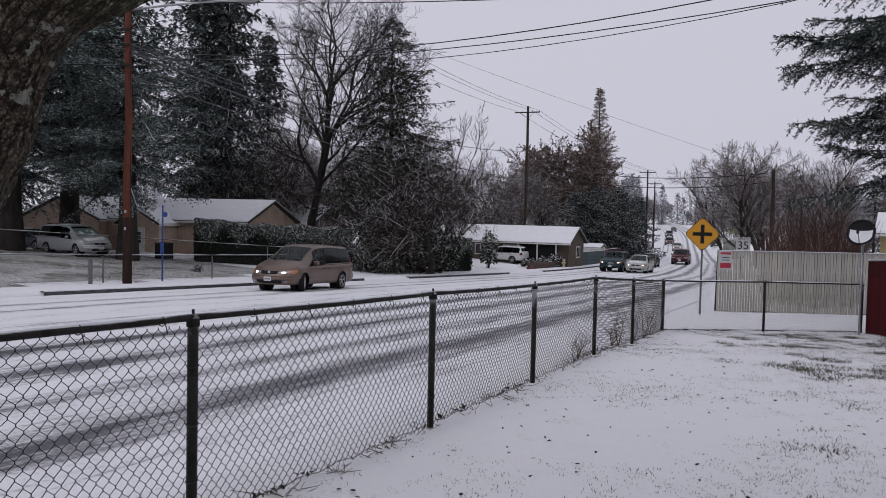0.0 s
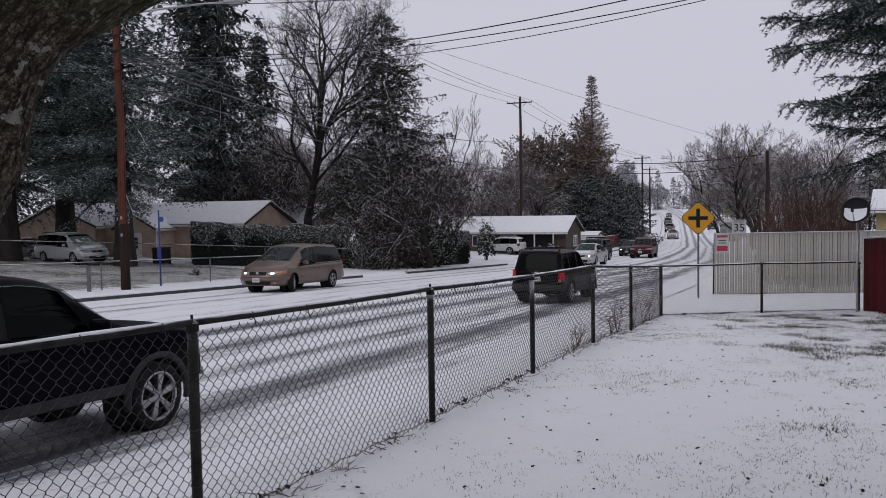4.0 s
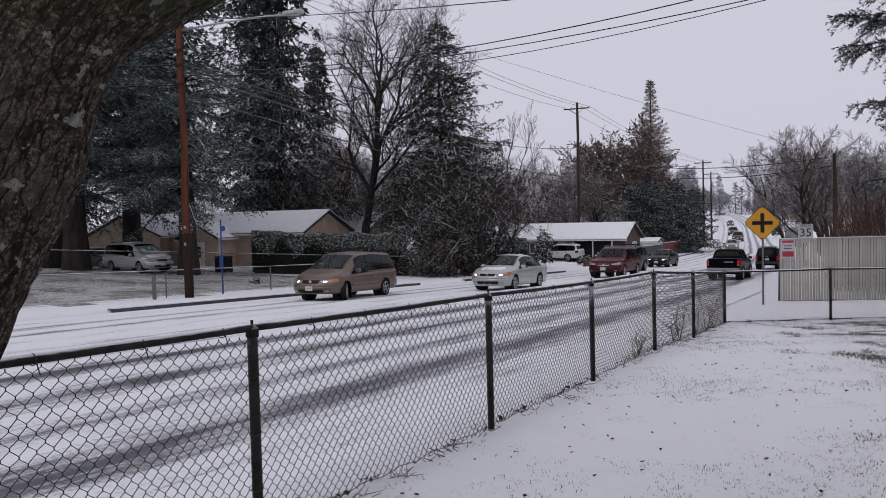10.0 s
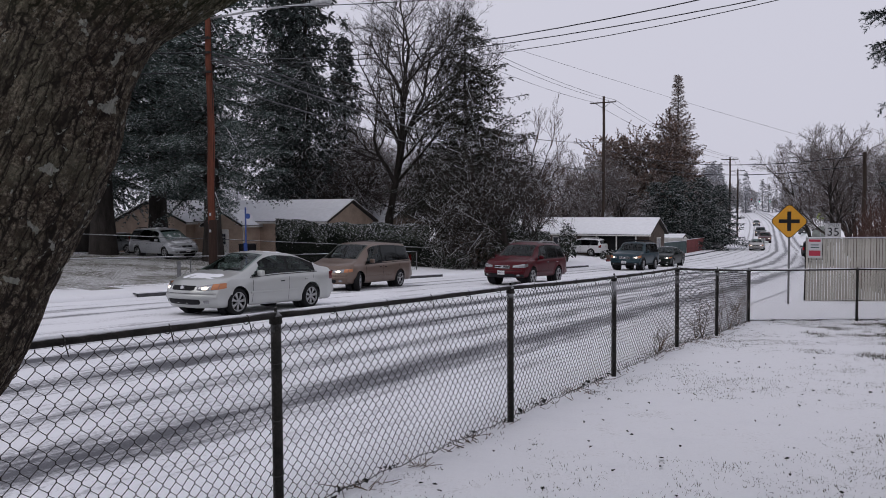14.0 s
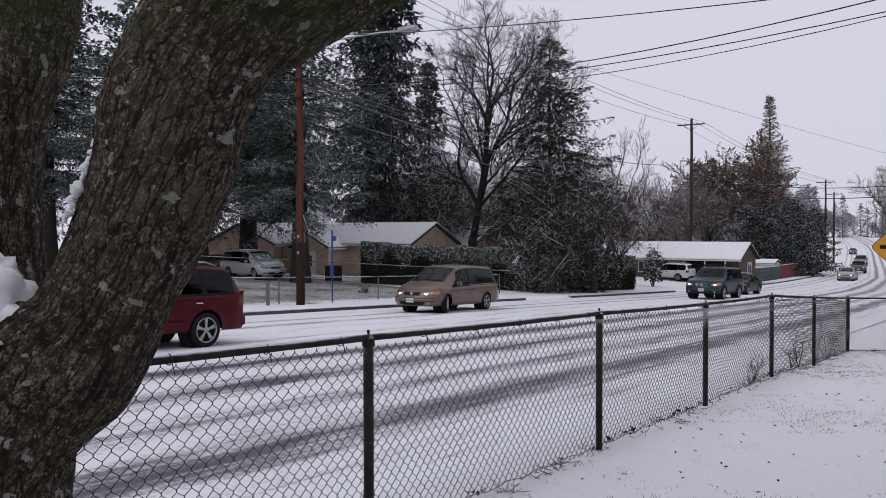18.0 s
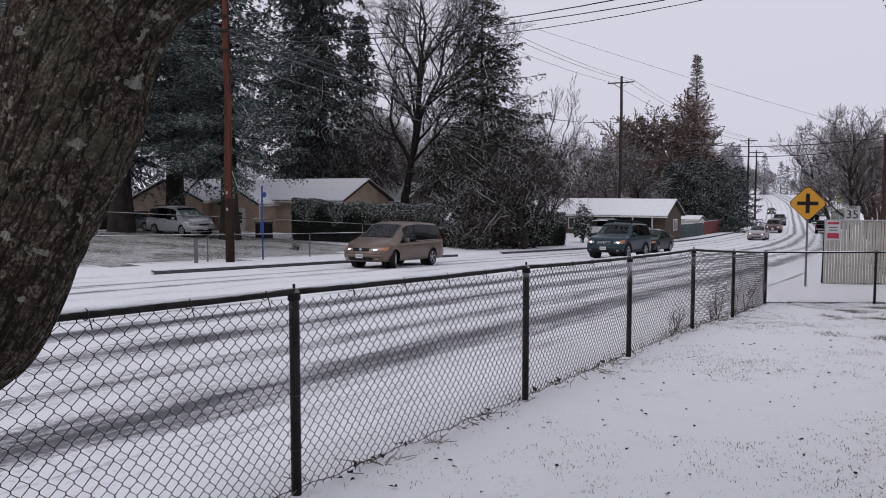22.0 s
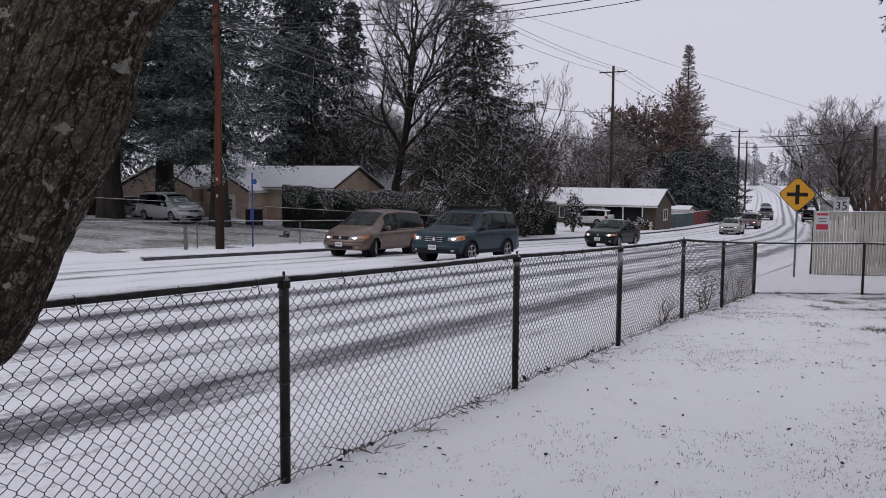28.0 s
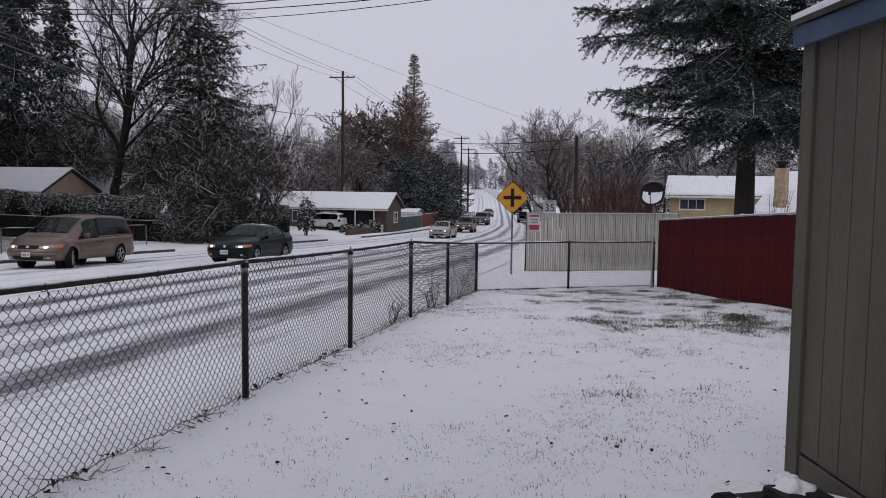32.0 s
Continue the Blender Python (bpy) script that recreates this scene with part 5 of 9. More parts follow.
def bare_tree(seed, height, r0, levels=5, spread=0.6, up=0.25, kids=(5, 6, 6, 5, 4), first=0.3, droop=0.0, wiggle=0.25, shrink=0.52, thin=0.011, forks=1, trunk_len=None):
    """A leafless tree: trunk (v, f) and branches (v, f)."""
    rng = random.Random(seed)
    tv, tf, bv, bf = [], [], [], []

    def grow(p, d, length, r, level):
        segs = 5 if level < 2 else 3
        pts, rad = [p.copy()], [r]
        q, e = p.copy(), d.copy()
        for i in range(segs):
            e = (e + Vector((rng.gauss(0, wiggle), rng.gauss(0, wiggle), rng.gauss(0, wiggle * 0.6) + up * 0.3 - droop * level * 0.12))).normalized()
            q = q + e * (length / segs)
            pts.append(q.copy())
            rad.append(max(thin * 0.6, r * (1 - 0.72 * (i + 1) / segs)))
        v, f = (tv, tf) if level < 2 else (bv, bf)
        stick(v, f, pts, rad, 9 if level == 0 else 6 if level == 1 else 4 if level == 2 else 3)
        if level + 1 >= levels:
            return
        n = kids[level]
        for k in range(n):
            t = first + (1 - first) * (k + rng.random()) / n if level == 0 else 0.22 + 0.78 * (k + rng.random()) / n
            i = min(segs - 1, int(t * segs))
            base = pts[i].lerp(pts[i + 1], t * segs - i)
            axis = (pts[i + 1] - pts[i]).normalized()
            side = axis.orthogonal().normalized()
            side = Matrix.Rotation(rng.uniform(0, 6.283), 3, axis) @ side
            ang = spread * rng.uniform(0.7, 1.3)
            nd = (axis * math.cos(ang) + side * math.sin(ang) + Vector((0, 0, up))).normalized()
            nl = length * shrink * rng.uniform(0.75, 1.25) * (1.15 - 0.45 * t if level == 0 else 1.1 - 0.4 * t)
            grow(base, nd, nl, max(thin, min(rad[i] * 0.7, r * 0.55)), level + 1)

    for k in range(forks):
        a = k * 2.4 + 0.4
        lean = 0.0 if forks == 1 else 0.12
        grow(Vector((0.12 * k, 0, 0)), Vector((math.cos(a) * lean, math.sin(a) * lean, 1)).normalized(), trunk_len or height * 0.62, r0 * (1 - 0.25 * k), 0)
    return (tv, tf), (bv, bf)


def tuft_on(v, f, p, d, size, rng, blades, slim=0.13, splay=0.5):
    """A tuft of needles: narrow blades fanning out round a direction."""
    k = len(v)
    gx, gy, gz = d.x, d.y, d.z
    for _ in range(blades):
        ax, ay, az = gx + rng.gauss(0, splay), gy + rng.gauss(0, splay), gz + rng.gauss(0, splay * 0.84)
        n = size * rng.uniform(0.7, 1.3) / math.sqrt(ax * ax + ay * ay + az * az + 1e-6)
        ax, ay, az = ax * n, ay * n, az * n
        wx, wy, wz = rng.gauss(0, 1), rng.gauss(0, 1), rng.gauss(0, 0.6)
        q = size * slim / math.sqrt(wx * wx + wy * wy + wz * wz + 1e-6)
        mx, my, mz = p.x + ax * 0.45, p.y + ay * 0.45, p.z + az * 0.45
        v += [(p.x, p.y, p.z), (mx + wx * q, my + wy * q, mz + wz * q), (p.x + ax, p.y + ay, p.z + az), (mx - wx * q, my - wy * q, mz - wz * q)]
        f.append((k, k + 1, k + 2, k + 3))
        k += 4


def conifer(seed, height, radius, base=0.1, gap=0.55, per=6, slope=0.15, droop=0.35, tuft=0.22, blades=4, step=0.34, twig=0.3, profile=None, trunk_r=None, ragged=0.3, hang=0.35, mess=0.13, cap=1.0, slim=0.12, pack=0.8, twigs=False, splay=0.5):
    """Trunk (v, f), limbs (v, f) and needles (v, f) of a conifer: limbs bear flat drooping fans of twigs, each twig a row of tufts."""
    rng = random.Random(seed)
    tv, tf, lv, lf, nv, nf = [], [], [], [], [], []
    r0 = trunk_r or height * 0.016
    stick(tv, tf, [Vector((0, 0, height * k / 10 - (0.3 if k == 0 else 0))) for k in range(11)], [r0 * (1.25 if k == 0 else 1) * (1 - 0.93 * k / 10) for k in range(11)], 12)
    z = height * base
    up = Vector((0, 0, 1))
    while z < height * 0.985:
        t = (z - height * base) / (height * (1 - base))
        R = radius * (profile(t) if profile else (1 - t) ** 0.8 * (0.75 + 0.25 * min(1, t * 6)))
        n = max(3, int(per * (0.6 + 0.4 * (1 - t)) + 0.5))
        coarse = 1.0 if t < cap else 2.9
        a0 = rng.uniform(0, 6.28)
        for k in range(n):
            a = a0 + 6.283 * k / n + rng.uniform(-0.4, 0.4)
            L = max(0.2, R * rng.uniform(1 - ragged, 1 + ragged * 0.4))
            out = Vector((math.cos(a), math.sin(a), 0))
            across = Vector((-out.y, out.x, 0))
            sl = slope + rng.gauss(0, mess)
            dr = droop * rng.uniform(0.6, 1.4)
            sway = rng.gauss(0, 0.08)
            zb = z + rng.uniform(-0.5, 0.5) * gap
            pts = []
            for i in range(6):
                u = i / 5
                pts.append(Vector((0, 0, zb)) + out * (L * u) + across * (L * sway * u * u) + up * (L * (sl * u - dr * u * u + 0.45 * dr * u ** 4)))
            stick(lv, lf, pts, [max(0.006, 0.011 * L * (1 - 0.88 * i / 5)) + 0.005 for i in range(6)], 4)
            m = max(2, int(L * 0.9 / (step * coarse)))
            for j in range(m):
                u = 0.1 + 0.9 * (j + rng.random()) / m
                i = min(4, int(u * 5))
                p = pts[i].lerp(pts[i + 1], u * 5 - i)
                ax = (pts[i + 1] - pts[i]).normalized()
                for s in (1, -1):
                    ang = rng.uniform(0.5, 1.15)
                    tl = min(1.7, max(0.25, L * twig * (1.15 - 0.75 * u))) * rng.uniform(0.6, 1.25)
                    d = (ax * math.cos(ang) + across * (s * math.sin(ang)) + up * rng.gauss(0.02, 0.12)).normalized()
                    c = max(2, int(tl / (tuft * pack * coarse)))
                    if twigs:
                        stick(lv, lf, [p, p + d * (tl * 0.5) + up * (-hang * tl * 0.25), p + d * tl + up * (-hang * tl)], [0.007, 0.005, 0.003], 3)
                    for e in range(c):
                        w = (e + 0.6 + rng.uniform(-0.3, 0.3)) / c
                        q = p + d * (tl * w) + up * (-hang * tl * w * w) + across * rng.gauss(0, 0.03)
                        tuft_on(nv, nf, q, d + up * (-hang * 1.2 * w), tuft * coarse ** 0.6 * (1.1 - 0.3 * w), rng, blades, slim * coarse ** 0.5, splay)
            for e in range(3):
                tuft_on(nv, nf, pts[5] + out * (0.1 * e), out + up * (-0.2), tuft, rng, blades, slim, splay)
        z += gap * rng.uniform(0.75, 1.25) * (0.55 + 0.45 * (1 - t))
    return (tv, tf), (lv, lf), (nv, nf)


def leaf_cloud(seed, count, place, size, lean=0.8):
    """Small pointed leaves strewn over a form: place(rng) gives a point and an outward direction."""
    rng = random.Random(seed)
    v, f = [], []
    for _ in range(count):
        p, out = place(rng)
        d = (Vector(out) + Vector((rng.gauss(0, lean), rng.gauss(0, lean), rng.gauss(0, lean)))).normalized()
        w = d.orthogonal().normalized()
        w = Matrix.Rotation(rng.uniform(0, 6.28), 3, d) @ w
        s = size * rng.uniform(0.6, 1.5)
        p = Vector(p)
        k = len(v)
        n = d.cross(w)
        v += [(p - w * s).to_tuple(), (p + n * s * 0.5 + d * s * 0.2).to_tuple(), (p + w * s + d * s * 0.3).to_tuple(), (p - n * s * 0.5 + d * s * 0.2).to_tuple()]
        f.append((k, k + 1, k + 2, k + 3))
    return v, f


def place_tree(name, label, x, y, pieces, mats, turn=0, scale=1.0, sink=0.0, category="tree", group=""):
    t = thing(name, label, category, group, pose(x, y, ground_z(x, y) - sink, 0, 0, turn) @ Matrix.Scale(scale, 4))
    for (pn, (v, f)), m_ in zip(pieces, mats):
        if v:
            raw(pn, v, f, m_, t, smooth=pn == "trunk")
    return t


def again(t, x, y, turn, scale=1.0, label=""):
    c = copy_thing(t, pose(x, y, ground_z(x, y), 0, 0, turn) @ Matrix.Scale(scale / t.scale[0], 4))
    if label:
        c["label"] = label
    return c


def named(names, pieces):
    return list(zip(names, pieces))


CON = ("trunk", "framework", "foliage")


def build_trees():
    # broad blue-green cedars by the driveway
    ced = conifer(11, 26, 7.8, 0.23, 0.95, 9, 0.16, 0.32, 0.2, 7, 0.34, 0.36, profile=lambda t: (1 - t) ** 0.5 * (0.8 + 0.2 * min(1, t * 5)), trunk_r=0.72, hang=0.42, ragged=0.4, mess=0.22, cap=0.42, slim=0.17, pack=0.95, splay=0.8)
    c1 = place_tree("cedar_tree", "large blue-green cedar dusted with snow, limbs hanging low", -25.4, 48.7, named(CON, ced), (M["bark"], M["bark"], M["cedar"]), 20, 1.0)
    again(c1, -18.3, 48.2, 130, 0.78, "blue-green cedar before the tan house, limbs hanging low")
    again(c1, -25.4, 56.5, 250, 0.95, "large blue-green cedar behind the parked minivan")
    for x, y, a, sc in ((-37, 50, 120, 1.0), (-45, 56, 250, 1.05), (-34, 62, 70, 1.05)):
        again(c1, x, y, a, sc)
    # tall dark firs with bare lower trunks
    fir = conifer(21, 31, 4.4, 0.16, 0.85, 8, 0.1, 0.6, 0.34, 6, 0.34, 0.36, profile=lambda t: (1 - t) ** 0.5 * 0.95 + 0.05, ragged=0.55, hang=0.9, trunk_r=0.42, mess=0.25, cap=0.6, pack=0.55)
    f1 = place_tree("fir_tree", "tall dark fir with a bare trunk and ragged boughs", -21.2, 73, named(CON, fir), (M["bark"], M["bark"], M["fir"]), 0)
    for x, y, a, s in ((-18.6, 71.5, 80, 1.0), (-16.9, 79.5, 200, 0.66), (-33, 80, 140, 1.0), (-41, 76, 300, 1.0), (-56, 72, 10, 1.0)):
        again(f1, x, y, a, s)
    # unseen conifers added behind the yard, to darken reflections and light from there
    for x, y, a, s, src in ((-19, -12, 10, 0.8, c1), (-9, -19, 80, 0.75, f1), (3, -24, 150, 0.85, c1), (14, -17, 220, 0.75, f1), (23, -24, 300, 0.85, c1), (-29, -3, 40, 0.75, f1), (-36, -18, 200, 0.9, c1), (-8, -36, 90, 0.95, f1), (13, -38, 10, 0.95, c1), (30, -6, 160, 0.8, c1), (-44, 0, 70, 0.9, f1)):
        again(src, x, y, a, s, "unseen conifer added behind the yard to block sky light")
    # dense dark conifer by the road with ivy and bare shoots
    sp = conifer(31, 17.6, 5.2, 0.04, 0.46, 9, 0.3, 0.5, 0.22, 6, 0.34, 0.3, profile=lambda t: float(np.interp(t, [0, 0.15, 0.4, 0.6, 0.8, 0.92, 1], [0.7, 0.92, 0.86, 0.7, 0.46, 0.27, 0.04])), ragged=0.55, hang=0.7, mess=0.3, slim=0.13, pack=0.75)
    place_tree("spruce_tree", "dense dark spruce with drooping boughs beside the road", -3.9, 58.9, named(CON, sp), (M["bark"], M["bark"], M["spruce"]), 40)
    # big bare maple with several leaders
    mp = bare_tree(44, 19, 0.31, 6, 0.78, 0.12, (11, 7, 6, 5, 3), 0.36, 0.0, 0.17, 0.5, 0.009, forks=2, trunk_len=15.5)
    place_tree("bare_maple_tree", "tall leafless maple with an open crown of fine twigs", -10.0, 61.4, named(("trunk", "crown"), mp), (M["bark"], M["twig_dark"]), 200, 1.0)
    # low wide snowy tree over the verge
    orch = bare_tree(52, 10, 0.36, 6, 1.05, 0.0, (9, 6, 5, 4, 3), 0.3, 0.06, 0.24, 0.82, 0.016, trunk_len=4.9)
    place_tree("bare_fruit_tree", "wide leafless tree with snow along every branch", -0.9, 56.4, named(("trunk", "crown"), orch), (M["bark"], M["twig_snow"]), 60, 1.0)
    o2 = place_tree("bare_fruit_tree", "leafless snowy tree behind the hedge", -6.6, 66.5, named(("trunk", "crown"), orch), (M["bark"], M["twig"]), 200, 1.1)
    again(o2, -13.6, 72, 40, 1.25, "leafless snowy tree beside the tall firs")
    # upright bare shoots beside the spruce
    sh = bare_tree(55, 13, 0.12, 5, 0.5, 0.25, (8, 6, 5, 4), 0.25, 0.0, 0.18, 0.5, 0.009, trunk_len=9.5, forks=2)
    s1 = place_tree("bare_alder_tree", "slender leafless tree with upright shoots", -0.4, 61.5, named(("trunk", "crown"), sh), (M["bark"], M["brush"]), 0, 0.72)
    again(s1, 1.4, 64.5, 100, 0.6)
    again(s1, -2.6, 60.2, 300, 0.95)
    # background bare woods, two patterns copied about, twigs paled in colour for haze
    b1 = bare_tree(61, 13, 0.22, 5, 0.68, 0.16, (9, 7, 6, 5), 0.2, 0.0, 0.2, 0.55, 0.016, trunk_len=9)
    b2 = bare_tree(62, 14, 0.25, 5, 0.8, 0.1, (9, 7, 6, 5), 0.25, 0.05, 0.24, 0.6, 0.016, trunk_len=8.5)
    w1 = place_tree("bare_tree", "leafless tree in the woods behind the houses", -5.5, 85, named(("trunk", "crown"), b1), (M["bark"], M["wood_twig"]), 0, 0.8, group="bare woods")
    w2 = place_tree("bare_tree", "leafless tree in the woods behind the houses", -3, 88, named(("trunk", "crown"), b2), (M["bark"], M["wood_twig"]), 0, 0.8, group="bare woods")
    rng = random.Random(9)
    for x, y in ((-22, 98), (-15, 102), (-9, 96), (-1, 101), (6, 108), (9, 118), (13, 126), (5, 96), (-6, 112), (3, 122), (-28, 104), (-18, 116), (10, 140), (16, 146), (-11, 84), (-6, 90), (7.5, 100), (-13, 92), (8, 95), (-1.5, 81), (10, 101), (7, 104), (12, 108), (-8, 79), (-4, 77), (-14.5, 78), (-12.2, 80), (-10.4, 77), (-16, 84), (-12.8, 86), (-9.4, 82), (-14, 75)):
        again(rng.choice((w1, w2)), x + rng.uniform(-1, 1), y, rng.uniform(0, 360), rng.uniform(0.65, 0.95))
    for x, y in ((8.2, 112), (11, 118), (13.5, 109), (19, 121), (16, 120), (24, 136), (33, 156), (28, 148), (26, 131), (29, 140), (12, 124)):
        again(rng.choice((w1, w2)), x, y, rng.uniform(0, 360), rng.uniform(0.75, 1.05))
    # narrow redwood and the withered tree before it
    rw = conifer(71, 25.3, 4.3, 0.05, 0.42, 9, 0.55, 0.25, 0.26, 5, 0.36, 0.26, pack=0.6, mess=0.3, profile=lambda t: float(np.interp(t, [0, 0.3, 0.5, 0.62, 0.7, 0.8, 0.92, 0.97, 1], [0.7, 0.8, 0.78, 0.6, 0.36, 0.22, 0.12, 0.07, 0.03])), ragged=0.25, hang=0.3)
    place_tree("redwood_tree", "narrow brownish redwood rising to a spire, haze mixed into its colour", 23.4, 128.5, named(CON, rw), (M["bark"], M["bark"], M["redwood"]), 0)
    wb = bare_tree(73, 15, 0.3, 5, 0.75, 0.12, (11, 8, 6, 5), 0.2, 0, 0.2, 0.62, 0.02, trunk_len=10)
    t = place_tree("withered_tree", "broad tree still holding brown withered leaves", 19.6, 121.5, named(("trunk", "crown"), wb), (M["bark"], M["wood_twig"]), 0, 1.26)
    tips = wb[1][0]
    lv = leaf_cloud(74, 26000, lambda r: (tips[r.randrange(len(tips))], (0, 0, 1)), 0.13)
    raw("foliage", *lv, M["brown_leaf"], t)
    again(t, 14.6, 119, 140, 0.8, "smaller tree with brown withered leaves")
    # dark cedars with drooping snowy sprays by the far bend
    dk = conifer(81, 8.8, 3.4, 0.12, 0.4, 8, 0.1, 0.55, 0.34, 5, 0.3, 0.32, profile=lambda t: (1 - t) ** 0.55, ragged=0.5, hang=0.6)
    d1 = place_tree("cedar_tree", "dark low cedar with snow on drooping sprays", 20.1, 110.2, named(CON, dk), (M["bark"], M["bark"], M["fir_near"]), 0, 1.1)
    again(d1, 23.5, 112.5, 140, 1.1)
    again(d1, 17.4, 110.6, 250, 1.0)
    again(d1, 27.1, 117, 60, 1.0)
    # the big fir behind the red fence
    nf = conifer(91, 20, 4.75, 0.2, 0.42, 9, 0.2, 0.45, 0.13, 6, 0.2, 0.32, profile=lambda t: (1 - t) ** 0.6 * (0.85 + 0.15 * min(1, t * 5)), trunk_r=0.3, ragged=0.4, hang=0.45, mess=0.16, cap=0.42, slim=0.12, pack=0.52, twigs=True, splay=0.75)
    place_tree("fir_tree", "large fir with drooping snow-dusted boughs behind the red fence", 13.4, 21.2, named(CON, nf), (M["bark"], M["bark"], M["fir_near"]), 15)
    # bare trees and brown brush beyond the white fence
    for x, y, s in ((22.5, 63, 0.75), (26, 68, 0.8), (27, 59, 0.7), (30, 64, 0.75), (33, 57, 0.7), (29, 76, 0.95), (32.5, 80, 0.9), (38, 70, 0.8), (44, 62, 0.75), (30.5, 90, 0.9), (36, 97, 0.95), (33, 88, 0.8), (40, 106, 0.9), (44, 116, 0.95), (27.5, 72, 0.85), (24.5, 57, 0.6), (22, 50, 0.5), (36, 84, 0.9), (48, 124, 0.9), (46, 108, 0.9)):
        again(rng.choice((w1, w2)), x, y, rng.uniform(0, 360), s * 1.05, "leafless tree beyond the white fence")
    v, f = [], []
    for k in range(9000):
        x, y = rng.uniform(13.5, 32), rng.uniform(32, 62)
        s, n = to_sn(x, y)
        if n > -0.9 or x > 0.5 * y or noise.noise((x * 0.16, y * 0.16, 2)) < -0.22:
            continue
        h = rng.uniform(1.8, 4.6) * (0.75 + 0.5 * noise.noise((x * 0.3, y * 0.3, 7)))
        p = Vector((x, y, ground_z(x, y) - 0.1))
        d = Vector((rng.gauss(0, 0.1), rng.gauss(0, 0.1), 1))
        q = [p, p + d * h * 0.5, p + d * h + Vector((rng.gauss(0, 0.2), rng.gauss(0, 0.2), 0))]
        stick(v, f, q, [0.018, 0.013, 0.005], 3)
        for j in range(6):
            b = q[0].lerp(q[1], rng.uniform(0.3, 1)) if j < 2 else q[1].lerp(q[2], rng.random())
            e = b + Vector((rng.gauss(0, 0.3), rng.gauss(0, 0.3), rng.uniform(0.25, 0.8)))
            stick(v, f, [b, e], [0.009, 0.004], 3)
    o = raw("brush", v, f, M["brush"])
    tagged(o, "thicket of brown leafless brush behind the white fence", "brush", kind="stuff")
    # distant woods along the road's end and the skyline, haze put into their colour
    fc = conifer(101, 17, 3.6, 0.04, 0.9, 7, 0.1, 0.4, 0.6, 3, 0.8, 0.35, ragged=0.4)
    fb = bare_tree(102, 13, 0.25, 5, 0.6, 0.2, (9, 7, 6, 4), 0.2, 0, 0.25, 0.6, 0.04, trunk_len=8)
    ft = place_tree("far_fir_tree", "snowy fir in the distant woods, haze mixed into its colour", 70, 330, named(CON, fc), (M["far_fir"],) * 3, group="distant woods")
    fd = place_tree("far_bare_tree", "snowy leafless tree in the distant woods, haze mixed into its colour", 60, 300, named(("trunk", "crown"), fb), (M["far_twig"], M["far_twig"]), group="distant woods")
    # dark firs behind the yellow house
    fe = place_tree("fir_tree", "dark fir in the row of firs behind the yellow house", 44.0, 85.5, named(CON, fc), (M["bark"], M["bark"], M["fir"]), 30, 0.58, group="firs behind the yellow house")
    for k in range(1, 15):
        again(fe, 44.0 + k * 1.45 + math.sin(k * 2.3), 85.5 - k * 0.85 + 3.0 * math.sin(k * 1.7), k * 67, 0.52 + 0.1 * math.sin(k * 3.1))
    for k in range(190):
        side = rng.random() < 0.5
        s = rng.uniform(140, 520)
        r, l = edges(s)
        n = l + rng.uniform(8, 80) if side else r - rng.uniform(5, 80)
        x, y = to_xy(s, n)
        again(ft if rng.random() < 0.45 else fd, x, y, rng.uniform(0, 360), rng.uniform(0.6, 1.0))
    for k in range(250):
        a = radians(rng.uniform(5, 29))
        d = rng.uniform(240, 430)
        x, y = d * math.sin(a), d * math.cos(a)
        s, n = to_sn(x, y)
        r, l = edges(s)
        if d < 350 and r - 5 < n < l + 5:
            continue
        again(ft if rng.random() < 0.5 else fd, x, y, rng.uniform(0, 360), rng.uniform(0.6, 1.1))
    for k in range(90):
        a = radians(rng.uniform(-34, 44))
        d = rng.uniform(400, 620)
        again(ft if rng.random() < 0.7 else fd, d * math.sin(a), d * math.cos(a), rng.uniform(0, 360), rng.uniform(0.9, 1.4))


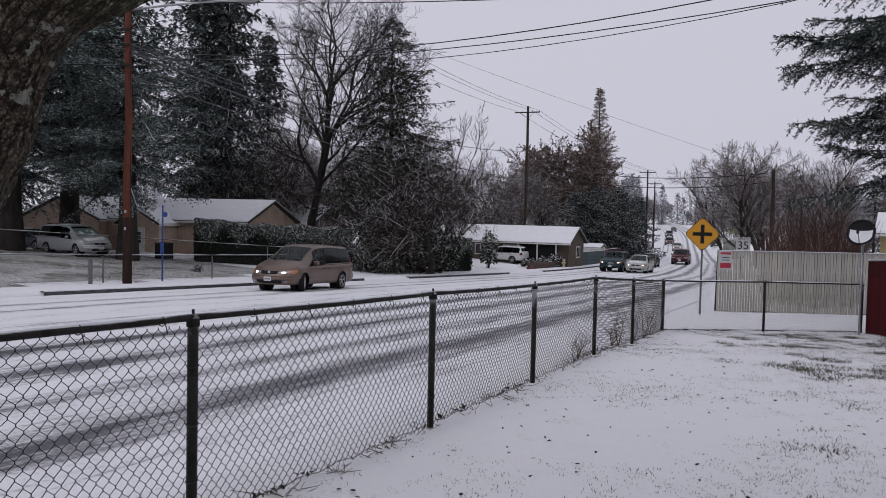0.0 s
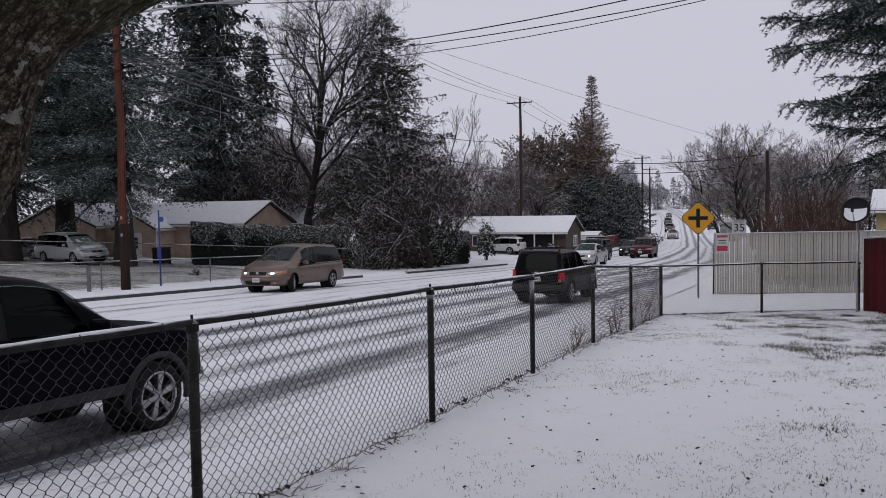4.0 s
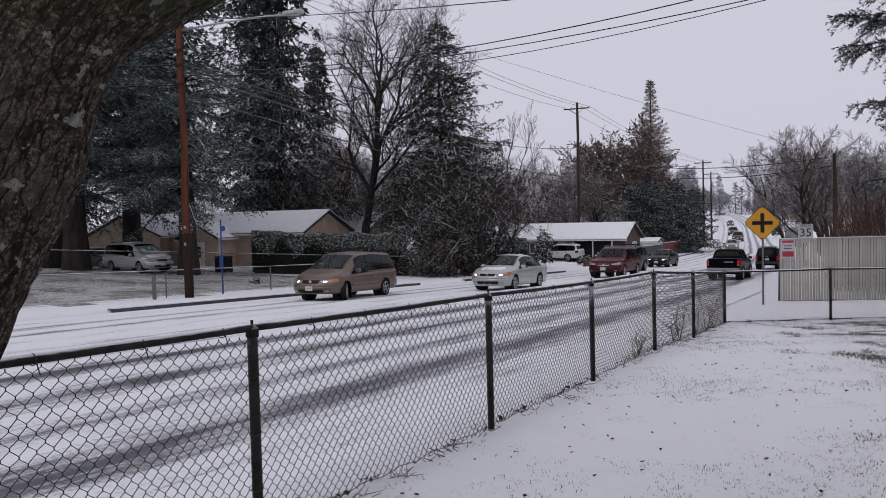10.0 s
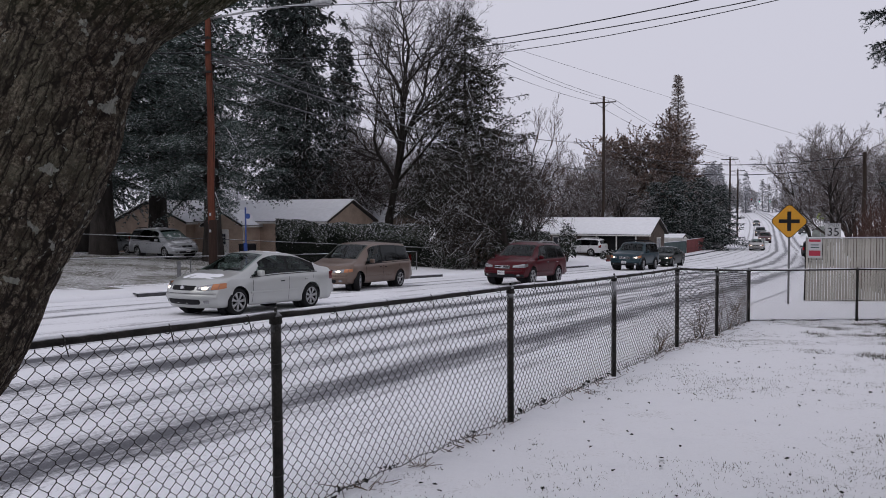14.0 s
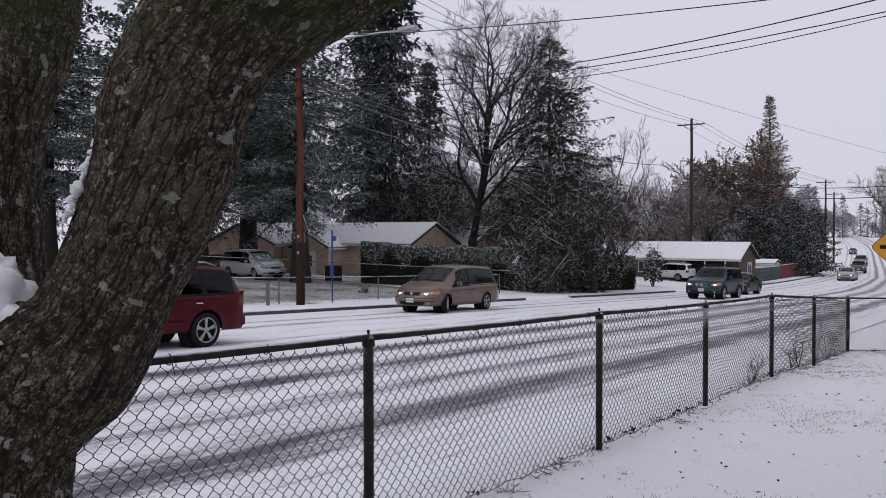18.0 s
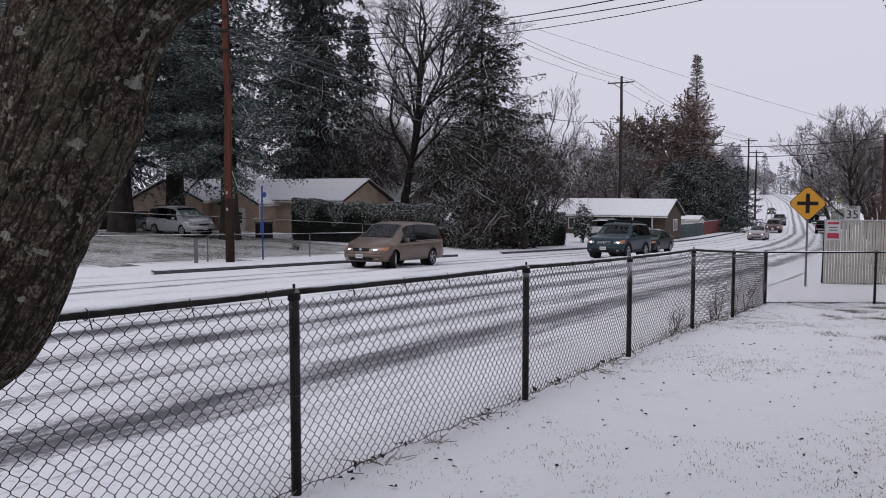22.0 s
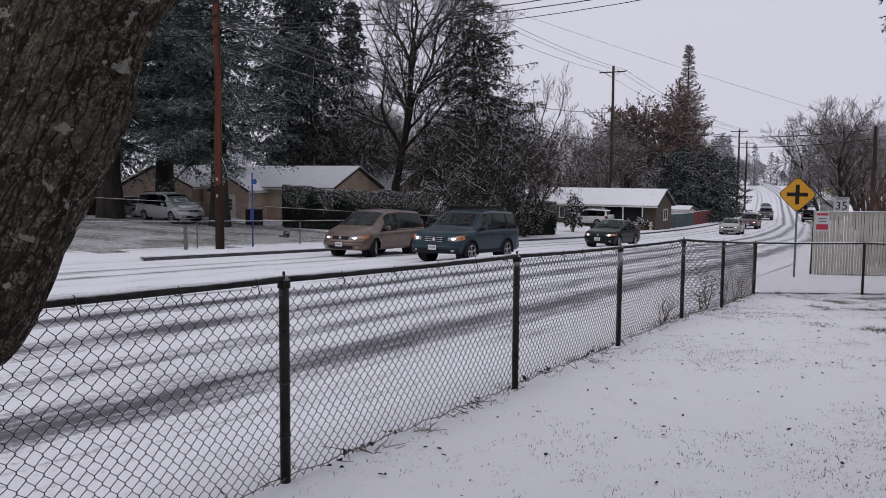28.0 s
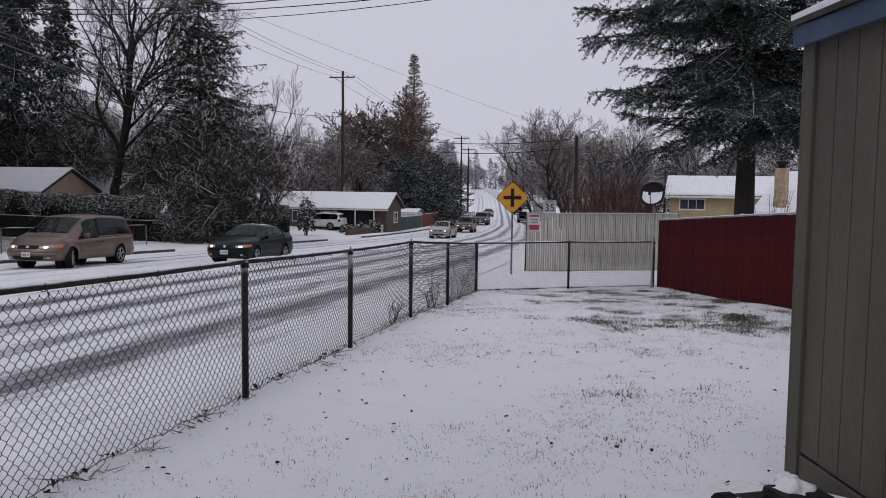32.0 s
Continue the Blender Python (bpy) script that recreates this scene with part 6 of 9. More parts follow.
def hedge(name, label, a, b, depth, h, seed, count, leaf=0.075, category="hedge", top_wave=0.15):
    """A clipped thicket from a to b with a leafy, uneven skin round a core coloured as inner shade."""
    A, B = Vector(a), Vector(b)
    run = (B - A).length
    u = (B - A).normalized()
    w = Vector((-u.y, u.x))
    t = thing(name, label, category)

    def form(k):
        return h * (0.93 + top_wave * noise.noise((k * run * 0.5, seed, 0)))

    def where(rng):
        k = rng.random()
        face = rng.random()
        top = form(k)
        lump = 0.14 * noise.noise((k * run * 1.3, face * 4, seed))
        if face < 0.34:
            c, z, out = rng.uniform(-0.5, 0.5) * depth, top + lump, (0, 0, 1)
        elif face < 0.86:
            z = rng.random() ** 0.8 * top
            c, out = -depth / 2 - lump - 0.1 * math.sin(z / top * 3), (-w.x, -w.y, 0.3)
        else:
            z = rng.random() * top
            c = rng.uniform(-0.5, 0.5) * depth
            k = 0.0 if rng.random() < 0.5 else 1.0
            out = (-u.x, -u.y, 0.2) if k == 0 else (u.x, u.y, 0.2)
        p = A + u * (k * run) + w * c
        return (p.x + rng.gauss(0, 0.05), p.y + rng.gauss(0, 0.05), ground_z(p.x, p.y) + z), out

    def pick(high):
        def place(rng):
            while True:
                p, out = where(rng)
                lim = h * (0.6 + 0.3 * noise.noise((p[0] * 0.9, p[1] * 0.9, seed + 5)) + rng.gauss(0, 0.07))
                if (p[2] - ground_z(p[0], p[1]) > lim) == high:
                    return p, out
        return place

    # lower leaves near black, upper ones paler: shade and light in the colour
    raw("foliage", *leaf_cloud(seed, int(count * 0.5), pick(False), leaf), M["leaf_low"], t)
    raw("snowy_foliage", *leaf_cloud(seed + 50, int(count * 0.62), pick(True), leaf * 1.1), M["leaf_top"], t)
    # solid block whose near-black colour stands in for shade between the leaves
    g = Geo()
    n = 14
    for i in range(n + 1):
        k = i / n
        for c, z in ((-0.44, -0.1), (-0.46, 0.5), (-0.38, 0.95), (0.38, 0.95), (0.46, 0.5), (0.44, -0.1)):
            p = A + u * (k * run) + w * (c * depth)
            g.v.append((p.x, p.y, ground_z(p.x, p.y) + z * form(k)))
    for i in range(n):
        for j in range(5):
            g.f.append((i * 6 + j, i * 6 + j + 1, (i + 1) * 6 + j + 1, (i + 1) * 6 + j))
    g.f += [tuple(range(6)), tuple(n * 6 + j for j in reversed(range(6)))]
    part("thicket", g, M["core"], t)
    return t


def shrub(name, label, x, y, r, h, seed, count, material, leaf=0.07):
    t = thing(name, label, "shrub")
    z0 = ground_z(x, y)

    def where(rng):
        a, e = rng.uniform(0, 6.283), math.asin(rng.uniform(-0.2, 1))
        k = 0.8 + 0.35 * noise.noise((math.cos(a) * 1.6, math.sin(a) * 1.6, e * 2 + seed)) + rng.gauss(0, 0.07)
        o = (math.cos(a) * math.cos(e), math.sin(a) * math.cos(e), math.sin(e))
        return (x + o[0] * r * k, y + o[1] * r * k, z0 + h * 0.25 + o[2] * h * 0.75 * k), o

    raw("foliage", *leaf_cloud(seed, count, where, leaf), material, t)
    v, f = [], []
    rng = random.Random(seed)
    for k in range(26):
        a = rng.uniform(0, 6.28)
        p = Vector((x + rng.gauss(0, 0.08), y + rng.gauss(0, 0.08), z0 - 0.05))
        q = Vector((x + math.cos(a) * r * rng.uniform(0.4, 1), y + math.sin(a) * r * rng.uniform(0.4, 1), z0 + h * rng.uniform(0.6, 1.15)))
        stick(v, f, [p, p.lerp(q, 0.5) + Vector((0, 0, 0.1)), q], [0.02, 0.013, 0.005], 4)
        if name == "bramble":
            raw("cane", v, f, M["twig_dark"], t)
            v, f = [], []
    if v:
        raw("framework", v, f, M["twig"], t)
    return t


def build_shrubs():
    hedge("hedge", "tall dark evergreen hedge with snow on top", (-15.6, 52.4), (-6.4, 55.6), 2.2, 2.75, 3, 30000, 0.05)
    hedge("hedge", "row of dark arborvitae with snow on the tips", (-2.0, 60.2), (1.5, 66.6), 1.6, 2.6, 4, 14000, 0.06, top_wave=0.3)
    shrub("shrub", "snow-dusted bush at the end of the hedge", -5.6, 55.6, 1.7, 1.9, 5, 3000, M["leaf"])
    shrub("shrub", "low snowy bush beside the gate", -4.2, 54.6, 1.1, 1.2, 6, 1600, M["leaf"])
    shrub("ivy_shrub", "mound of snowy ivy round a trunk", -1.6, 57.6, 1.9, 4.2, 7, 4200, M["ivy"], 0.09)
    shrub("ivy_shrub", "mound of snowy ivy by the verge", -0.2, 59.2, 1.6, 2.6, 8, 2400, M["ivy"], 0.09)
    shrub("bramble", "dark arching tangle of bramble canes behind the red fence", 19.1, 28.15, 1.35, 2.75, 10, 500, M["twig_dark"], 0.03)
    shrub("shrub", "brown leafless bush with snow", -3.2, 57.0, 1.5, 3.2, 9, 1500, M["brown_leaf"], 0.06)
    for i, (x, y, r, h) in enumerate(((9.6, 81.5, 1.0, 1.0), (11.2, 84, 1.1, 1.3), (12.6, 88, 0.9, 1.2), (8.2, 80, 0.9, 0.9), (13.5, 91, 1.0, 1.6))):
        shrub("shrub", "rounded garden shrub capped with snow", x, y, r, h, 20 + i, 700, M["leaf"], 0.1)
    shrub("shrub", "small conical evergreen by the carport", 3.9, 72.5, 0.9, 3.4, 31, 1200, M["leaf"], 0.1)
    shrub("shrub", "small shrub on the far lawn", -12.9, 43.5, 0.35, 0.4, 32, 120, M["twig"], 0.04)
    shrub("shrub", "small shrub by the corner of the tan house", -14.9, 52.0, 0.45, 1.1, 33, 160, M["leaf"], 0.05)


build_trees()
build_shrubs()

# ---- houses across the road ----
M["siding"] = mat("tan_siding", (0.5, 0.39, 0.31), 0.8, 0.15, 1.5, 25, 0.2, 0.004)
M["siding_dk"] = mat("brown_siding", (0.11, 0.085, 0.07), 0.8, 0.2, 1.5, 25, 0.2, 0.004)
M["yellow"] = mat("yellow_siding", (0.42, 0.33, 0.19), 0.8, 0.12, 1.5, 25, 0.2, 0.004)
M["white"] = mat("white_trim", (0.68, 0.67, 0.64), 0.6, 0.1, 3, 40, 0.1, 0.002)
M["roof"] = mat("roof_edge", (0.06, 0.055, 0.05), 0.9, 0.3, 4, 40, 0.3, 0.01)
M["brick"] = mat("chimney_brick", (0.42, 0.33, 0.22), 0.85, 0.25, 5, 40, 0.3, 0.005)
M["bluefascia"] = mat("blue_fascia", (0.06, 0.085, 0.14), 0.6, 0.2, 2, 40, 0.2, 0.003)
M["shed"] = mat("taupe_siding", (0.108, 0.097, 0.083), 0.75, 0.2, 1.2, 60, 0.35, 0.003, stretch=(1, 1, 0.25))
M["teal"] = mat("teal_boards", (0.07, 0.1, 0.1), 0.8, 0.3, 3, 40, 0.2, 0.004, per=0.3)
M["redboard"] = mat("red_boards", (0.17, 0.055, 0.055), 0.8, 0.3, 3, 40, 0.2, 0.004, per=0.3)


def street_frame(x, y):
    """Local x towards the road, local y along it, away from the yard."""
    return pose(x, y, ground_z(x, y), 0, 0, math.degrees(math.atan2(-FW.y, -FW.x)))


def gable_block(house, x0, x1, y0, y1, wall, rise, material, along="x", over=0.4, snow=0.07, board=0.22):
    """Walls of lapped boards with two gables, roof slabs and the snow on them."""
    h = (y1 - y0) / 2 if along == "x" else (x1 - x0) / 2
    g = Geo()
    mid = (y0 + y1) / 2 if along == "x" else (x0 + x1) / 2
    if along == "x":
        g.prism([(y0, -0.5), (y1, -0.5), (y1, wall), (mid, wall + rise), (y0, wall)], x0, x1, 0)
    else:
        g.prism([(x0, -0.5), (x1, -0.5), (x1, wall), (mid, wall + rise), (x0, wall)], y0, y1, 1)
    w = part("wall", g, material, house)
    n = int((wall + rise) / board)
    for k in range(n):
        z = 0.1 + k * board
        if z < wall - 0.1:
            part("siding_board", Geo().box(x0 - 0.02, y0 - 0.02, z, x1 + 0.02, y1 + 0.02, z + board * 0.93), material, w)
        else:
            c = max(0.0, 1 - (z + board - wall) / rise)
            if c < 0.08:
                continue
            if along == "x":
                part("siding_board", Geo().box(x0 - 0.02, mid - h * c, z, x1 + 0.02, mid + h * c, z + board * 0.93), material, w)
            else:
                part("siding_board", Geo().box(mid - h * c, y0 - 0.02, z, mid + h * c, y1 + 0.02, z + board * 0.93), material, w)
    for s in (1, -1):
        sl = rise / h
        o = over
        a, b = (mid, wall + rise + 0.02), (mid + s * (h + o), wall - sl * o + 0.02)
        for nm, t0, t1, mt, ex in (("roof", 0.0, 0.14, M["roof"], 0), ("snow_on_roof", 0.142, 0.142 + snow, M["fresh"], -0.03)):
            ol = [(a[0], a[1] + t0), (b[0], b[1] + t0), (b[0] + s * ex, b[1] + t1), (a[0], a[1] + t1)]
            gg = Geo()
            if along == "x":
                gg.prism(ol, x0 - o * 0.7 - ex, x1 + o * 0.7 + ex, 0)
            else:
                gg.prism(ol, y0 - o * 0.7 - ex, y1 + o * 0.7 + ex, 1)
            part(nm, gg, mt, house, "snow-covered roof slope" if nm != "roof" else "")
        if along == "x":
            part("gutter", Geo().box(x0 - o * 0.7, b[0] - 0.04, b[1] - 0.02, x1 + o * 0.7, b[0] + 0.04, b[1] + 0.1), M["white"], house)
        else:
            part("gutter", Geo().box(b[0] - 0.04, y0 - o * 0.7, b[1] - 0.02, b[0] + 0.04, y1 + o * 0.7, b[1] + 0.1), M["white"], house)


def window_on(house, x, y, z, w, h, face="-y", name="window", panes=2):
    """A framed window let into a wall that faces -y or +x."""
    def put(u0, u1, z0, z1, d0, d1):
        if face == "-y":
            return Geo().box(x + u0, y - d1, z0, x + u1, y - d0, z1)
        return Geo().box(x + d0, y + u0, z0, x + d1, y + u1, z1)
    fr = part(name, put(-w / 2, w / 2, z, z + h, -0.02, 0.035), M["pane"], house, "dark window pane")
    for u0, u1, z0, z1 in ((-w / 2 - 0.08, w / 2 + 0.08, z + h, z + h + 0.09), (-w / 2 - 0.08, w / 2 + 0.08, z - 0.09, z), (-w / 2 - 0.08, -w / 2, z, z + h), (w / 2, w / 2 + 0.08, z, z + h)):
        part("frame", put(u0, u1, z0, z1, 0, 0.055), M["white"], fr)
    for k in range(1, panes):
        u = -w / 2 + w * k / panes
        part("mullion", put(u - 0.02, u + 0.02, z, z + h, 0.03, 0.045), M["white"], fr)
    return fr


def build_houses():
    a = thing("house", "tan board-sided house with snow-covered gable roofs", "house", m=street_frame(-12.1, 58.6))
    gable_block(a, -13.5, 0.0, -2.7, 2.7, 2.75, 1.3, M["siding"], "x")
    gable_block(a, -9.6, -6.1, -4.6, -2.6, 2.45, 0.85, M["siding"], "y", 0.3)
    gable_block(a, -20.5, -12.6, -3.6, 3.2, 2.6, 1.5, M["siding"], "y", 0.35)
    door = part("door", Geo().box(-8.2, -4.68, 0.05, -7.35, -4.63, 2.08, 0.01), M["white"], a, "white door with nine panes")
    for i in range(3):
        for j in range(3):
            part("pane", Geo().box(-8.02 + i * 0.17, -4.7, 1.1 + j * 0.27, -7.88 + i * 0.17, -4.665, 1.32 + j * 0.27), M["pane"], door)
    part("door_handle", Geo().tube([(-7.42, -4.74, 1.0), (-7.42, -4.66, 1.0)], 0.03, 8), M["chrome"], door)
    for x0, x1, z0, z1 in ((-8.3, -8.2, 0, 2.15), (-7.35, -7.25, 0, 2.15), (-8.2, -7.35, 2.08, 2.18)):
        part("door_trim", Geo().box(x0, -4.7, z0, x1, -4.62, z1), M["white"], a)
    part("wall_lamp", Geo().box(-8.75, -4.8, 1.95, -8.6, -4.62, 2.2, 0.02), M["dark"], a, "small black wall lantern")
    window_on(a, -15.8, -3.6, 1.0, 1.3, 1.1)
    window_on(a, 0.02, 0.2, 1.0, 1.2, 1.0, "+x")
    part("downpipe", Geo().tube([(-6.02, -4.5, 2.4), (-6.02, -4.5, 0.0)], 0.04, 8), M["white"], a)

    b = thing("house", "low brown ranch house with a long snow-covered roof and carport", "house", m=street_frame(13.2, 87.5))
    gable_block(b, -13.5, 0.7, -2.9, 2.9, 2.55, 1.35, M["siding_dk"], "x", 0.5, 0.1)
    for x in (-11.5, -8.6, -5.4):
        window_on(b, x, -2.92, 1.1, 1.7, 1.0, panes=3)
    # flat dark slab on the wall, painted shade of the open carport
    part("porch_recess", Geo().box(-4.6, -2.97, 0.0, -0.5, -2.9, 2.3), M["dark"], b, "dark panel standing in for the shade of an open carport")
    for x in (-4.6, -2.5, -0.5):
        part("porch_post", Geo().box(x - 0.06, -3.36, -0.3, x + 0.06, -3.24, 2.4, 0.01), M["white"], b, "pale porch post")
    window_on(b, 0.72, 0.6, 1.0, 1.3, 1.0, "+x")

    c = thing("house", "two-storey grey house among the trees with a snowy roof", "house", m=street_frame(10.5, 112))
    gable_block(c, -8, 0.0, -3, 3, 5.2, 1.8, M["siding_dk"], "x", 0.4, 0.1)
    window_on(c, -3, -3.02, 3.4, 1.2, 1.2)
    window_on(c, -6, -3.02, 3.4, 1.2, 1.2)
    d = thing("house", "far house with a snow-covered roof behind the maple", "house", m=street_frame(-10.5, 76))
    gable_block(d, -9, 0.0, -3, 3, 2.6, 1.5, M["siding_dk"], "x", 0.4, 0.1)
    window_on(d, -4, -3.02, 1.0, 1.4, 1.1)
    e = thing("storage_shed", "small pale garden shed with snow on its roof", "shed", m=street_frame(19.6, 102.6))
    gable_block(e, -2.6, 0.0, -1.3, 1.3, 1.7, 0.35, M["white"], "x", 0.15, 0.08)

    y = thing("house", "yellow house with a snowy roof beyond the red fence", "house", m=pose(25.5, 48.75, -0.35, 0, 0, -29.5))
    gable_block(y, 0, 10.5, 0, 7, 2.65, 1.0, M["yellow"], "x", 0.5, 0.12)
    window_on(y, 1.35, 0.0, 1.8, 1.45, 0.58, panes=3)
    window_on(y, 4.4, 0.0, 1.8, 0.95, 0.58)
    z = thing("house", "neighbouring house with steep snowy roof and a pale chimney", "house", m=pose(21.6, 33.8, -0.3, 0, 0, -51))
    gable_block(z, 0.3, 9, 0.4, 8.0, 2.0, 1.7, M["yellow"], "x", 0.4, 0.12)
    part("chimney", Geo().box(0.9, 0.45, 1.2, 1.4, 0.9, 4.05, 0.02), M["brick"], z, "pale brick chimney")
    part("chimney_cap", Geo().tube([(1.15, 0.67, 4.05), (1.15, 0.67, 4.2), (1.15, 0.67, 4.24), (1.15, 0.67, 4.34)], [0.16, 0.16, 0.27, 0.25], 12), M["dark"], z)
    part("roof_vent", Geo().tube([(2.3, 2.0, 2.7), (2.3, 2.0, 3.0)], 0.16, 10), M["dark"], z)

    # board fence and low wall by the far houses
    for nm, lab, s0, s1, m_, hh in (("board_fence", "weathered grey-green board fence", 82.5, 97, M["teal"], 1.5), ("board_fence", "faded red board fence beyond it", 97.2, 108, M["redboard"], 1.6)):
        t = thing(nm, lab, "fence")
        proto = None
        for k in range(int((s1 - s0) / 0.32)):
            s = s0 + k * 0.32
            l = edges(s)[1] + 1.6
            x, yy = to_xy(s, l)
            if proto is None:
                proto = Geo().box(-0.15, -0.012, 0, 0.15, 0.012, hh).ob("board", m_, t)
                o = proto
            else:
                o = new("board", proto.data)
                o.parent = t
            o.matrix_basis = pose(x, yy, ground_z(x, yy) - 0.02, 0, 0, math.degrees(math.atan2(FU.y, FU.x)))
        pts = [(*to_xy(s, edges(s)[1] + 1.6), 0) for s in np.linspace(s0, s1, 8)]
        pts = [(p[0], p[1], ground_z(p[0], p[1]) + hh) for p in pts]
        part("snow_on_fence", Geo().tube(pts, 0.03, 6), M["fresh"], t, "snow along the top")
    t = thing("garden_wall", "low brown garden wall beside the far pavement", "wall")
    g = Geo()
    rng = random.Random(3)
    for k in range(26):
        for j in range(3):
            s = 68.5 + k * 0.5 + 0.25 * (j % 2)
            x, yy = to_xy(s, edges(s)[1] + 2.2)
            b_ = Geo().box(-0.22, -0.14, j * 0.2, 0.22, 0.14, j * 0.2 + 0.185, 0.015)
            b_.moved(pose(x, yy, ground_z(x, yy) - 0.02, 0, 0, 66))
            part("block", b_, M["redboard"] if rng.random() < 0.25 else M["siding_dk"], t)


build_houses()

# ---- street furniture ----
M["pole_red"] = mat("reddish_pole", (0.12, 0.042, 0.026), 0.85, 0.35, 2.5, 30, 0.5, 0.01, stretch=(1, 1, 0.08))
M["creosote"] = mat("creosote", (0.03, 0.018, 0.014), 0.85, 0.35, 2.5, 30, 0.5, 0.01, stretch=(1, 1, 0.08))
M["galv_post"] = mat("dull_zinc", (0.16, 0.16, 0.165), 0.6, 0.2, 8, 60, 0, metal=0.3)
M["pole"] = mat("grey_brown_pole", (0.06, 0.045, 0.038), 0.9, 0.35, 2.5, 30, 0.5, 0.01, stretch=(1, 1, 0.08))
M["sign_y"] = mat("sign_yellow", (0.62, 0.29, 0.012), 0.45, 0.06, 2, 30, 0)
M["hydrant"] = mat("faded_hydrant_paint", (0.5, 0.44, 0.3), 0.6, 0.15, 4, 40, 0.1, 0.002, snow=0.6, snow_at=0.6)
M["sign_g"] = mat("school_yellow", (0.5, 0.7, 0.03), 0.45, 0.06, 2, 30, 0)
M["sign_w"] = mat("sign_white", (0.52, 0.52, 0.53), 0.45, 0.06, 2, 30, 0)
M["sign_r"] = mat("sign_red", (0.42, 0.03, 0.06), 0.45, 0.08, 2, 30, 0)
M["blue"] = mat("blue_paint_metal", (0.012, 0.045, 0.2), 0.5, 0.2, 3, 30, 0)
M["cable"] = mat("black_cable", (0.016, 0.016, 0.018), 0.7, 0.2, 3, 30, 0, snow=0.2, snow_at=0.5, snow_scale=1.0)
M["snowy_cable"] = mat("snow_dusted_cable", (0.08, 0.08, 0.085), 0.7, 0.2, 3, 30, 0, snow=0.6, snow_at=0.25, snow_scale=1.0)
M["green_l"] = glow("green_signal", (0.05, 0.9, 0.5), 2.0)
M["red_l"] = glow("red_signal", (0.9, 0.03, 0.03), 1.0)
FACE = math.degrees(math.atan2(FU.y, FU.x)) - 90


def text(body, size, m, material, parent, depth=0.002):
    c = bpy.data.curves.new("lettering", "FONT")
    c.body, c.size, c.align_x, c.align_y, c.extrude = body, size, "CENTER", "CENTER", depth
    o = new("lettering", c)
    o.parent = parent
    o.matrix_basis = m
    me = bpy.data.meshes.new_from_object(o)
    bpy.data.objects.remove(o)
    o = new("lettering", me)
    o.parent = parent
    o.matrix_basis = m
    me.materials.append(material)
    return o


def utility_pole(name, label, x, y, height, r, material, arms=(), turn=0.0, lean=0.0):
    t = thing(name, label, "utility pole", m=pose(x, y, ground_z(x, y), 0, lean, turn))
    n = 14
    pts = [(0.02 * math.sin(k * 1.3), 0.02 * math.cos(k), -0.4 + (height + 0.4) * k / n) for k in range(n + 1)]
    part("shaft", Geo().tube(pts, [r * (1 - 0.35 * k / n) for k in range(n + 1)], 14), material, t, smooth=True)
    for z, w in arms:
        arm = part("crossarm", Geo().box(-w / 2, -r - 0.11, z - 0.06, w / 2, -r, z + 0.06, 0.01), M["pole"], t)
        for s in (1, -1):
            part("brace", Geo().tube([(s * w * 0.3, -r - 0.05, z), (0, -r, z - 0.6)], 0.02, 5), M["galv"], t)
        for u in (-0.47, -0.2, 0.2, 0.47):
            part("insulator", Geo().tube([(u * w, -r - 0.05, z + 0.06), (u * w, -r - 0.05, z + 0.11), (u * w, -r - 0.05, z + 0.2)], [0.02, 0.05, 0.03], 8), M["steel"], t, "grey insulator")
    part("ground_wire", Geo().tube([(r * 1.0, 0, 0.0), (r * 0.8, 0, height * 0.7)], 0.012, 5), M["cable"], t)
    for k, z in enumerate((2.2, 2.9)):
        part("tag", Geo().box(0.0, -r * 1.05 - 0.005, z, 0.09, -r * 1.0 + 0.02, z + 0.12), M["steel"], t)
    return t


def wire(a, b, sag, r=0.012, label="dark overhead wire between the poles", material="cable"):
    a, b = Vector(a), Vector(b)
    pts = [a.lerp(b, k / 16) - Vector((0, 0, sag * 4 * (k / 16) * (1 - k / 16))) for k in range(17)]
    o = Geo().tube(pts, r, 5).ob("overhead_wire", M[material])
    tagged(o, label, "wire", "overhead wires")
    return o


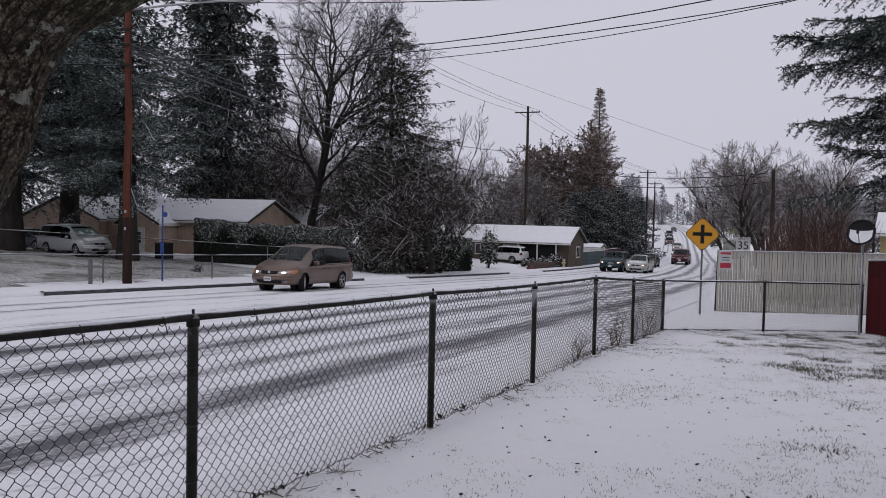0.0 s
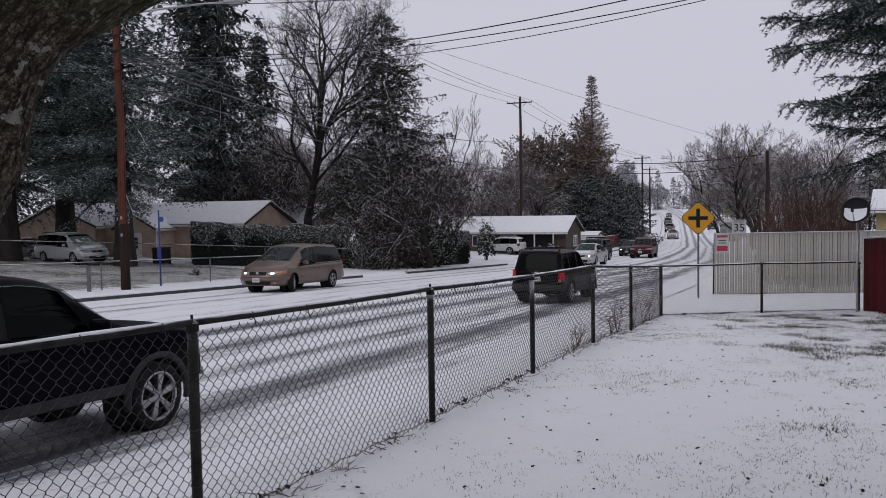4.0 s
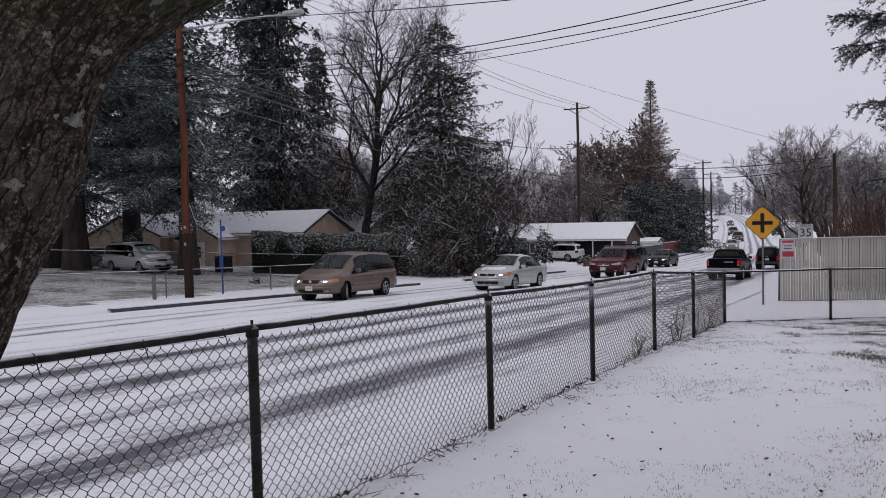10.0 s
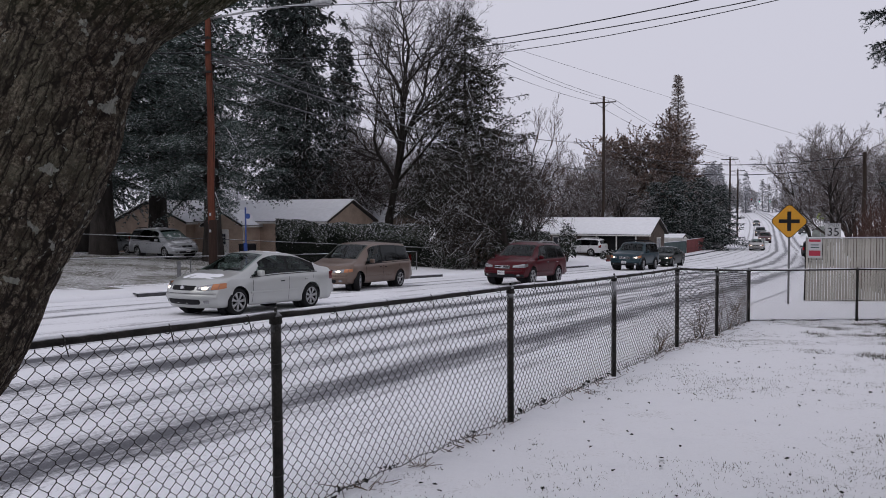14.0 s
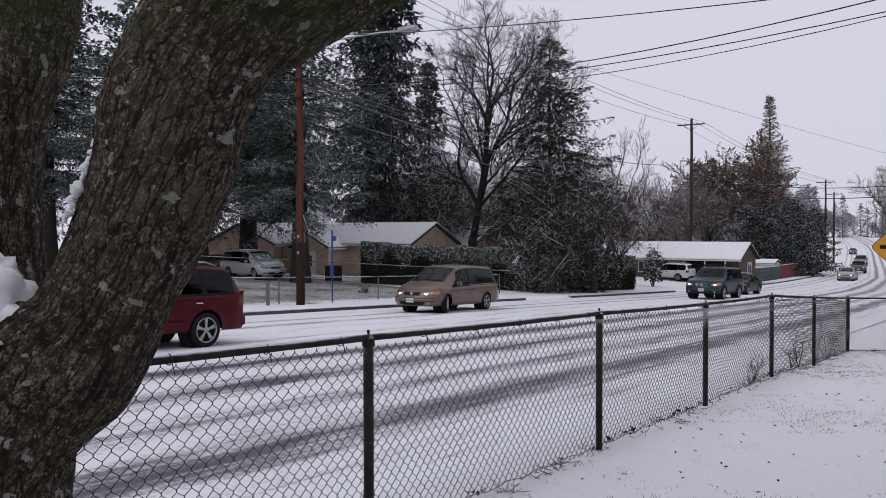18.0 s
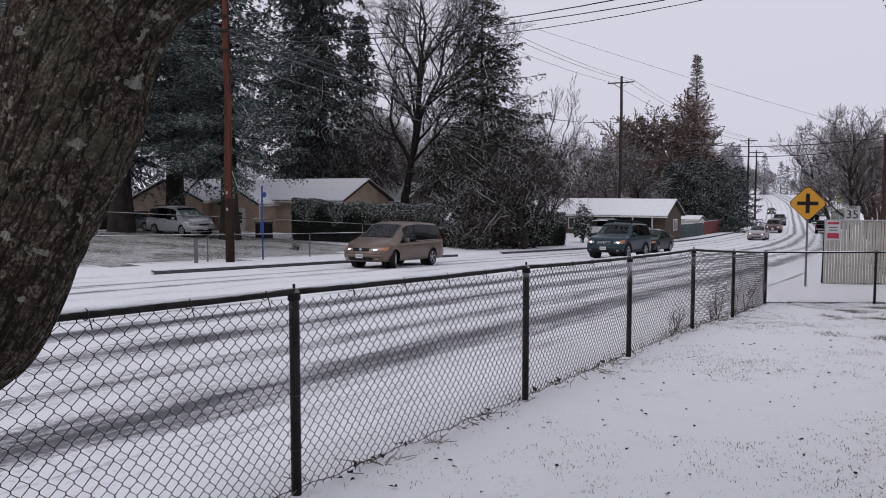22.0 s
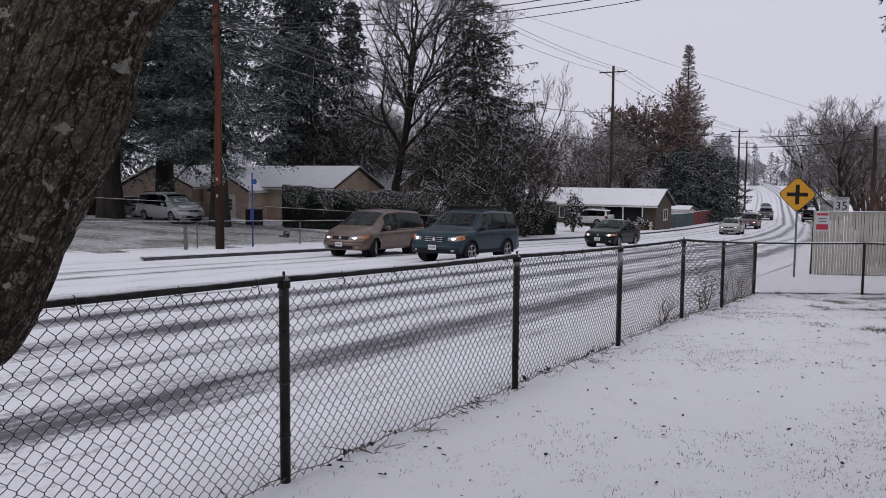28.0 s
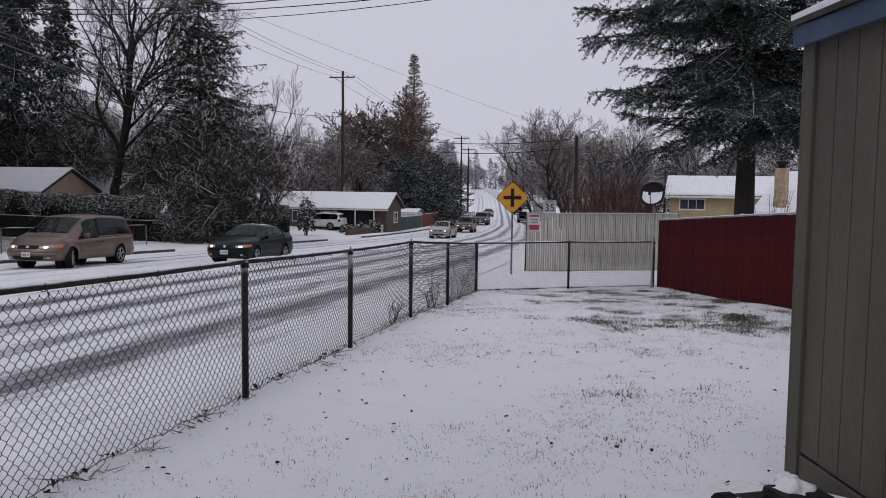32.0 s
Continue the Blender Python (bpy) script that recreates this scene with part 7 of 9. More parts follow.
def build_street():
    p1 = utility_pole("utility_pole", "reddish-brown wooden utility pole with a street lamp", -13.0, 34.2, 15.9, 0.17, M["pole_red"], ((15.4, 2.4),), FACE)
    part("marker_post", Geo().box(-0.55, -1.5, -0.1, -0.43, -1.38, 1.05, 0.02), M["galv_post"], thing("marker_post", "short pale square post by the far fence", "post", m=pose(-13.0, 34.2, ground_z(-13.0, 34.2), 0, 0, FACE)))
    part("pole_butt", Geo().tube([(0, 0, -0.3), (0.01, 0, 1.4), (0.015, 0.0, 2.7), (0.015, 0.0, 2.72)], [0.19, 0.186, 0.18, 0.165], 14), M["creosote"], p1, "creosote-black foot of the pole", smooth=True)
    # lamp arm reaching out over the road
    arm = [(0.1, 0, 11.12), (1.6, 0.35, 11.26), (3.2, 0.75, 11.36), (4.8, 1.1, 11.38)]
    part("lamp_arm", Geo().tube(arm, 0.045, 8), M["steel"], p1, "galvanised lamp arm", smooth=True)
    lh = part("lamp_head", Geo().box(4.6, 0.95, 11.3, 5.5, 1.25, 11.5, 0.07), M["steel"], p1, "grey cobra-head street lamp", smooth=True)
    part("lamp_lens", Geo().box(4.85, 0.98, 11.22, 5.4, 1.22, 11.31, 0.03), M["lampoff"], lh)
    for z in (8.9, 9.7, 10.3):
        part("bracket", Geo().box(-0.2, -0.24, z - 0.04, 0.2, -0.1, z + 0.04), M["galv"], p1)
    p2 = utility_pole("utility_pole", "tall grey-brown utility pole with one crossarm", 8.9, 92.0, 17.0, 0.2, M["pole"], ((16.3, 2.9),), FACE)
    part("conduit", Geo().tube([(0.2, -0.12, -0.1), (0.19, -0.12, 4.5)], 0.06, 8), M["steel"], p2, "grey conduit up the pole")
    p3 = utility_pole("utility_pole", "far utility pole with a crossarm", 33.0, 136.5, 13.6, 0.18, M["pole"], ((13.2, 2.6),), FACE)
    p4 = utility_pole("utility_pole", "far utility pole with a crossarm", 39.6, 158, 12.6, 0.18, M["pole"], ((12.2, 2.6),), FACE)
    p5 = utility_pole("utility_pole", "short plain wooden pole beyond the white fence", 21.9, 55.85, 7.5, 0.17, M["pole"], (), FACE)

    def top(x, y, h, off=0.0):
        return Vector((x, y, ground_z(x, y) + h)) + Vector((FW.x, FW.y, 0)) * off

    A = lambda h, o=0.0: top(-13.0, 34.2, h, o)
    B = lambda h, o=0.0: top(8.9, 92.0, h, o)
    C = lambda h, o=0.0: top(33.0, 136.5, h, o)
    D = lambda h, o=0.0: top(39.6, 158, h, o)
    E_ = lambda h, o=0.0: top(21.9, 55.85, h, o)
    for o in (-1.1, -0.45, 1.1):
        wire(A(15.6, o), B(16.5, o * 1.2), 1.0, 0.014)
        wire(B(16.5, o * 1.2), C(13.4, o * 1.1), 0.9, 0.016)
        wire(C(13.4, o * 1.1), D(12.4, o * 1.1), 0.3, 0.016)
    wire(A(9.78), B(12.1), 1.19, 0.032, "snow-dusted wire between the poles", "snowy_cable")
    wire(A(9.47), B(8.8), 0.78, 0.048, "thick sagging telephone cable dusted with snow", "snowy_cable")
    wire(A(8.49), B(5.9), 0.1, 0.034, "slack telephone cable dusted with snow", "snowy_cable")
    wire(A(9.6), B(8.7), 0.3, 0.02, "thin telephone cable dusted with snow", "snowy_cable")
    wire(A(9.7), A(9.7) + Vector((-22, -12, 0.5)), 0.6, 0.022)
    wire(A(8.9), A(8.9) + Vector((-22, -12, 0.2)), 0.6, 0.022)
    wire(B(11.3), E_(7.3), 1.1, 0.03)
    wire(B(10.4), E_(6.7), 1.2, 0.03)
    wire(A(14.2), E_(7.4), 0.35, 0.007)
    wire(B(7.9), C(7.2), 2.2, 0.03)
    wire(B(7.4), C(6.8), 2.6, 0.03)
    # service wires crossing the road over the yard
    Q = Vector((7.43, 18.55, 0))
    for hA, zq, sag, r in ((9.5, 8.12, 0.71, 0.016), (9.3, 7.77, 0.6, 0.014), (9.4, 7.74, 0.88, 0.011), (11.58, 8.09, 0.26, 0.015)):
        wire(A(hA), (Q.x, Q.y, zq), sag, r, "dark service wire crossing over the road")
        wire((Q.x, Q.y, zq), (11.6, 12.4, zq + 0.3), 0.02, r, "dark service wire crossing over the yard")

    # warning sign for a crossroads
    s = thing("warning_sign", "yellow diamond crossroads warning sign on a steel post", "road sign", m=pose(8.48, 27.4, -0.06, 0, 0, FACE))
    part("post", Geo().box(-0.03, 0.012, -0.5, 0.03, 0.05, 2.75, 0.006), M["galv_post"], s, "galvanised sign post")
    d = 0.545
    ol = []
    for a in (0, 90, 180, 270):
        for e in (-8, 0, 8):
            k = d * (1 if e == 0 else 1.0) - 0.03
            ol.append((k * math.cos(radians(a + e)) * (1.0 if e else 1.02), k * math.sin(radians(a + e)) * (1.0 if e else 1.02)))
    cz = 2.5
    blk = part("border", Geo().prism([(u, v + cz) for u, v in ol], -0.004, 0.004, 1), M["dark"], s, "black border")
    part("face", Geo().prism([(u * 0.955, v * 0.955 + cz) for u, v in ol], -0.008, -0.0045, 1), M["sign_y"], s, "yellow sign face")
    for u0, u1, v0, v1 in ((-0.06, 0.06, -0.31, 0.31), (-0.31, -0.06, -0.06, 0.06), (0.06, 0.31, -0.06, 0.06)):
        part("cross", Geo().box(u0, -0.012, cz + v0, u1, -0.0085, cz + v1), M["dark"], s, "black cross symbol")
    for v in (0.36, -0.36):
        part("bolt", Geo().tube([(0, -0.0085, cz + v), (0, -0.016, cz + v)], 0.012, 8), M["steel"], s)
    # speed limit sign behind the white fence
    x, y = 10.98, 30.62
    s = thing("speed_sign", "white speed limit sign reading 35 behind the white fence", "road sign", m=pose(x, y, 0.12, 0, 0, FACE + 6) @ Matrix.Scale(0.86, 4))
    part("post", Geo().box(-0.03, 0.012, -0.95, 0.03, 0.05, 2.5, 0.006), M["steel"], s)
    part("face", Geo().box(-0.29, -0.004, 1.75, 0.29, 0.008, 2.53, 0.003), M["sign_w"], s, "white sign face")
    for z, b, sz in ((2.455, "SPEED", 0.155), (2.17, "35", 0.48)):
        text(b, sz, pose(0, -0.006, z, 90, 0, 0), M["dark"], s)
    # school sign far along the road
    x, y = 38.4, 111.6
    s = thing("school_sign", "fluorescent yellow-green five-sided school sign", "road sign", m=pose(x, y, ground_z(x, y), 0, 0, FACE))
    part("post", Geo().box(-0.04, 0.012, -0.2, 0.04, 0.06, 4.6), M["steel"], s)
    part("face", Geo().prism([(-0.42, 3.75), (0.42, 3.75), (0.42, 4.25), (0, 4.75), (-0.42, 4.25)], -0.01, 0.008, 1), M["sign_g"], s)
    part("symbol", Geo().box(-0.14, -0.016, 3.9, 0.14, -0.011, 4.3), M["dark"], s)
    # small notice on the white fence
    s = thing("notice_sign", "small white and red notice wired to the white fence", "sign", m=pose(10.05, 29.7, 0.13, 0, 0, FACE + 16) @ Matrix.Scale(0.88, 4))
    part("board", Geo().box(-0.25, -0.004, 1.15, 0.25, 0.004, 1.9), M["sign_w"], s)
    part("red_block", Geo().box(-0.21, -0.008, 1.22, 0.21, -0.0045, 1.43), M["sign_r"], s, "dark red block")
    part("header_bar", Geo().box(-0.21, -0.008, 1.77, 0.21, -0.0045, 1.86), M["sign_r"], s)
    for k in range(2):
        part("text_bar", Geo().box(-0.15, -0.008, 1.53 + k * 0.1, 0.15, -0.0045, 1.565 + k * 0.1), M["teal"], s)
    # bus stop pole
    s = thing("bus_stop_sign", "blue bus stop pole with a blue sign and timetable case", "bus stop", m=pose(-12.4, 36.7, ground_z(-12.4, 36.7), 0, 0, FACE))
    part("pole", Geo().tube([(0, 0, -0.2), (0, 0, 3.3)], 0.036, 10), M["blue"], s, smooth=True)
    part("sign", Geo().tube([(0.14, -0.02, 2.95), (0.14, 0.02, 2.95)], 0.12, 18), M["blue"], s, "blue round sign")
    part("sign_panel", Geo().box(-0.03, -0.022, 2.55, 0.03, 0.022, 3.35), M["blue"], s)
    part("timetable_case", Geo().box(-0.09, -0.06, 1.2, 0.09, 0.0, 1.75, 0.01), M["blue"], s)
    # hydrant
    x, y = 12.0, 83.2
    s = thing("fire_hydrant", "small yellow fire hydrant in the snow", "hydrant", m=pose(x, y, ground_z(x, y), 0, 0, 20))
    part("barrel", Geo().tube([(0, 0, -0.05), (0, 0, 0.05), (0, 0, 0.06), (0, 0, 0.55), (0, 0, 0.6), (0, 0, 0.72), (0, 0, 0.8)], [0.17, 0.17, 0.11, 0.11, 0.15, 0.12, 0.03], 12), M["hydrant"], s, smooth=True)
    part("nozzle", Geo().tube([(-0.22, 0, 0.45), (0.22, 0, 0.45)], 0.06, 10), M["hydrant"], s)
    # traffic signals at the far crossing
    for u, col in ((0, M["red_l"]), (2.6, M["green_l"]), (6.0, M["green_l"])):
        x, y = 77.0 + u, 289.0
        s = thing("traffic_signal", "dark traffic signal hanging over the far crossing", "traffic light", "traffic lights", pose(x, y, 4.6, 0, 0, FACE))
        part("housing", Geo().box(-0.14, -0.12, -0.42, 0.14, 0.12, 0.42, 0.03), M["dark"], s)
        part("signal_lens", Geo().tube([(0, -0.2, 0.28 if col is M["red_l"] else -0.28), (0, -0.15, 0.28 if col is M["red_l"] else -0.28)], 0.1, 12), col, s)
        part("hanger", Geo().tube([(0, 0, 0.6), (0, 0, 0.95)], 0.05, 6), M["dark"], s)
    s = thing("signal_mast", "steel mast carrying the far traffic signals", "mast", m=pose(88, 288.5, ground_z(88, 288.5), 0, 0, 0))
    part("mast", Geo().tube([(0, 0, -0.3), (0, 0, 7)], 0.16, 10), M["steel"], s)
    part("mast_arm", Geo().tube([(0, 0, 6.6), (-12, 0.5, 6.3)], 0.05, 8), M["steel"], s)

    # chain-link along the far lawn, with a gate
    def feet(pts):
        return [(*to_xy(a, b), ground_z(*to_xy(a, b))) for a, b in pts]
    run_of_fence("chain_link_fence", "galvanised chain-link fence along the far lawn", feet([(6.5, 23.6), (14, 23.5), (21.6, 23.4), (28.3, 23.4), (35.5, 23.5), (40.2, 23.6)]), 1.15, 0.09, 0.003, M["galv_post"], False)
    run_of_fence("chain_link_fence", "second chain-link fence between the far lawns", feet([(26.5, 39), (33.5, 33.5), (39, 28.0), (43.6, 24.0)]), 1.3, 0.09, 0.003, M["galv_post"], False)
    g = thing("metal_gate", "small chain-link gate by the hedge", "gate")
    f2 = feet([(43.8, 23.9), (45.6, 23.8)])
    for p in f2:
        part("gate_post", Geo().tube([(p[0], p[1], p[2] - 0.1), (p[0], p[1], p[2] + 1.4)], 0.045, 8), M["steel"], g)
    part("mesh", chain_link(f2[0], f2[1], 1.2, 0.09, 0.003), M["wire"], g)
    part("gate_frame", Geo().tube([Vector(f2[0]) + Vector((0, 0, 1.25)), Vector(f2[1]) + Vector((0, 0, 1.25))], 0.025, 6), M["steel"], g)
    # bin by the house door
    x, y = -17.2, 51.2
    s = thing("rubbish_bin", "dark wheeled rubbish bin beside the tan house", "bin", m=pose(x, y, ground_z(x, y), 0, 0, -20))
    part("body", Geo().box(-0.42, -0.35, 0.05, 0.42, 0.35, 0.95, 0.04), M["dark"], s)
    part("lid", Geo().box(-0.45, -0.38, 0.96, 0.45, 0.38, 1.02, 0.02), M["dark"], s)
    for u in (-0.35, 0.35):
        part("leg", Geo().tube([(u, 0.3, 0.0), (u, 0.34, 0.25)], 0.08, 8), M["black"], s)


build_street()


def parked(src, x, y, yaw, label):
    c = copy_thing(src, pose(x, y, ground_z(x, y) + 0.01, 0, 0, yaw))
    c["label"] = label
    return c


def build_parked():
    v = build_car("minivan", "minivan", "parked silver minivan with snow on windscreen and roof", paint("pale_silver_paint", (0.42, 0.43, 0.45), 0.3, 0.1), pose(-21.8, 49.2, ground_z(-21.8, 49.2) + 0.02, 0, 0, -34), lights=False, snow=0.035, category="van")
    d = build_car("old_sedan", "sedan", "parked dark car beside the silver minivan", paint("dark_grey_paint", (0.05, 0.055, 0.06), 0.3, 0.2), pose(-27.6, 55.5, ground_z(-27.6, 55.5), 0, 0, -20), lights=False, snow=0.03)
    w = build_car("mdx", "suv", "parked white car in the far driveway", paint("white_paint", (0.6, 0.6, 0.6), 0.0, 0.1), pose(6.3, 85.6, ground_z(6.3, 85.6), 0, 0, 150), lights=False, snow=0.02)
    for s, off, src in ((110, 1.0, d), (116.5, 1.1, d), (123, 1.2, w), (130, 1.2, d)):
        n = edges(s)[1] + off
        x, y = to_xy(s, n)
        parked(src, x, y, math.degrees(math.atan2(-FU.y, -FU.x)) + 8, "car parked by the far kerb, dusted with snow")
    for s, n, src in ((164, 15.0, d), (176, 15.4, w)):
        x, y = to_xy(s, n)
        parked(src, x, y, math.degrees(math.atan2(FU.y, FU.x)) + 8, "car parked on the verge far along the road")
    t = thing("storage_tank", "grey-green cylindrical tank beyond the fence", "tank", m=pose(41.3, 118, ground_z(41.3, 118), 0, 0, 60))
    part("shell", Geo().tube([(-2.6, 0, 1.5), (-2.4, 0, 1.5), (2.4, 0, 1.5), (2.6, 0, 1.5)], [1.0, 1.3, 1.3, 1.0], 16), mat("tank_paint", (0.25, 0.27, 0.25), 0.6, 0.2, 2, 30, 0.1, 0.01, snow=0.4, snow_at=0.7), t, smooth=True)
    for u in (-1.8, 1.8):
        part("saddle", Geo().box(u - 0.15, -0.9, -0.1, u + 0.15, 0.9, 0.8), M["kerb"], t)


build_parked()

# ---- the yard and its edges ----
def bark_material():
    m, n, l, b = nodes_of("furrowed_bark")
    uv = n.new("ShaderNodeUVMap")
    tc = n.new("ShaderNodeTexCoord")
    co = tc.outputs["Object"]

    def scaled(a, c):
        mp = n.new("ShaderNodeMapping")
        mp.inputs["Scale"].default_value = (a, c, 1)
        l.new(uv.outputs[0], mp.inputs[0])
        return mp.outputs[0]

    warp = noise_node(n, l, 24, 3, co, 0.6)

    def plates(a, c, amount):
        mv = n.new("ShaderNodeVectorMath")
        mv.operation = "MULTIPLY_ADD"
        l.new(warp.outputs["Color"], mv.inputs[0])
        mv.inputs[1].default_value = (amount, amount, 0)
        l.new(scaled(a, c), mv.inputs[2])
        vo = n.new("ShaderNodeTexVoronoi")
        vo.feature = "DISTANCE_TO_EDGE"
        vo.inputs["Scale"].default_value = 1.0
        l.new(mv.outputs[0], vo.inputs["Vector"])
        return vo.outputs[0]

    ridge = ramp(n, l, plates(30, 8, 1.0), 0.0, 0.17)
    ridge2 = ramp(n, l, plates(66, 24, 1.5), 0.0, 0.15)
    plate_ = math_node(n, l, "MULTIPLY", ridge, math_node(n, l, "MULTIPLY_ADD", ridge2, 0.5, 0.5))

    def cracks(a, c, wide):
        k = noise_node(n, l, 1.0, 3, scaled(a, c), 0.55)
        k.inputs["Distortion"].default_value = 0.7
        return ramp(n, l, math_node(n, l, "ABSOLUTE", math_node(n, l, "SUBTRACT", k.outputs[0], 0.5)), 0.004, wide)

    plate_ = math_node(n, l, "MULTIPLY", plate_, math_node(n, l, "MULTIPLY_ADD", cracks(22, 5, 0.05), 0.75, 0.25))
    plate_ = math_node(n, l, "MULTIPLY", plate_, math_node(n, l, "MULTIPLY_ADD", cracks(50, 14, 0.06), 0.5, 0.5))
    fine = noise_node(n, l, 130, 6, co, 0.75)
    mott = noise_node(n, l, 42, 5, co, 0.7)
    spot = noise_node(n, l, 15, 4, co, 0.6)
    moss = noise_node(n, l, 5, 4, co, 0.6)
    tone = mixc(n, l, ramp(n, l, mott.outputs[0], 0.44, 0.58), (0.11, 0.085, 0.062), (0.44, 0.375, 0.29))
    tone = mixc(n, l, ramp(n, l, fine.outputs[0], 0.42, 0.6), (0.055, 0.04, 0.031), tone)
    tone = mixc(n, l, math_node(n, l, "MULTIPLY", ramp(n, l, moss.outputs[0], 0.5, 0.66), 0.55), tone, (0.18, 0.17, 0.12))
    col = mixc(n, l, ramp(n, l, plate_, 0.02, 0.3), (0.022, 0.017, 0.013), tone)
    col = mixc(n, l, math_node(n, l, "MULTIPLY", ramp(n, l, spot.outputs[0], 0.63, 0.65), 0.85), col, (0.5, 0.5, 0.44))
    flecks = noise_node(n, l, 44, 3, co, 0.6)
    col = mixc(n, l, math_node(n, l, "MULTIPLY", ramp(n, l, flecks.outputs[0], 0.66, 0.69), 0.8), col, (0.46, 0.46, 0.4))
    # moss on the high side of the limb
    sep = n.new("ShaderNodeSeparateXYZ")
    l.new(co, sep.inputs[0])
    high = math_node(n, l, "MULTIPLY", math_node(n, l, "SUBTRACT", sep.outputs[2], 3.36), 3.0, clamp=True)
    g = math_node(n, l, "MULTIPLY", high, ramp(n, l, moss.outputs[0], 0.34, 0.5), clamp=True)
    col = mixc(n, l, g, col, (0.05, 0.072, 0.014))
    l.new(col, b.inputs["Base Color"])
    b.inputs["Roughness"].default_value = 0.95
    b.inputs["Specular IOR Level"].default_value = 0.2
    bp = n.new("ShaderNodeBump")
    bp.inputs["Strength"].default_value, bp.inputs["Distance"].default_value = 1.0, 0.03
    h = math_node(n, l, "MULTIPLY_ADD", mott.outputs[0], 0.4, plate_)
    l.new(math_node(n, l, "MULTIPLY_ADD", fine.outputs[0], 0.5, h), bp.inputs["Height"])
    l.new(bp.outputs[0], b.inputs["Normal"])
    return m


M["near_bark"] = bark_material()


def bark_stem(name, parent, axis, radii, seed, rings=400, sides=180, rough=0.009):
    """A stem with furrowed plates, swept along a smooth axis."""
    pts = [Vector(p) for p in axis]
    cum = [0.0]
    for a, b in zip(pts, pts[1:]):
        cum.append(cum[-1] + (b - a).length)
    total = cum[-1]

    def along(d, table):
        for i in range(len(cum) - 1):
            if d <= cum[i + 1] or i == len(cum) - 2:
                k = (d - cum[i]) / (cum[i + 1] - cum[i])
                k = min(max(k, 0), 1)
                p0, p1, p2, p3 = table[max(i - 1, 0)], table[i], table[i + 1], table[min(i + 2, len(table) - 1)]
                return 0.5 * ((p1 * 2) + (p2 - p0) * k + (p0 * 2 - p1 * 5 + p2 * 4 - p3) * (k * k) + (p1 * 3 - p0 - p2 * 3 + p3) * (k ** 3))

    # the grain follows a calmer line than the stem itself
    calm = [p.copy() for p in pts]
    for _ in range(5):
        calm = [calm[0]] + [(a + b * 2 + c) / 4 for a, b, c in zip(calm, calm[1:], calm[2:])] + [calm[-1]]
    verts, faces, uvs = [], [], []
    side = Vector((1, 0.3, 0))
    grain_side = Vector((0.9, 0.9, 0))
    for i in range(rings):
        d = total * i / (rings - 1)
        c = along(d, pts)
        t = (along(min(d + 0.02, total), pts) - along(max(d - 0.02, 0), pts)).normalized()
        side = (side - t * side.dot(t)).normalized()
        up = t.cross(side)
        r = along(d, [float(q) for q in radii])
        gc = along(d, calm)
        gt = (along(min(d + 0.05, total), calm) - along(max(d - 0.05, 0), calm)).normalized()
        grain_side = (grain_side - gt * grain_side.dot(gt)).normalized()
        grain_up = gt.cross(grain_side)
        for j in range(sides):
            a = 2 * math.pi * j / sides
            o = side * math.cos(a) + up * math.sin(a)
            w = c + o * r - gc
            b = math.atan2(w.dot(grain_up), w.dot(grain_side))
            e = d + w.dot(gt)
            q = Vector((math.cos(b) * r * 30, math.sin(b) * r * 30, e * 7.0 + seed))
            f = noise.noise(q + Vector((0.6 * noise.noise(q * 0.5), 0, 0)))
            plate_ = max(-0.3, 0.55 - abs(f) * 3.2) + 0.25 * noise.noise(q * 3)
            lump = noise.noise((math.cos(a) * 1.3, math.sin(a) * 1.3, d * 2.2 + seed)) * 0.09 * r
            verts.append(c + o * (r + lump - plate_ * rough))
            uvs.append((b * 0.19, e))
    for i in range(rings - 1):
        for j in range(sides):
            faces.append((i * sides + j, i * sides + (j + 1) % sides, (i + 1) * sides + (j + 1) % sides, (i + 1) * sides + j))
    o = mesh_ob(name, verts, faces, M["near_bark"], parent, "", True)
    lay = o.data.uv_layers.new(name="UVMap")
    for p in o.data.polygons:
        low = min(uvs[v][0] for v in p.vertices)
        for li, v in zip(p.loop_indices, p.vertices):
            u, w = uvs[v]
            lay.data[li].uv = (u - 0.38 * math.pi if u - low > 0.5 else u, w)
    return o


def snow_lump(parent, x, y, z, rx, ry, rz, seed):
    bm = bmesh.new()
    bmesh.ops.create_icosphere(bm, subdivisions=3, radius=1)
    for v in bm.verts:
        k = 1 + 0.6 * noise.noise(v.co * 1.5 + Vector((seed, 0, 0))) + 0.35 * noise.noise(v.co * 4 + Vector((seed, 3, 0))) + 0.12 * noise.noise(v.co * 11 + Vector((seed, 5, 0)))
        v.co = Vector((x + v.co.x * rx * k, y + v.co.y * ry * k, z + v.co.z * rz * k))
    me = bpy.data.meshes.new("snow_clump")
    bm.to_mesh(me)
    bm.free()
    me.materials.append(M["fresh"])
    me.polygons.foreach_set("use_smooth", [True] * len(me.polygons))
    o = new("snow_clump", me)
    o.parent = parent
    o["label"] = "clump of snow caught on the bark"
    return o


EYE = Vector((-0.04, -0.035, 2.953))


def from_eye(az, el, d):
    """A point d metres off (level distance) at a bearing to the right of y and an elevation, in degrees."""
    return Vector((EYE.x + d * math.sin(radians(az)), EYE.y + d * math.cos(radians(az)), EYE.z + d * math.tan(radians(el))))


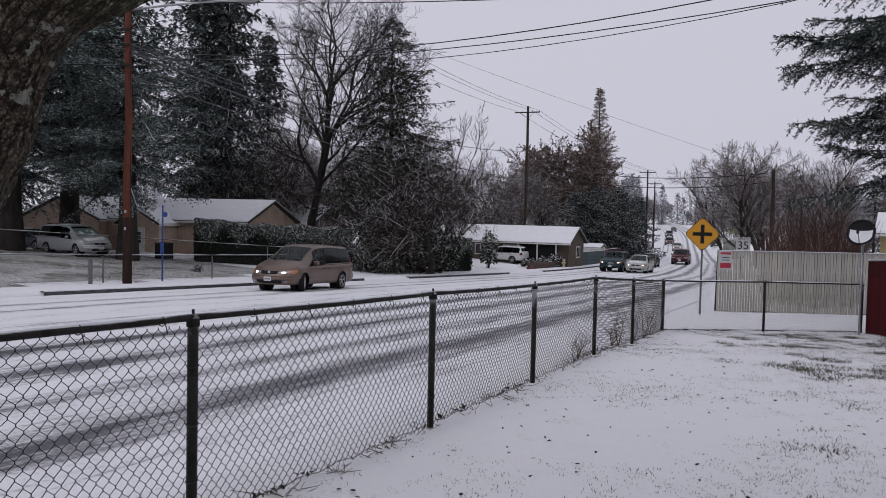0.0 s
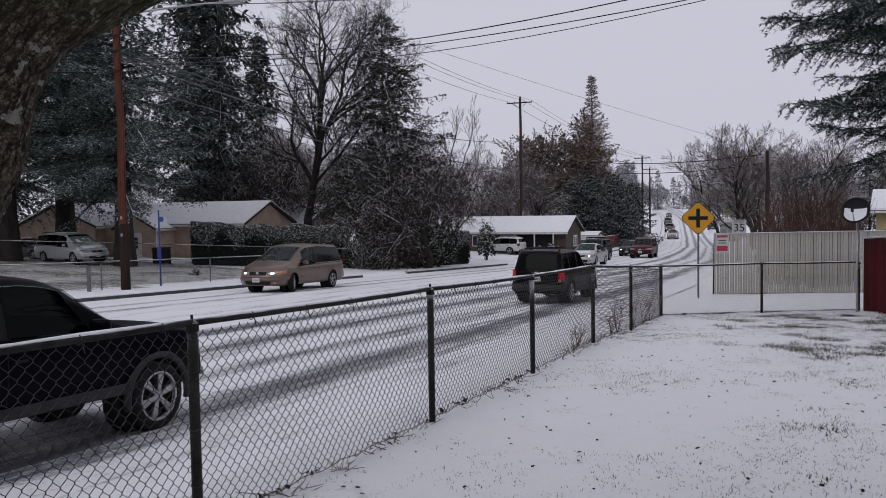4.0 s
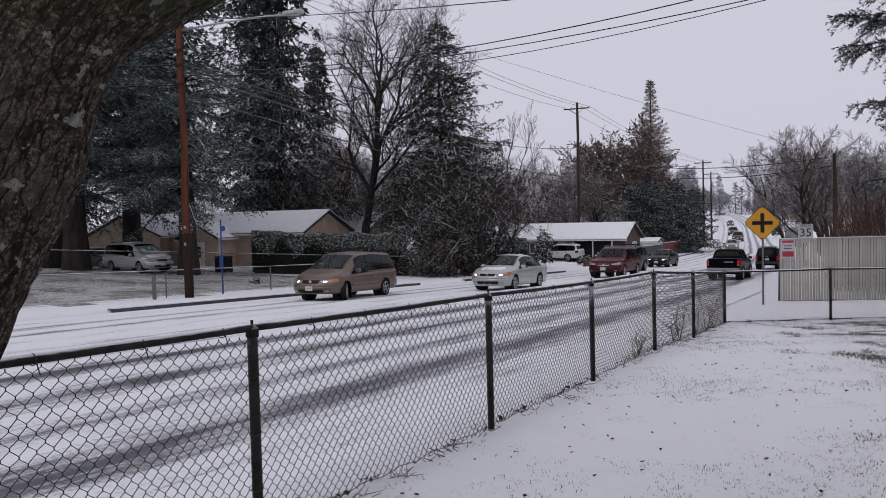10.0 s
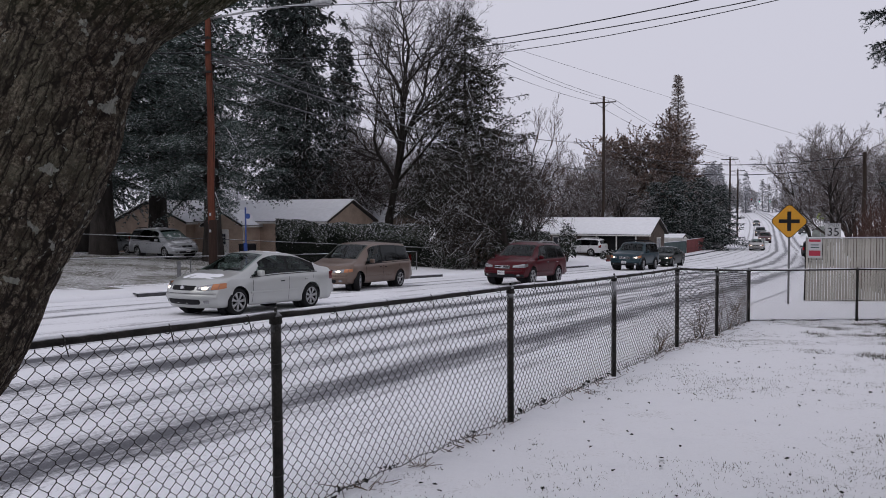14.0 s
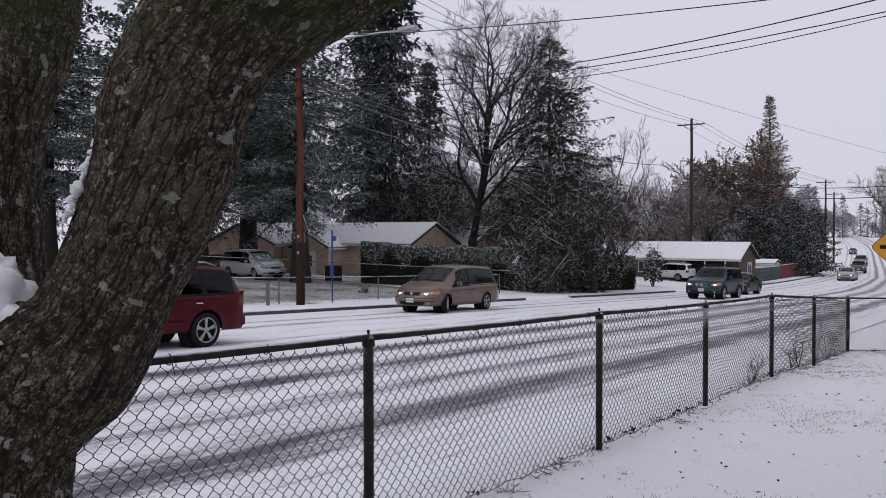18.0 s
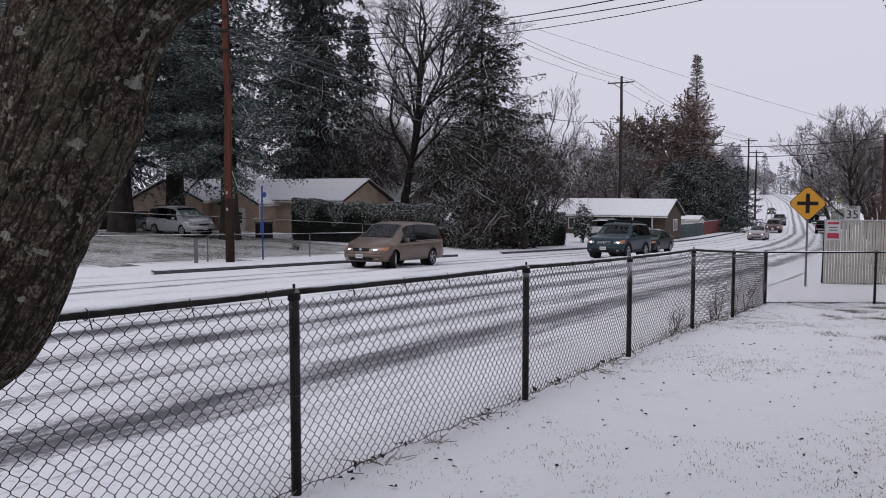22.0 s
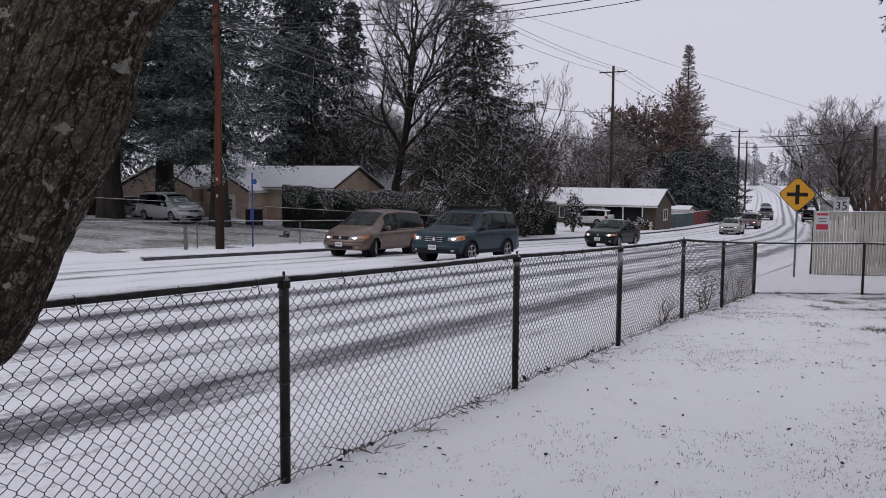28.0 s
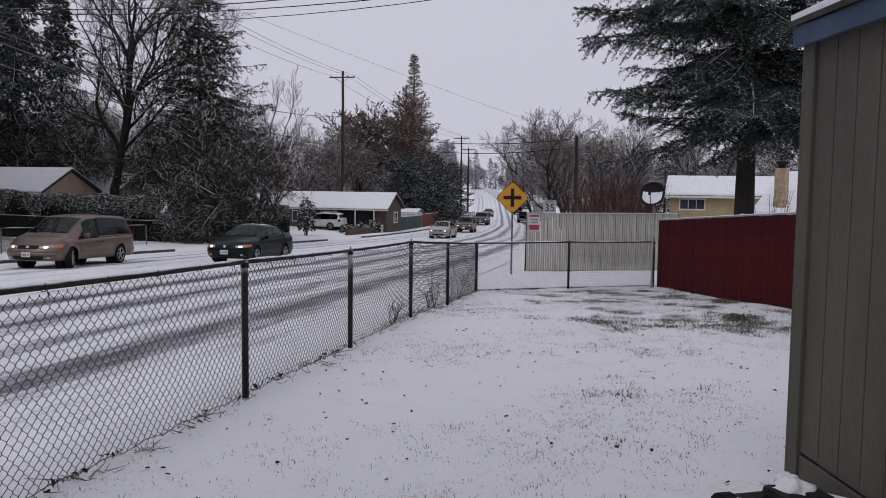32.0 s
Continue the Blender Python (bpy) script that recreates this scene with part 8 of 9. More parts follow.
def build_near_tree():
    t = thing("maple_tree", "leaning maple trunk with furrowed lichened bark and snowy fork", "tree")
    axis = [from_eye(*q) for q in TRUNK_AXIS]
    bark_stem("trunk", t, axis, TRUNK_R, 3.0)
    axis2 = [from_eye(*q) for q in STEM_AXIS]
    bark_stem("second_stem", t, axis2, STEM_R, 11.0, 120, 64, 0.009)
    edge = []
    for k, (az, el, d, rx, ry, rz) in enumerate(SNOW_BITS):
        if rx > 0.04:
            p = from_eye(az, el, d)
            snow_lump(t, p.x, p.y, p.z, rx, ry, rz, k * 7.3)
        else:
            edge.append((el, az, rx))
    # a broken line of snow caught along the upper side of the leaning stem
    edge.sort()
    els = np.linspace(edge[0][0], edge[-1][0], 170)
    pts, rad = [], []
    for k, el in enumerate(els):
        az = float(np.mean([np.interp(el + e, [q[0] for q in edge], [q[1] for q in edge]) for e in (-1, -0.5, 0, 0.5, 1)]))
        pts.append(from_eye(az - 0.3 + 0.25 * noise.noise((el * 2.5, 3, 0)), el, 2.21))
        rad.append(max(0.0006, 0.009 + 0.016 * noise.noise((el * 0.9, 0, 7)) + 0.01 * noise.noise((el * 4, 0, 1))))
    o = part("snow_line", Geo().tube(pts, rad, 8), M["fresh"], t, "broken line of snow along the bark", smooth=True)


def build_shed():
    s = thing("garden_shed", "taupe board-sided shed with a blue fascia and snowy roof", "shed", m=pose(2.98, 4.06, 1.15, 0, 0, -10))
    # local y runs back towards the house, local x into the shed; the wall seen is x = 0
    L = 6.0
    part("wall", Geo().box(0.02, -L, -0.3, 3.4, 0.0, 2.6), M["shed"], s)
    n = int(L / 0.203)
    for k in range(n):
        y1 = -0.09 - k * 0.203
        part("siding_board", Geo().box(-0.008, y1 - 0.196, 0.33, 0.02, y1, 2.6, 0.003), M["shed"], s)
    part("skirt_board", Geo().box(-0.012, -L, 0.02, 0.02, -0.09, 0.31, 0.004), M["shed"], s)
    part("corner_board", Geo().box(-0.03, -0.09, -0.02, 0.06, 0.02, 2.6, 0.006), M["shed"], s)
    part("corner_board", Geo().box(-0.03, 0.02, -0.02, 0.1, 0.045, 2.6, 0.006), M["shed"], s)
    part("soffit", Geo().box(-0.066, -L, 2.56, 0.0, 0.02, 2.6), M["shed"], s)
    part("fascia", Geo().box(-0.09, -L, 2.545, -0.066, 0.03, 2.655, 0.004), M["bluefascia"], s, "blue fascia board")
    part("fascia_end", Geo().prism([(-0.085, 2.545), (3.4, 3.6), (3.4, 3.73), (-0.085, 2.655)], 0.032, 0.055, 1), M["bluefascia"], s, "blue barge board")
    part("roof", Geo().prism([(-0.11, 2.658), (3.4, 3.735), (3.4, 3.77), (-0.11, 2.69)], -L, 0.07, 1), M["roof"], s)
    g = Geo()
    for i in range(13):
        for j in range(41):
            u, v = i / 12, j / 40
            edge = min(1, 6 * u + 0.25, 6 * (1 - u) + 0.3, 14 * (1 - v) + 0.3)
            g.v.append((-0.1 + 3.5 * u, -L + (L + 0.06) * v, 2.695 + 1.06 * u + 0.14 * edge * (0.85 + 0.4 * noise.noise((u * 9, v * 14, 0)))))
    k = len(g.v)
    g.v += [(x, y, 2.693 + 1.06 * (x + 0.1) / 3.5) for x, y, z in g.v[:k]]
    for i in range(12):
        for j in range(40):
            a = i * 41 + j
            g.f.append((a, a + 1, a + 42, a + 41))
    for j in range(40):
        g.f.append((j, j + k, j + 1 + k, j + 1))
    for i in range(12):
        a = i * 41 + 40
        g.f.append((a, a + k, a + 41 + k, a + 41))
    part("snow_on_roof", g, M["fresh"], s, "thick snow on the roof")


def build_dish():
    x, y = 10.0, 20.0
    d = thing("satellite_dish", "dark satellite dish holding snow, on a steel mast", "satellite dish", m=pose(x, y, ground_z(x, y)))
    part("mast", Geo().tube([(0.05, 0.02, -0.2), (0.05, 0.02, 2.3)], 0.03, 8), M["steel"], d, smooth=True)
    g = Geo()
    n, m = 24, 6
    for i in range(m + 1):
        r = 0.3 * i / m
        for j in range(n):
            a = 2 * math.pi * j / n
            g.v.append((r * math.cos(a), -0.09 + 0.09 * (r / 0.3) ** 2 * -1 + 0.09, r * 1.06 * math.sin(a)))
    for i in range(m):
        for j in range(n):
            g.f.append((i * n + j, i * n + (j + 1) % n, (i + 1) * n + (j + 1) % n, (i + 1) * n + j))
    T = pose(0, 0, 2.43, -28, 0, -38)
    part("reflector", Geo().add(g.v, g.f).moved(T), M["dark"], d, "dark grey dish", smooth=True)
    rim = [(0.3 * math.cos(a), -0.09 + 0.09, 0.318 * math.sin(a)) for a in np.linspace(0, 2 * math.pi, 33)]
    rim = [(p[0], -0.09, p[2]) for p in rim]
    part("rim", Geo().tube(rim, 0.026, 6, cap=False).moved(T), M["dark"], d)
    sn = Geo()
    for i in range(9):
        for j in range(13):
            u, v = -0.25 + 0.5 * j / 12, -0.29 + 0.36 * i / 8
            r2 = (u * u + v * v * 0.89) / 0.09
            if True:
                k = 1.0 if r2 < 0.9 else math.sqrt(0.9 / r2)
                sn.v.append((u * k, -0.09 * min(r2, 0.9) - 0.012 - 0.02 * (1 - min(r2, 0.9)) * (1 - i / 8) - 0.01 * noise.noise((u * 9, v * 9, 0)), v * k))
    for i in range(8):
        for j in range(12):
            a = i * 13 + j
            sn.f.append((a, a + 1, a + 14, a + 13))
    part("snow_in_dish", sn.moved(T), M["fresh"], d, "snow lying in the dish", smooth=True)
    part("feed_arm", Geo().tube([Vector(T @ Vector((0, -0.05, -0.3))), Vector(T @ Vector((0, -0.38, -0.16)))], 0.012, 6), M["steel"], d)
    part("receiver", Geo().box(-0.03, -0.43, -0.19, 0.03, -0.36, -0.12, 0.01).moved(T), M["dark"], d)
    part("bracket", Geo().box(-0.05, 0.0, -0.1, 0.05, 0.1, 0.1).moved(T), M["steel"], d)


def build_mower():
    x, y = 2.75, 3.47
    z = ground_z(x, y)
    m_ = thing("push_mower", "snow-covered push mower lying beside the shed", "mower", m=pose(x, y, z, 0, 0, -88))
    for u, v in ((-0.28, 0.0), (0.12, 0.12), (-0.2, -0.42), (0.22, -0.34)):
        w = part("wheel", Geo().tube([(u, v - 0.03, 0.12), (u, v + 0.03, 0.12)], 0.115, 18), M["black"], m_)
        part("hub", Geo().tube([(u, v - 0.036, 0.12), (u, v + 0.036, 0.12)], 0.05, 12), M["steel"], w)
    part("deck", Geo().box(-0.3, -0.4, 0.08, 0.24, 0.08, 0.2, 0.04), M["dark"], m_)
    part("engine", Geo().box(-0.14, -0.28, 0.2, 0.12, -0.02, 0.3, 0.04), M["dark"], m_)
    for v in (-0.38, 0.06):
        pts = [(-0.25, v, 0.17), (0.3, v - 0.05, 0.3), (1.0, v - 0.1, 0.52)]
        part("handle_bar", Geo().tube(pts, 0.014, 8), M["galv"], m_)
        part("snow_on_bar", Geo().tube([(p[0], p[1], p[2] + 0.016) for p in pts], 0.02, 8), M["fresh"], m_, "snow along the bar", smooth=True)
    for k, (u, v, h, r) in enumerate(((-0.05, -0.16, 0.29, 0.1), (-0.28, 0.0, 0.225, 0.07), (0.12, -0.05, 0.22, 0.08))):
        snow_lump(m_, u, v, h, r, r * 0.9, 0.045, 40 + k * 3.1)


def build_grass():
    rng = random.Random(12)
    v, f = [], []

    def tuft(x, y, n, h, w):
        z = ground_z(x, y)
        for _ in range(n):
            a = rng.uniform(0, 6.283)
            px, py = x + rng.gauss(0, w), y + rng.gauss(0, w)
            lx, ly = math.cos(a) * h * rng.uniform(0.2, 1.1), math.sin(a) * h * rng.uniform(0.2, 1.1)
            t = rng.uniform(0.0015, 0.004) * (1.0 if n < 20 else 1.5)
            k = len(v)
            hh = h * rng.uniform(0.4, 1.2)
            v.extend([(px - t * math.sin(a), py + t * math.cos(a), z), (px + t * math.sin(a), py - t * math.cos(a), z), (px + lx, py + ly, z + hh)])
            f.append((k, k + 1, k + 2))

    for _ in range(26000):
        x, y = rng.uniform(-2.0, 11), rng.uniform(1.8, 21)
        if to_sn(x, y)[1] > -0.12:
            continue
        patch = noise.noise((x * 0.45, y * 0.45, 3)) + 0.5 * noise.noise((x * 1.7, y * 1.7, 8))
        far = max(0, (x - 4) / 5) * max(0, (y - 9) / 7)
        if patch + 0.55 * far < 0.2 - 0.5 * rng.random() ** 3:
            continue
        tuft(x, y, rng.randrange(3, 9), rng.uniform(0.01, 0.026), 0.04)
    for x, y, n in ((8.1, 18.3, 500), (7.0, 15.7, 420), (5.5, 11.7, 420), (6.5, 11.2, 900), (7.3, 11.6, 600), (8.0, 12.3, 500), (5.1, 12.4, 200), (9.3, 15.0, 500), (8.9, 17.0, 350), (6.0, 13.6, 160), (7.9, 14.0, 300), (3.63, 7.1, 22), (3.2, 6.1, 22), (4.6, 6.7, 15), (2.3, 5.4, 15), (4.2, 8.6, 22), (2.9, 8.4, 15), (9.4, 18.6, 300), (6.3, 17.5, 120), (5.2, 16.0, 70)):
        clumps = [(x + rng.gauss(0, 0.36), y + rng.gauss(0, 0.5)) for _ in range(max(2, n // 45))]
        for _ in range(n // 7):
            cx, cy = rng.choice(clumps)
            tuft(cx + rng.gauss(0, 0.11), cy + rng.gauss(0, 0.14), 26, rng.uniform(0.02, 0.055), 0.07)
    for _ in range(26000):
        s, n = rng.uniform(4, 36), rng.uniform(24, 41)
        x, y = to_xy(s, n)
        if noise.noise((x * 0.2, y * 0.2, 5)) < -0.25:
            continue
        tuft(x, y, 3, rng.uniform(0.04, 0.1), 0.12)
    o = raw("grass_blades", v, f, M["grass"])
    tagged(o, "blades of pale winter grass poking through thin snow", "grass", kind="stuff")
    # fallen leaves and clods
    v, f = [], []
    for _ in range(800):
        x, y = rng.uniform(-1.5, 10.5), rng.uniform(2.0, 20)
        n = to_sn(x, y)[1]
        if n > -0.1:
            continue
        s = rng.uniform(0.008, 0.024)
        a = rng.uniform(0, 6.28)
        z = ground_z(x, y) + 0.012
        k = len(v)
        for j in range(5):
            b = a + j * 1.2566
            r = s * rng.uniform(0.6, 1.2)
            v.append((x + r * math.cos(b), y + r * math.sin(b), z + rng.uniform(0, 0.02)))
        f.append(tuple(range(k, k + 5)))
    for a, b, count in ((SIDE_POSTS[0], SIDE_POSTS[-1], 420), ((9.9, 29.7), (15.4, 28.95), 260), ((10.3, 20.3), (8.6, 9.0), 200), (YARD_POSTS[2], YARD_POSTS[-1], 170)):
        for _ in range(count):
            k = rng.random()
            x, y = a[0] + (b[0] - a[0]) * k + rng.gauss(0, 0.05), a[1] + (b[1] - a[1]) * k + rng.gauss(0, 0.05)
            if noise.noise((x * 1.3, y * 1.3, 4)) < rng.uniform(-0.3, 0.35):
                continue
            z, s0, m0 = ground_z(x, y) + 0.01, rng.uniform(0.012, 0.035), len(v)
            for j in range(5):
                w, r = rng.uniform(0, 1) + j * 1.2566, s0 * rng.uniform(0.5, 1.2)
                v.append((x + r * math.cos(w), y + r * math.sin(w), z + rng.uniform(0, 0.045)))
            f.append(tuple(range(m0, m0 + 5)))
    o = raw("leaf_litter", v, f, M["core"])
    tagged(o, "scattered dark fallen leaves on the snow", "leaves", kind="stuff")
    # weeds and litter along the fence foot
    rng.seed(31)
    v, f = [], []
    for a, b in zip(YARD_POSTS[1:], YARD_POSTS[2:]):
        A, B = Vector(a), Vector(b)
        for _ in range(30):
            p = A.lerp(B, rng.random())
            p += Vector((FW.x, FW.y, 0)) * rng.gauss(0.0, 0.06)
            p.z = ground_z(p.x, p.y)
            for _ in range(rng.randrange(1, 5)):
                stick(v, f, [p + Vector((rng.gauss(0, 0.03), rng.gauss(0, 0.03), -0.01)), p + Vector((rng.gauss(0, 0.07), rng.gauss(0, 0.07), rng.uniform(0.015, 0.06)))], [0.005, 0.002], 3)
    def weed(x, y, h, n):
        p0 = Vector((x, y, ground_z(x, y) - 0.02))
        for _ in range(n):
            d = Vector((rng.gauss(0, 0.28), rng.gauss(0, 0.28), 1)).normalized()
            L = h * rng.uniform(0.5, 1.1)
            q = [p0, p0 + d * L * 0.5, p0 + d * L + Vector((rng.gauss(0, 0.08), rng.gauss(0, 0.08), 0))]
            stick(v, f, q, [0.006, 0.004, 0.002], 3)
            for _ in range(6):
                b = q[1].lerp(q[2], rng.random())
                e = b + Vector((rng.gauss(0, 0.1), rng.gauss(0, 0.1), rng.uniform(0.03, 0.16))) * min(1.0, h * 1.6)
                stick(v, f, [b, e], [0.0035, 0.0015], 3)
                stick(v, f, [e, e + Vector((0.012, 0, 0.012))], [0.006, 0.004], 3)
    for x, y, h, n in ((3.25, 15.3, 0.75, 9), (3.05, 14.9, 0.55, 8), (4.2, 17.3, 1.0, 8), (3.85, 16.6, 0.9, 7), (4.6, 18.3, 0.8, 6), (2.05, 12.5, 0.45, 6), (1.95, 12.2, 0.35, 6)):
        weed(x, y, h, n)
    o = raw("weeds", v, f, M["weed"])
    tagged(o, "dead weeds and litter along the foot of the fence", "weeds", kind="stuff")


TRUNK_AXIS = [(-44.37, -34.02, 2.3), (-42.92, -25.09, 2.3), (-41.94, -19.31, 2.28), (-41.23, -16.0, 2.27), (-39.47, -10.83, 2.26), (-35.4, -7.7, 2.25), (-33.76, -5.77, 2.25), (-32.31, -2.7, 2.25), (-30.54, 1.53, 2.25), (-29.55, 4.59, 2.25), (-28.71, 8.46, 2.25), (-26.5, 12.73, 2.25), (-22.45, 15.85, 2.27), (-17.29, 18.45, 2.3), (-10.86, 20.89, 2.38), (-1.61, 23.63, 2.5)]
TRUNK_R = [0.28, 0.27, 0.255, 0.24, 0.222, 0.195, 0.165, 0.158, 0.169, 0.177, 0.181, 0.186, 0.19, 0.175, 0.16, 0.14]
STEM_AXIS = [(-42.57, -16.65, 2.35), (-41.86, -10.26, 2.42), (-40.58, -5.65, 2.5), (-40.26, -1.2, 2.55), (-40.06, 3.26, 2.58), (-39.44, 7.36, 2.6), (-38.14, 11.47, 2.62), (-37.29, 15.15, 2.65), (-36.09, 20.01, 2.7)]
STEM_R = [0.2, 0.19, 0.17, 0.16, 0.155, 0.15, 0.15, 0.145, 0.14]
SNOW_BITS = [(-39.79, -4.31, 2.25, 0.13, 0.1, 0.1), (-40.83, -2.9, 2.3, 0.1, 0.09, 0.05), (-39.04, -5.56, 2.17, 0.05, 0.06, 0.045), (-39.61, -2.59, 2.3, 0.06, 0.06, 0.05), (-40.14, -6.7, 2.12, 0.07, 0.06, 0.03), (-35.56, -0.01, 2.13, 0.018, 0.0174, 0.0225), (-34.94, 1.78, 2.13, 0.014, 0.0162, 0.0175), (-34.35, 3.04, 2.13, 0.016, 0.0168, 0.02), (-33.76, 4.66, 2.13, 0.013, 0.0159, 0.01625), (-33.06, 6.47, 2.13, 0.015, 0.0165, 0.01875), (-32.41, 9.15, 2.13, 0.02, 0.018000000000000002, 0.025), (-32.06, 10.22, 2.13, 0.022, 0.0186, 0.027499999999999997), (-31.42, 11.66, 2.13, 0.02, 0.018000000000000002, 0.025), (-30.92, 12.73, 2.13, 0.025, 0.0195, 0.03125), (-30.36, 13.63, 2.13, 0.03, 0.020999999999999998, 0.0375), (-30.65, 12.23, 2.13, 0.02, 0.018000000000000002, 0.025), (-30.72, 9.95, 2.13, 0.012, 0.0156, 0.015), (-30.28, 13.8, 2.13, 0.02, 0.018000000000000002, 0.025), (-29.26, 11.79, 2.13, 0.01, 0.015, 0.0125), (-31.39, 8.85, 2.13, 0.012, 0.0156, 0.015), (-35.22, 0.7, 2.13, 0.012, 0.0156, 0.015), (-33.41, 5.74, 2.13, 0.01, 0.015, 0.0125)]
build_near_tree()
build_shed()
build_dish()
build_mower()
build_grass()


# ---- what moves ----
def on_road(s, n, turn=0.0, back=0.0, away=False):
    """The pose of a vehicle whose front (or rear) end is at s, n; it faces along the road."""
    r0, l0 = edges(s - 3)
    r1, l1 = edges(s + 3)
    k = ((n - r0) / (l0 - r0) + (n - r1) / (l1 - r1)) / 2
    lean = ((r1 + (l1 - r1) * k) - (r0 + (l0 - r0) * k)) / 6
    d = FU + FW * lean
    d = d.normalized() if away else -d.normalized()
    x, y = to_xy(s, n)
    c = Vector((x, y)) + (d * back if away else -d * back)
    yaw = math.atan2(d.y, d.x)
    zf, zr = road_z((c + d * 1.4).y), road_z((c - d * 1.4).y)
    return pose(c.x, c.y, (zf + zr) / 2 + 0.008, 0, -math.degrees(math.atan2(zf - zr, 2.8)), math.degrees(yaw) + turn)


def drive(car, rows, length, away=False, turn=0.0):
    walk(car, [(t, on_road(s, n, turn, length / 2, away)) for t, s, n in rows])


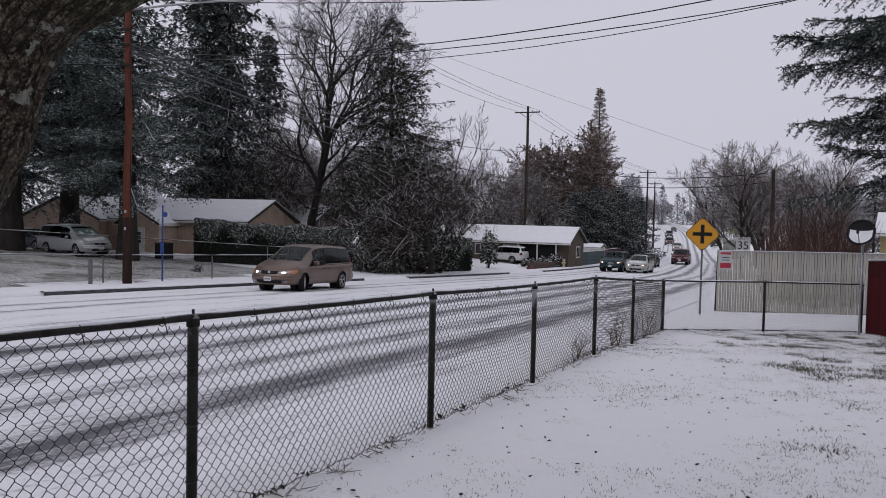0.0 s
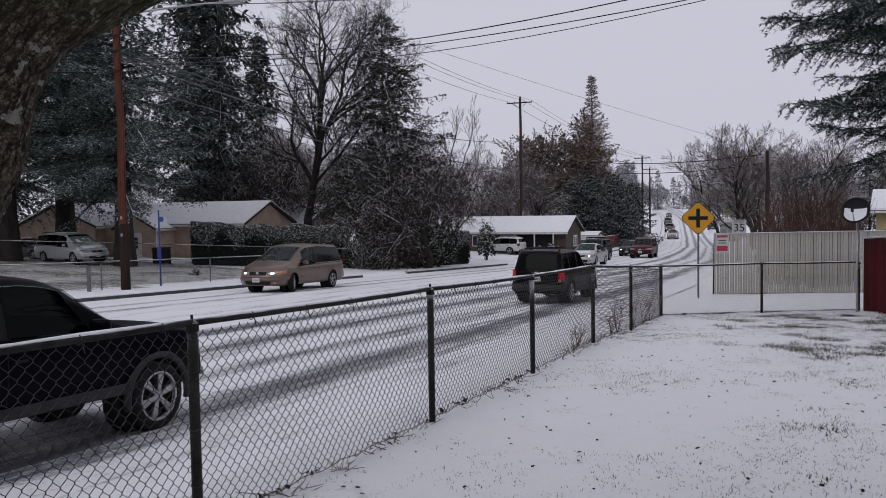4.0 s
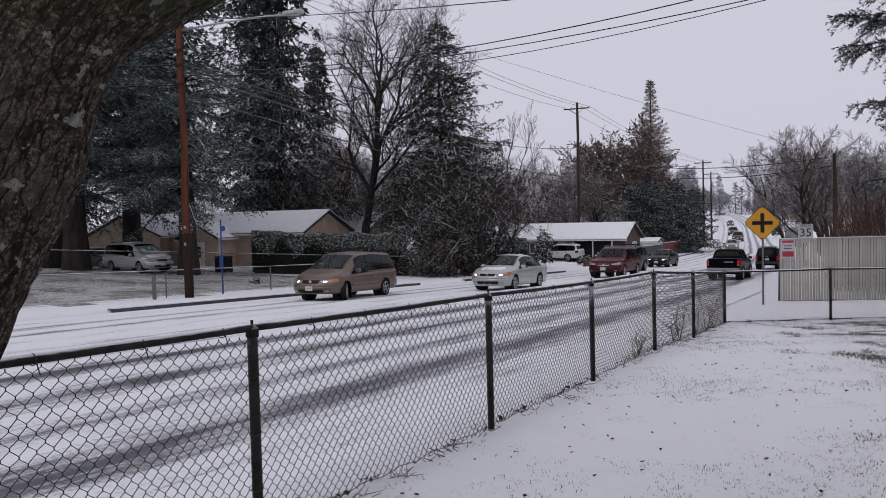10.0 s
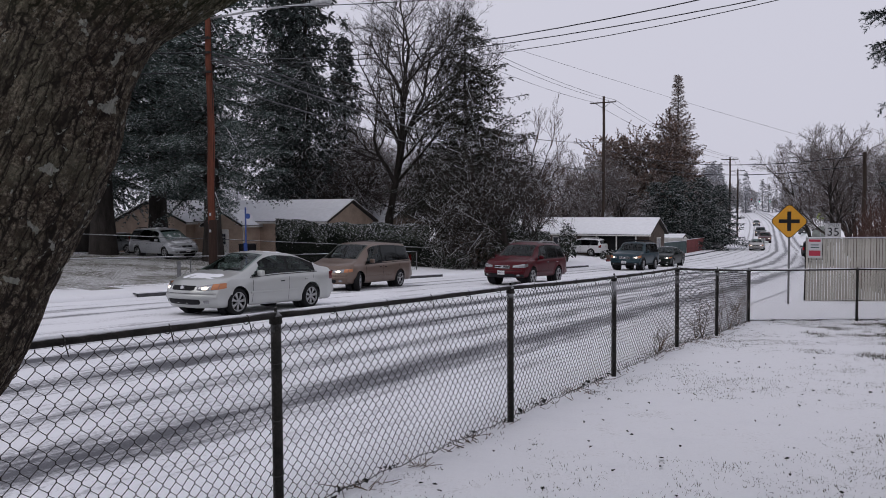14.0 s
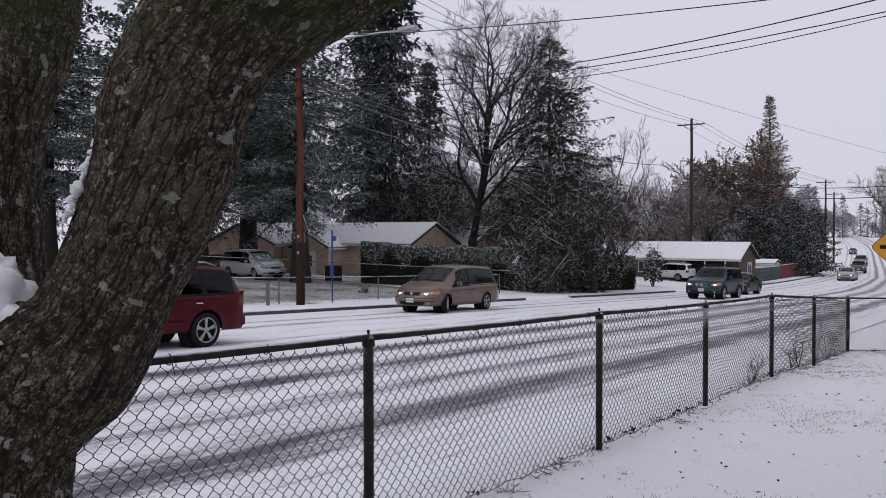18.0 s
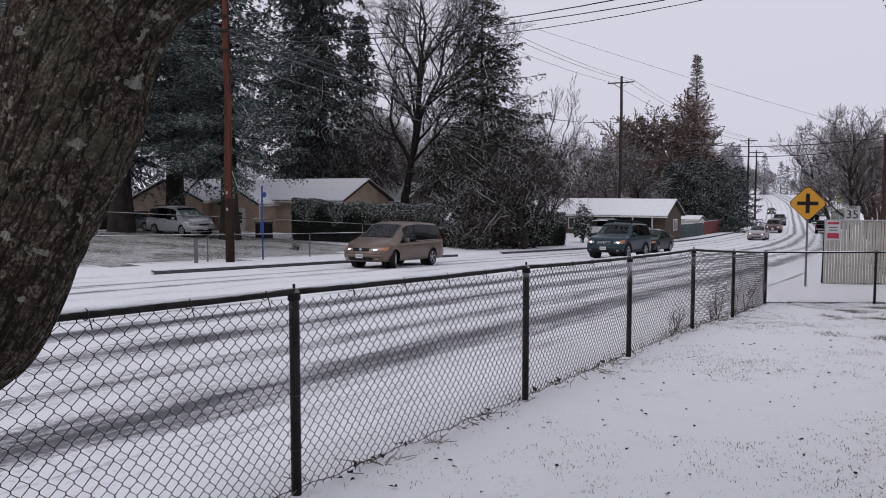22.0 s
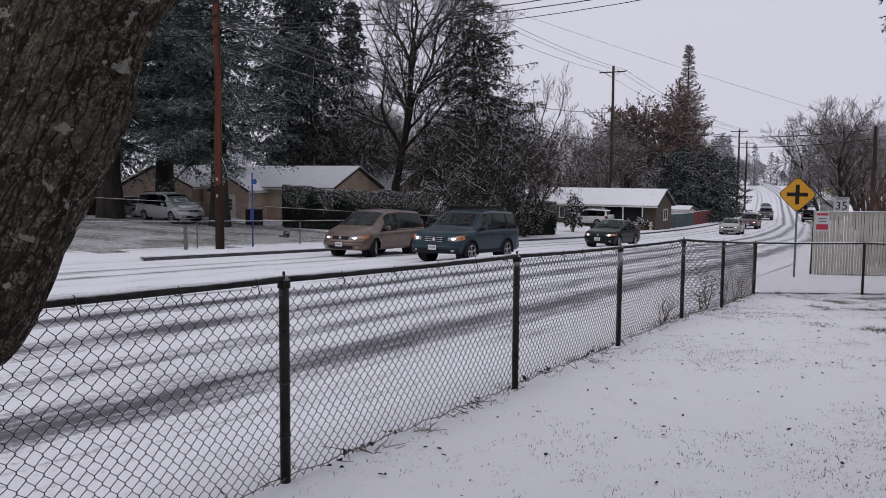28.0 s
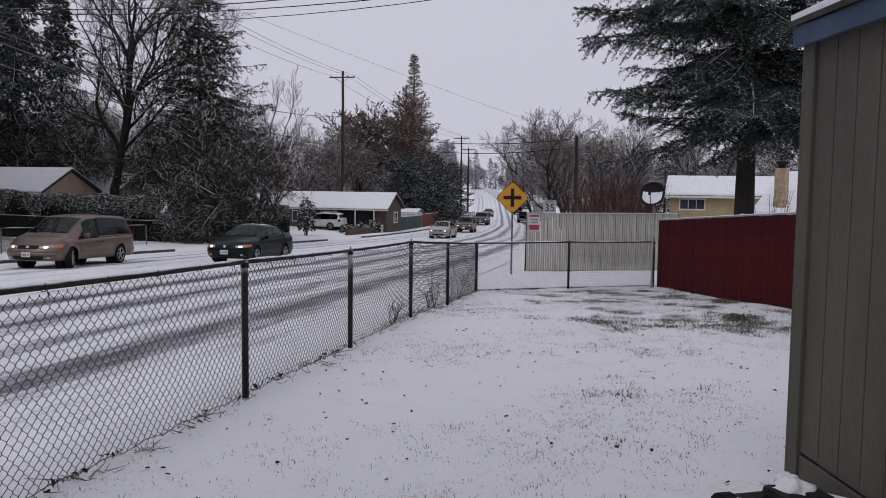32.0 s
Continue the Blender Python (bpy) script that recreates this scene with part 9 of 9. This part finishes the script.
def motions():
    drive(minivan, [(0, 23.65, 16.9), (1, 23.4, 16.9), (2.5, 23.25, 16.9), (4, 23.0, 16.9), (6, 22.8, 16.9), (8, 22.8, 16.9), (9.5, 22.65, 16.9), (11, 22.5, 16.9), (12.5, 22.2, 16.9), (15, 21.9, 16.9),
                    (17.5, 21.85, 16.9), (18, 22.25, 16.9), (18.5, 22.75, 16.9), (19, 23.15, 16.9), (19.5, 23.3, 16.9), (21, 23.35, 16.9), (24, 23.45, 16.9), (25.5, 23.15, 16.9), (27.5, 22.85, 16.9), (29, 22.4, 16.9), (30.8, 22.7, 16.9), (31.4, 21.7, 16.9), (32, 21.5, 16.9)], 5.45, turn=4)
    drive(silver_sedan, [(0, 71.1, 11.7), (1.0, 67.1, 11.8), (2.0, 62.3, 11.95), (3.0, 58.4, 12.1), (5.5, 49.2, 12.5), (7.0, 41.8, 12.6), (8.0, 37.5, 12.65), (9.0, 34.0, 12.7), (10.0, 30.4, 12.75), (11.0, 26.4, 12.8),
                         (12.0, 22.3, 12.9), (13.0, 17.2, 12.95), (14.0, 11.4, 13.0), (14.5, 8.5, 13.0), (16, -1, 13.0), (20, -30, 13.0), (26, -70, 13), (32, -110, 13)], 5.2)
    drive(red_suv, [(0, 102.3, 12.5), (1.0, 96.5, 12.3), (2.0, 89.6, 12.1), (3.0, 82.3, 11.9), (4.5, 71, 11.7), (6, 61.2, 11.5), (8.0, 54.1, 11.8), (9.0, 49.9, 11.9), (10.0, 45.3, 11.95), (11.0, 41.0, 12.05), (12.0, 37.7, 12.2),
                    (13.0, 33.6, 12.35), (14.0, 29.1, 12.5), (14.5, 26.7, 12.6), (16.6, 13.8, 12.95), (17.4, 8.5, 13.0), (18, 4.5, 13), (20, -12, 13), (26, -60, 13), (32, -105, 13)], 5.2)
    drive(blue_suv, [(0, 72.5, 14.3), (1, 69.9, 14.4), (3, 67.2, 14.6), (5.5, 64.7, 14.7), (7.5, 60.4, 14.6), (9, 57.8, 14.4), (11.5, 54.6, 14.2), (13.0, 52.5, 14.0), (14.5, 50.0, 13.7), (16.5, 47.2, 13.1), (18.0, 45.0, 12.7), (20.0, 42.2, 12.3), (22.0, 38.6, 12.0),
                     (23.5, 35.5, 11.85), (25.5, 30.0, 11.9), (27.5, 24.0, 11.9), (28, 21.8, 11.95), (29, 17.5, 12.0), (30, 12.9, 12.05), (30.8, 9.6, 12.1), (31.4, 6.6, 12.1), (32, 3.2, 12.1)], 5.2)
    drive(green_sedan, [(0, 90, 14.2), (4, 81, 14.3), (8.5, 71.2, 14.37), (10.0, 68.1, 14.3), (12.0, 64.4, 14.2), (14.0, 60.5, 14.1), (16.5, 57.0, 14.0), (18.5, 54.6, 13.9), (20.0, 52.0, 13.6), (22.5, 48, 13.1), (24.5, 44.6, 12.8), (25.5, 43.2, 12.6),
                        (27.5, 40.7, 12.25), (29.0, 37.1, 12.0), (30.0, 33.8, 11.9), (31.0, 30.1, 11.8), (32.0, 26.1, 11.65)], 4.9)
    drive(pale_sedan, [(0, 150, 20), (6, 130, 17.4), (13.5, 110.5, 14.9), (16.5, 105.5, 14.4), (18.0, 99.1, 14.0), (20.0, 92.0, 13.4), (22.0, 87.6, 13.0), (24.0, 83.3, 12.6), (25.5, 80.4, 12.5), (27.5, 75.5, 12.2), (29.0, 73.2, 12.1), (30.5, 70.4, 12.0), (32.0, 66.3, 11.9)], 4.81)
    drive(far_suv, [(0, 179, 26), (6, 163, 22.5), (14, 137, 17.8), (20, 116, 15.6), (24, 104.2, 14.4), (28, 93, 13.7), (30, 89.3, 13.4), (32, 85, 13.1)], 4.79)
    drive(far_van, [(0, 222, 33), (8, 190, 27), (16, 158, 21.5), (20, 143, 19), (24, 131.5, 17.7), (28, 122.5, 16.5), (30, 115.5, 15.8), (32, 108.5, 15.1)], 4.77)
    drive(last_sedan, [(0, 268, 39), (8, 245, 36), (16, 212, 31), (24, 180, 26.3), (28, 158, 22), (32, 141, 19)], 4.5)
    drive(black_suv, [(0, -6.5, 4.67), (1, 0.4, 4.67), (1.5, 3.8, 4.62), (2.0, 7.0, 4.57), (2.5, 10.2, 4.47), (3.0, 13.5, 4.32), (3.5, 16.6, 4.27), (5.5, 27.8, 4.22), (7, 37.0, 4.50), (8, 43.5, 4.60), (9, 52.0, 4.90), (10, 60.0, 4.40), (10.6, 64.5, 3.60), (12, 76.0, 4.20), (16, 112.0, 9.20), (20, 142.0, 13.60), (26, 150.0, 14.80), (32, 153.0, 15.20)], 4.4, away=True)
    drive(dark_pickup, [(0, -34, 3.8), (3, -9, 3.8), (5.5, 9.2, 3.8), (6.0, 12.9, 3.8), (6.5, 16.6, 3.75), (7.0, 20.2, 3.7), (7.5, 23.7, 3.7), (8.0, 26.9, 3.7), (8.5, 30.2, 3.75), (9.0, 33.2, 3.9), (10.0, 41.0, 4.3), (11.0, 49.6, 4.6), (11.5, 53.8, 4.3), (12.0, 58, 3.9), (12.5, 62, 3.6), (13, 66, 3.7), (16, 88, 5.6), (20, 106, 8.3), (32, 120, 10.4)], 5.46, away=True)


motions()
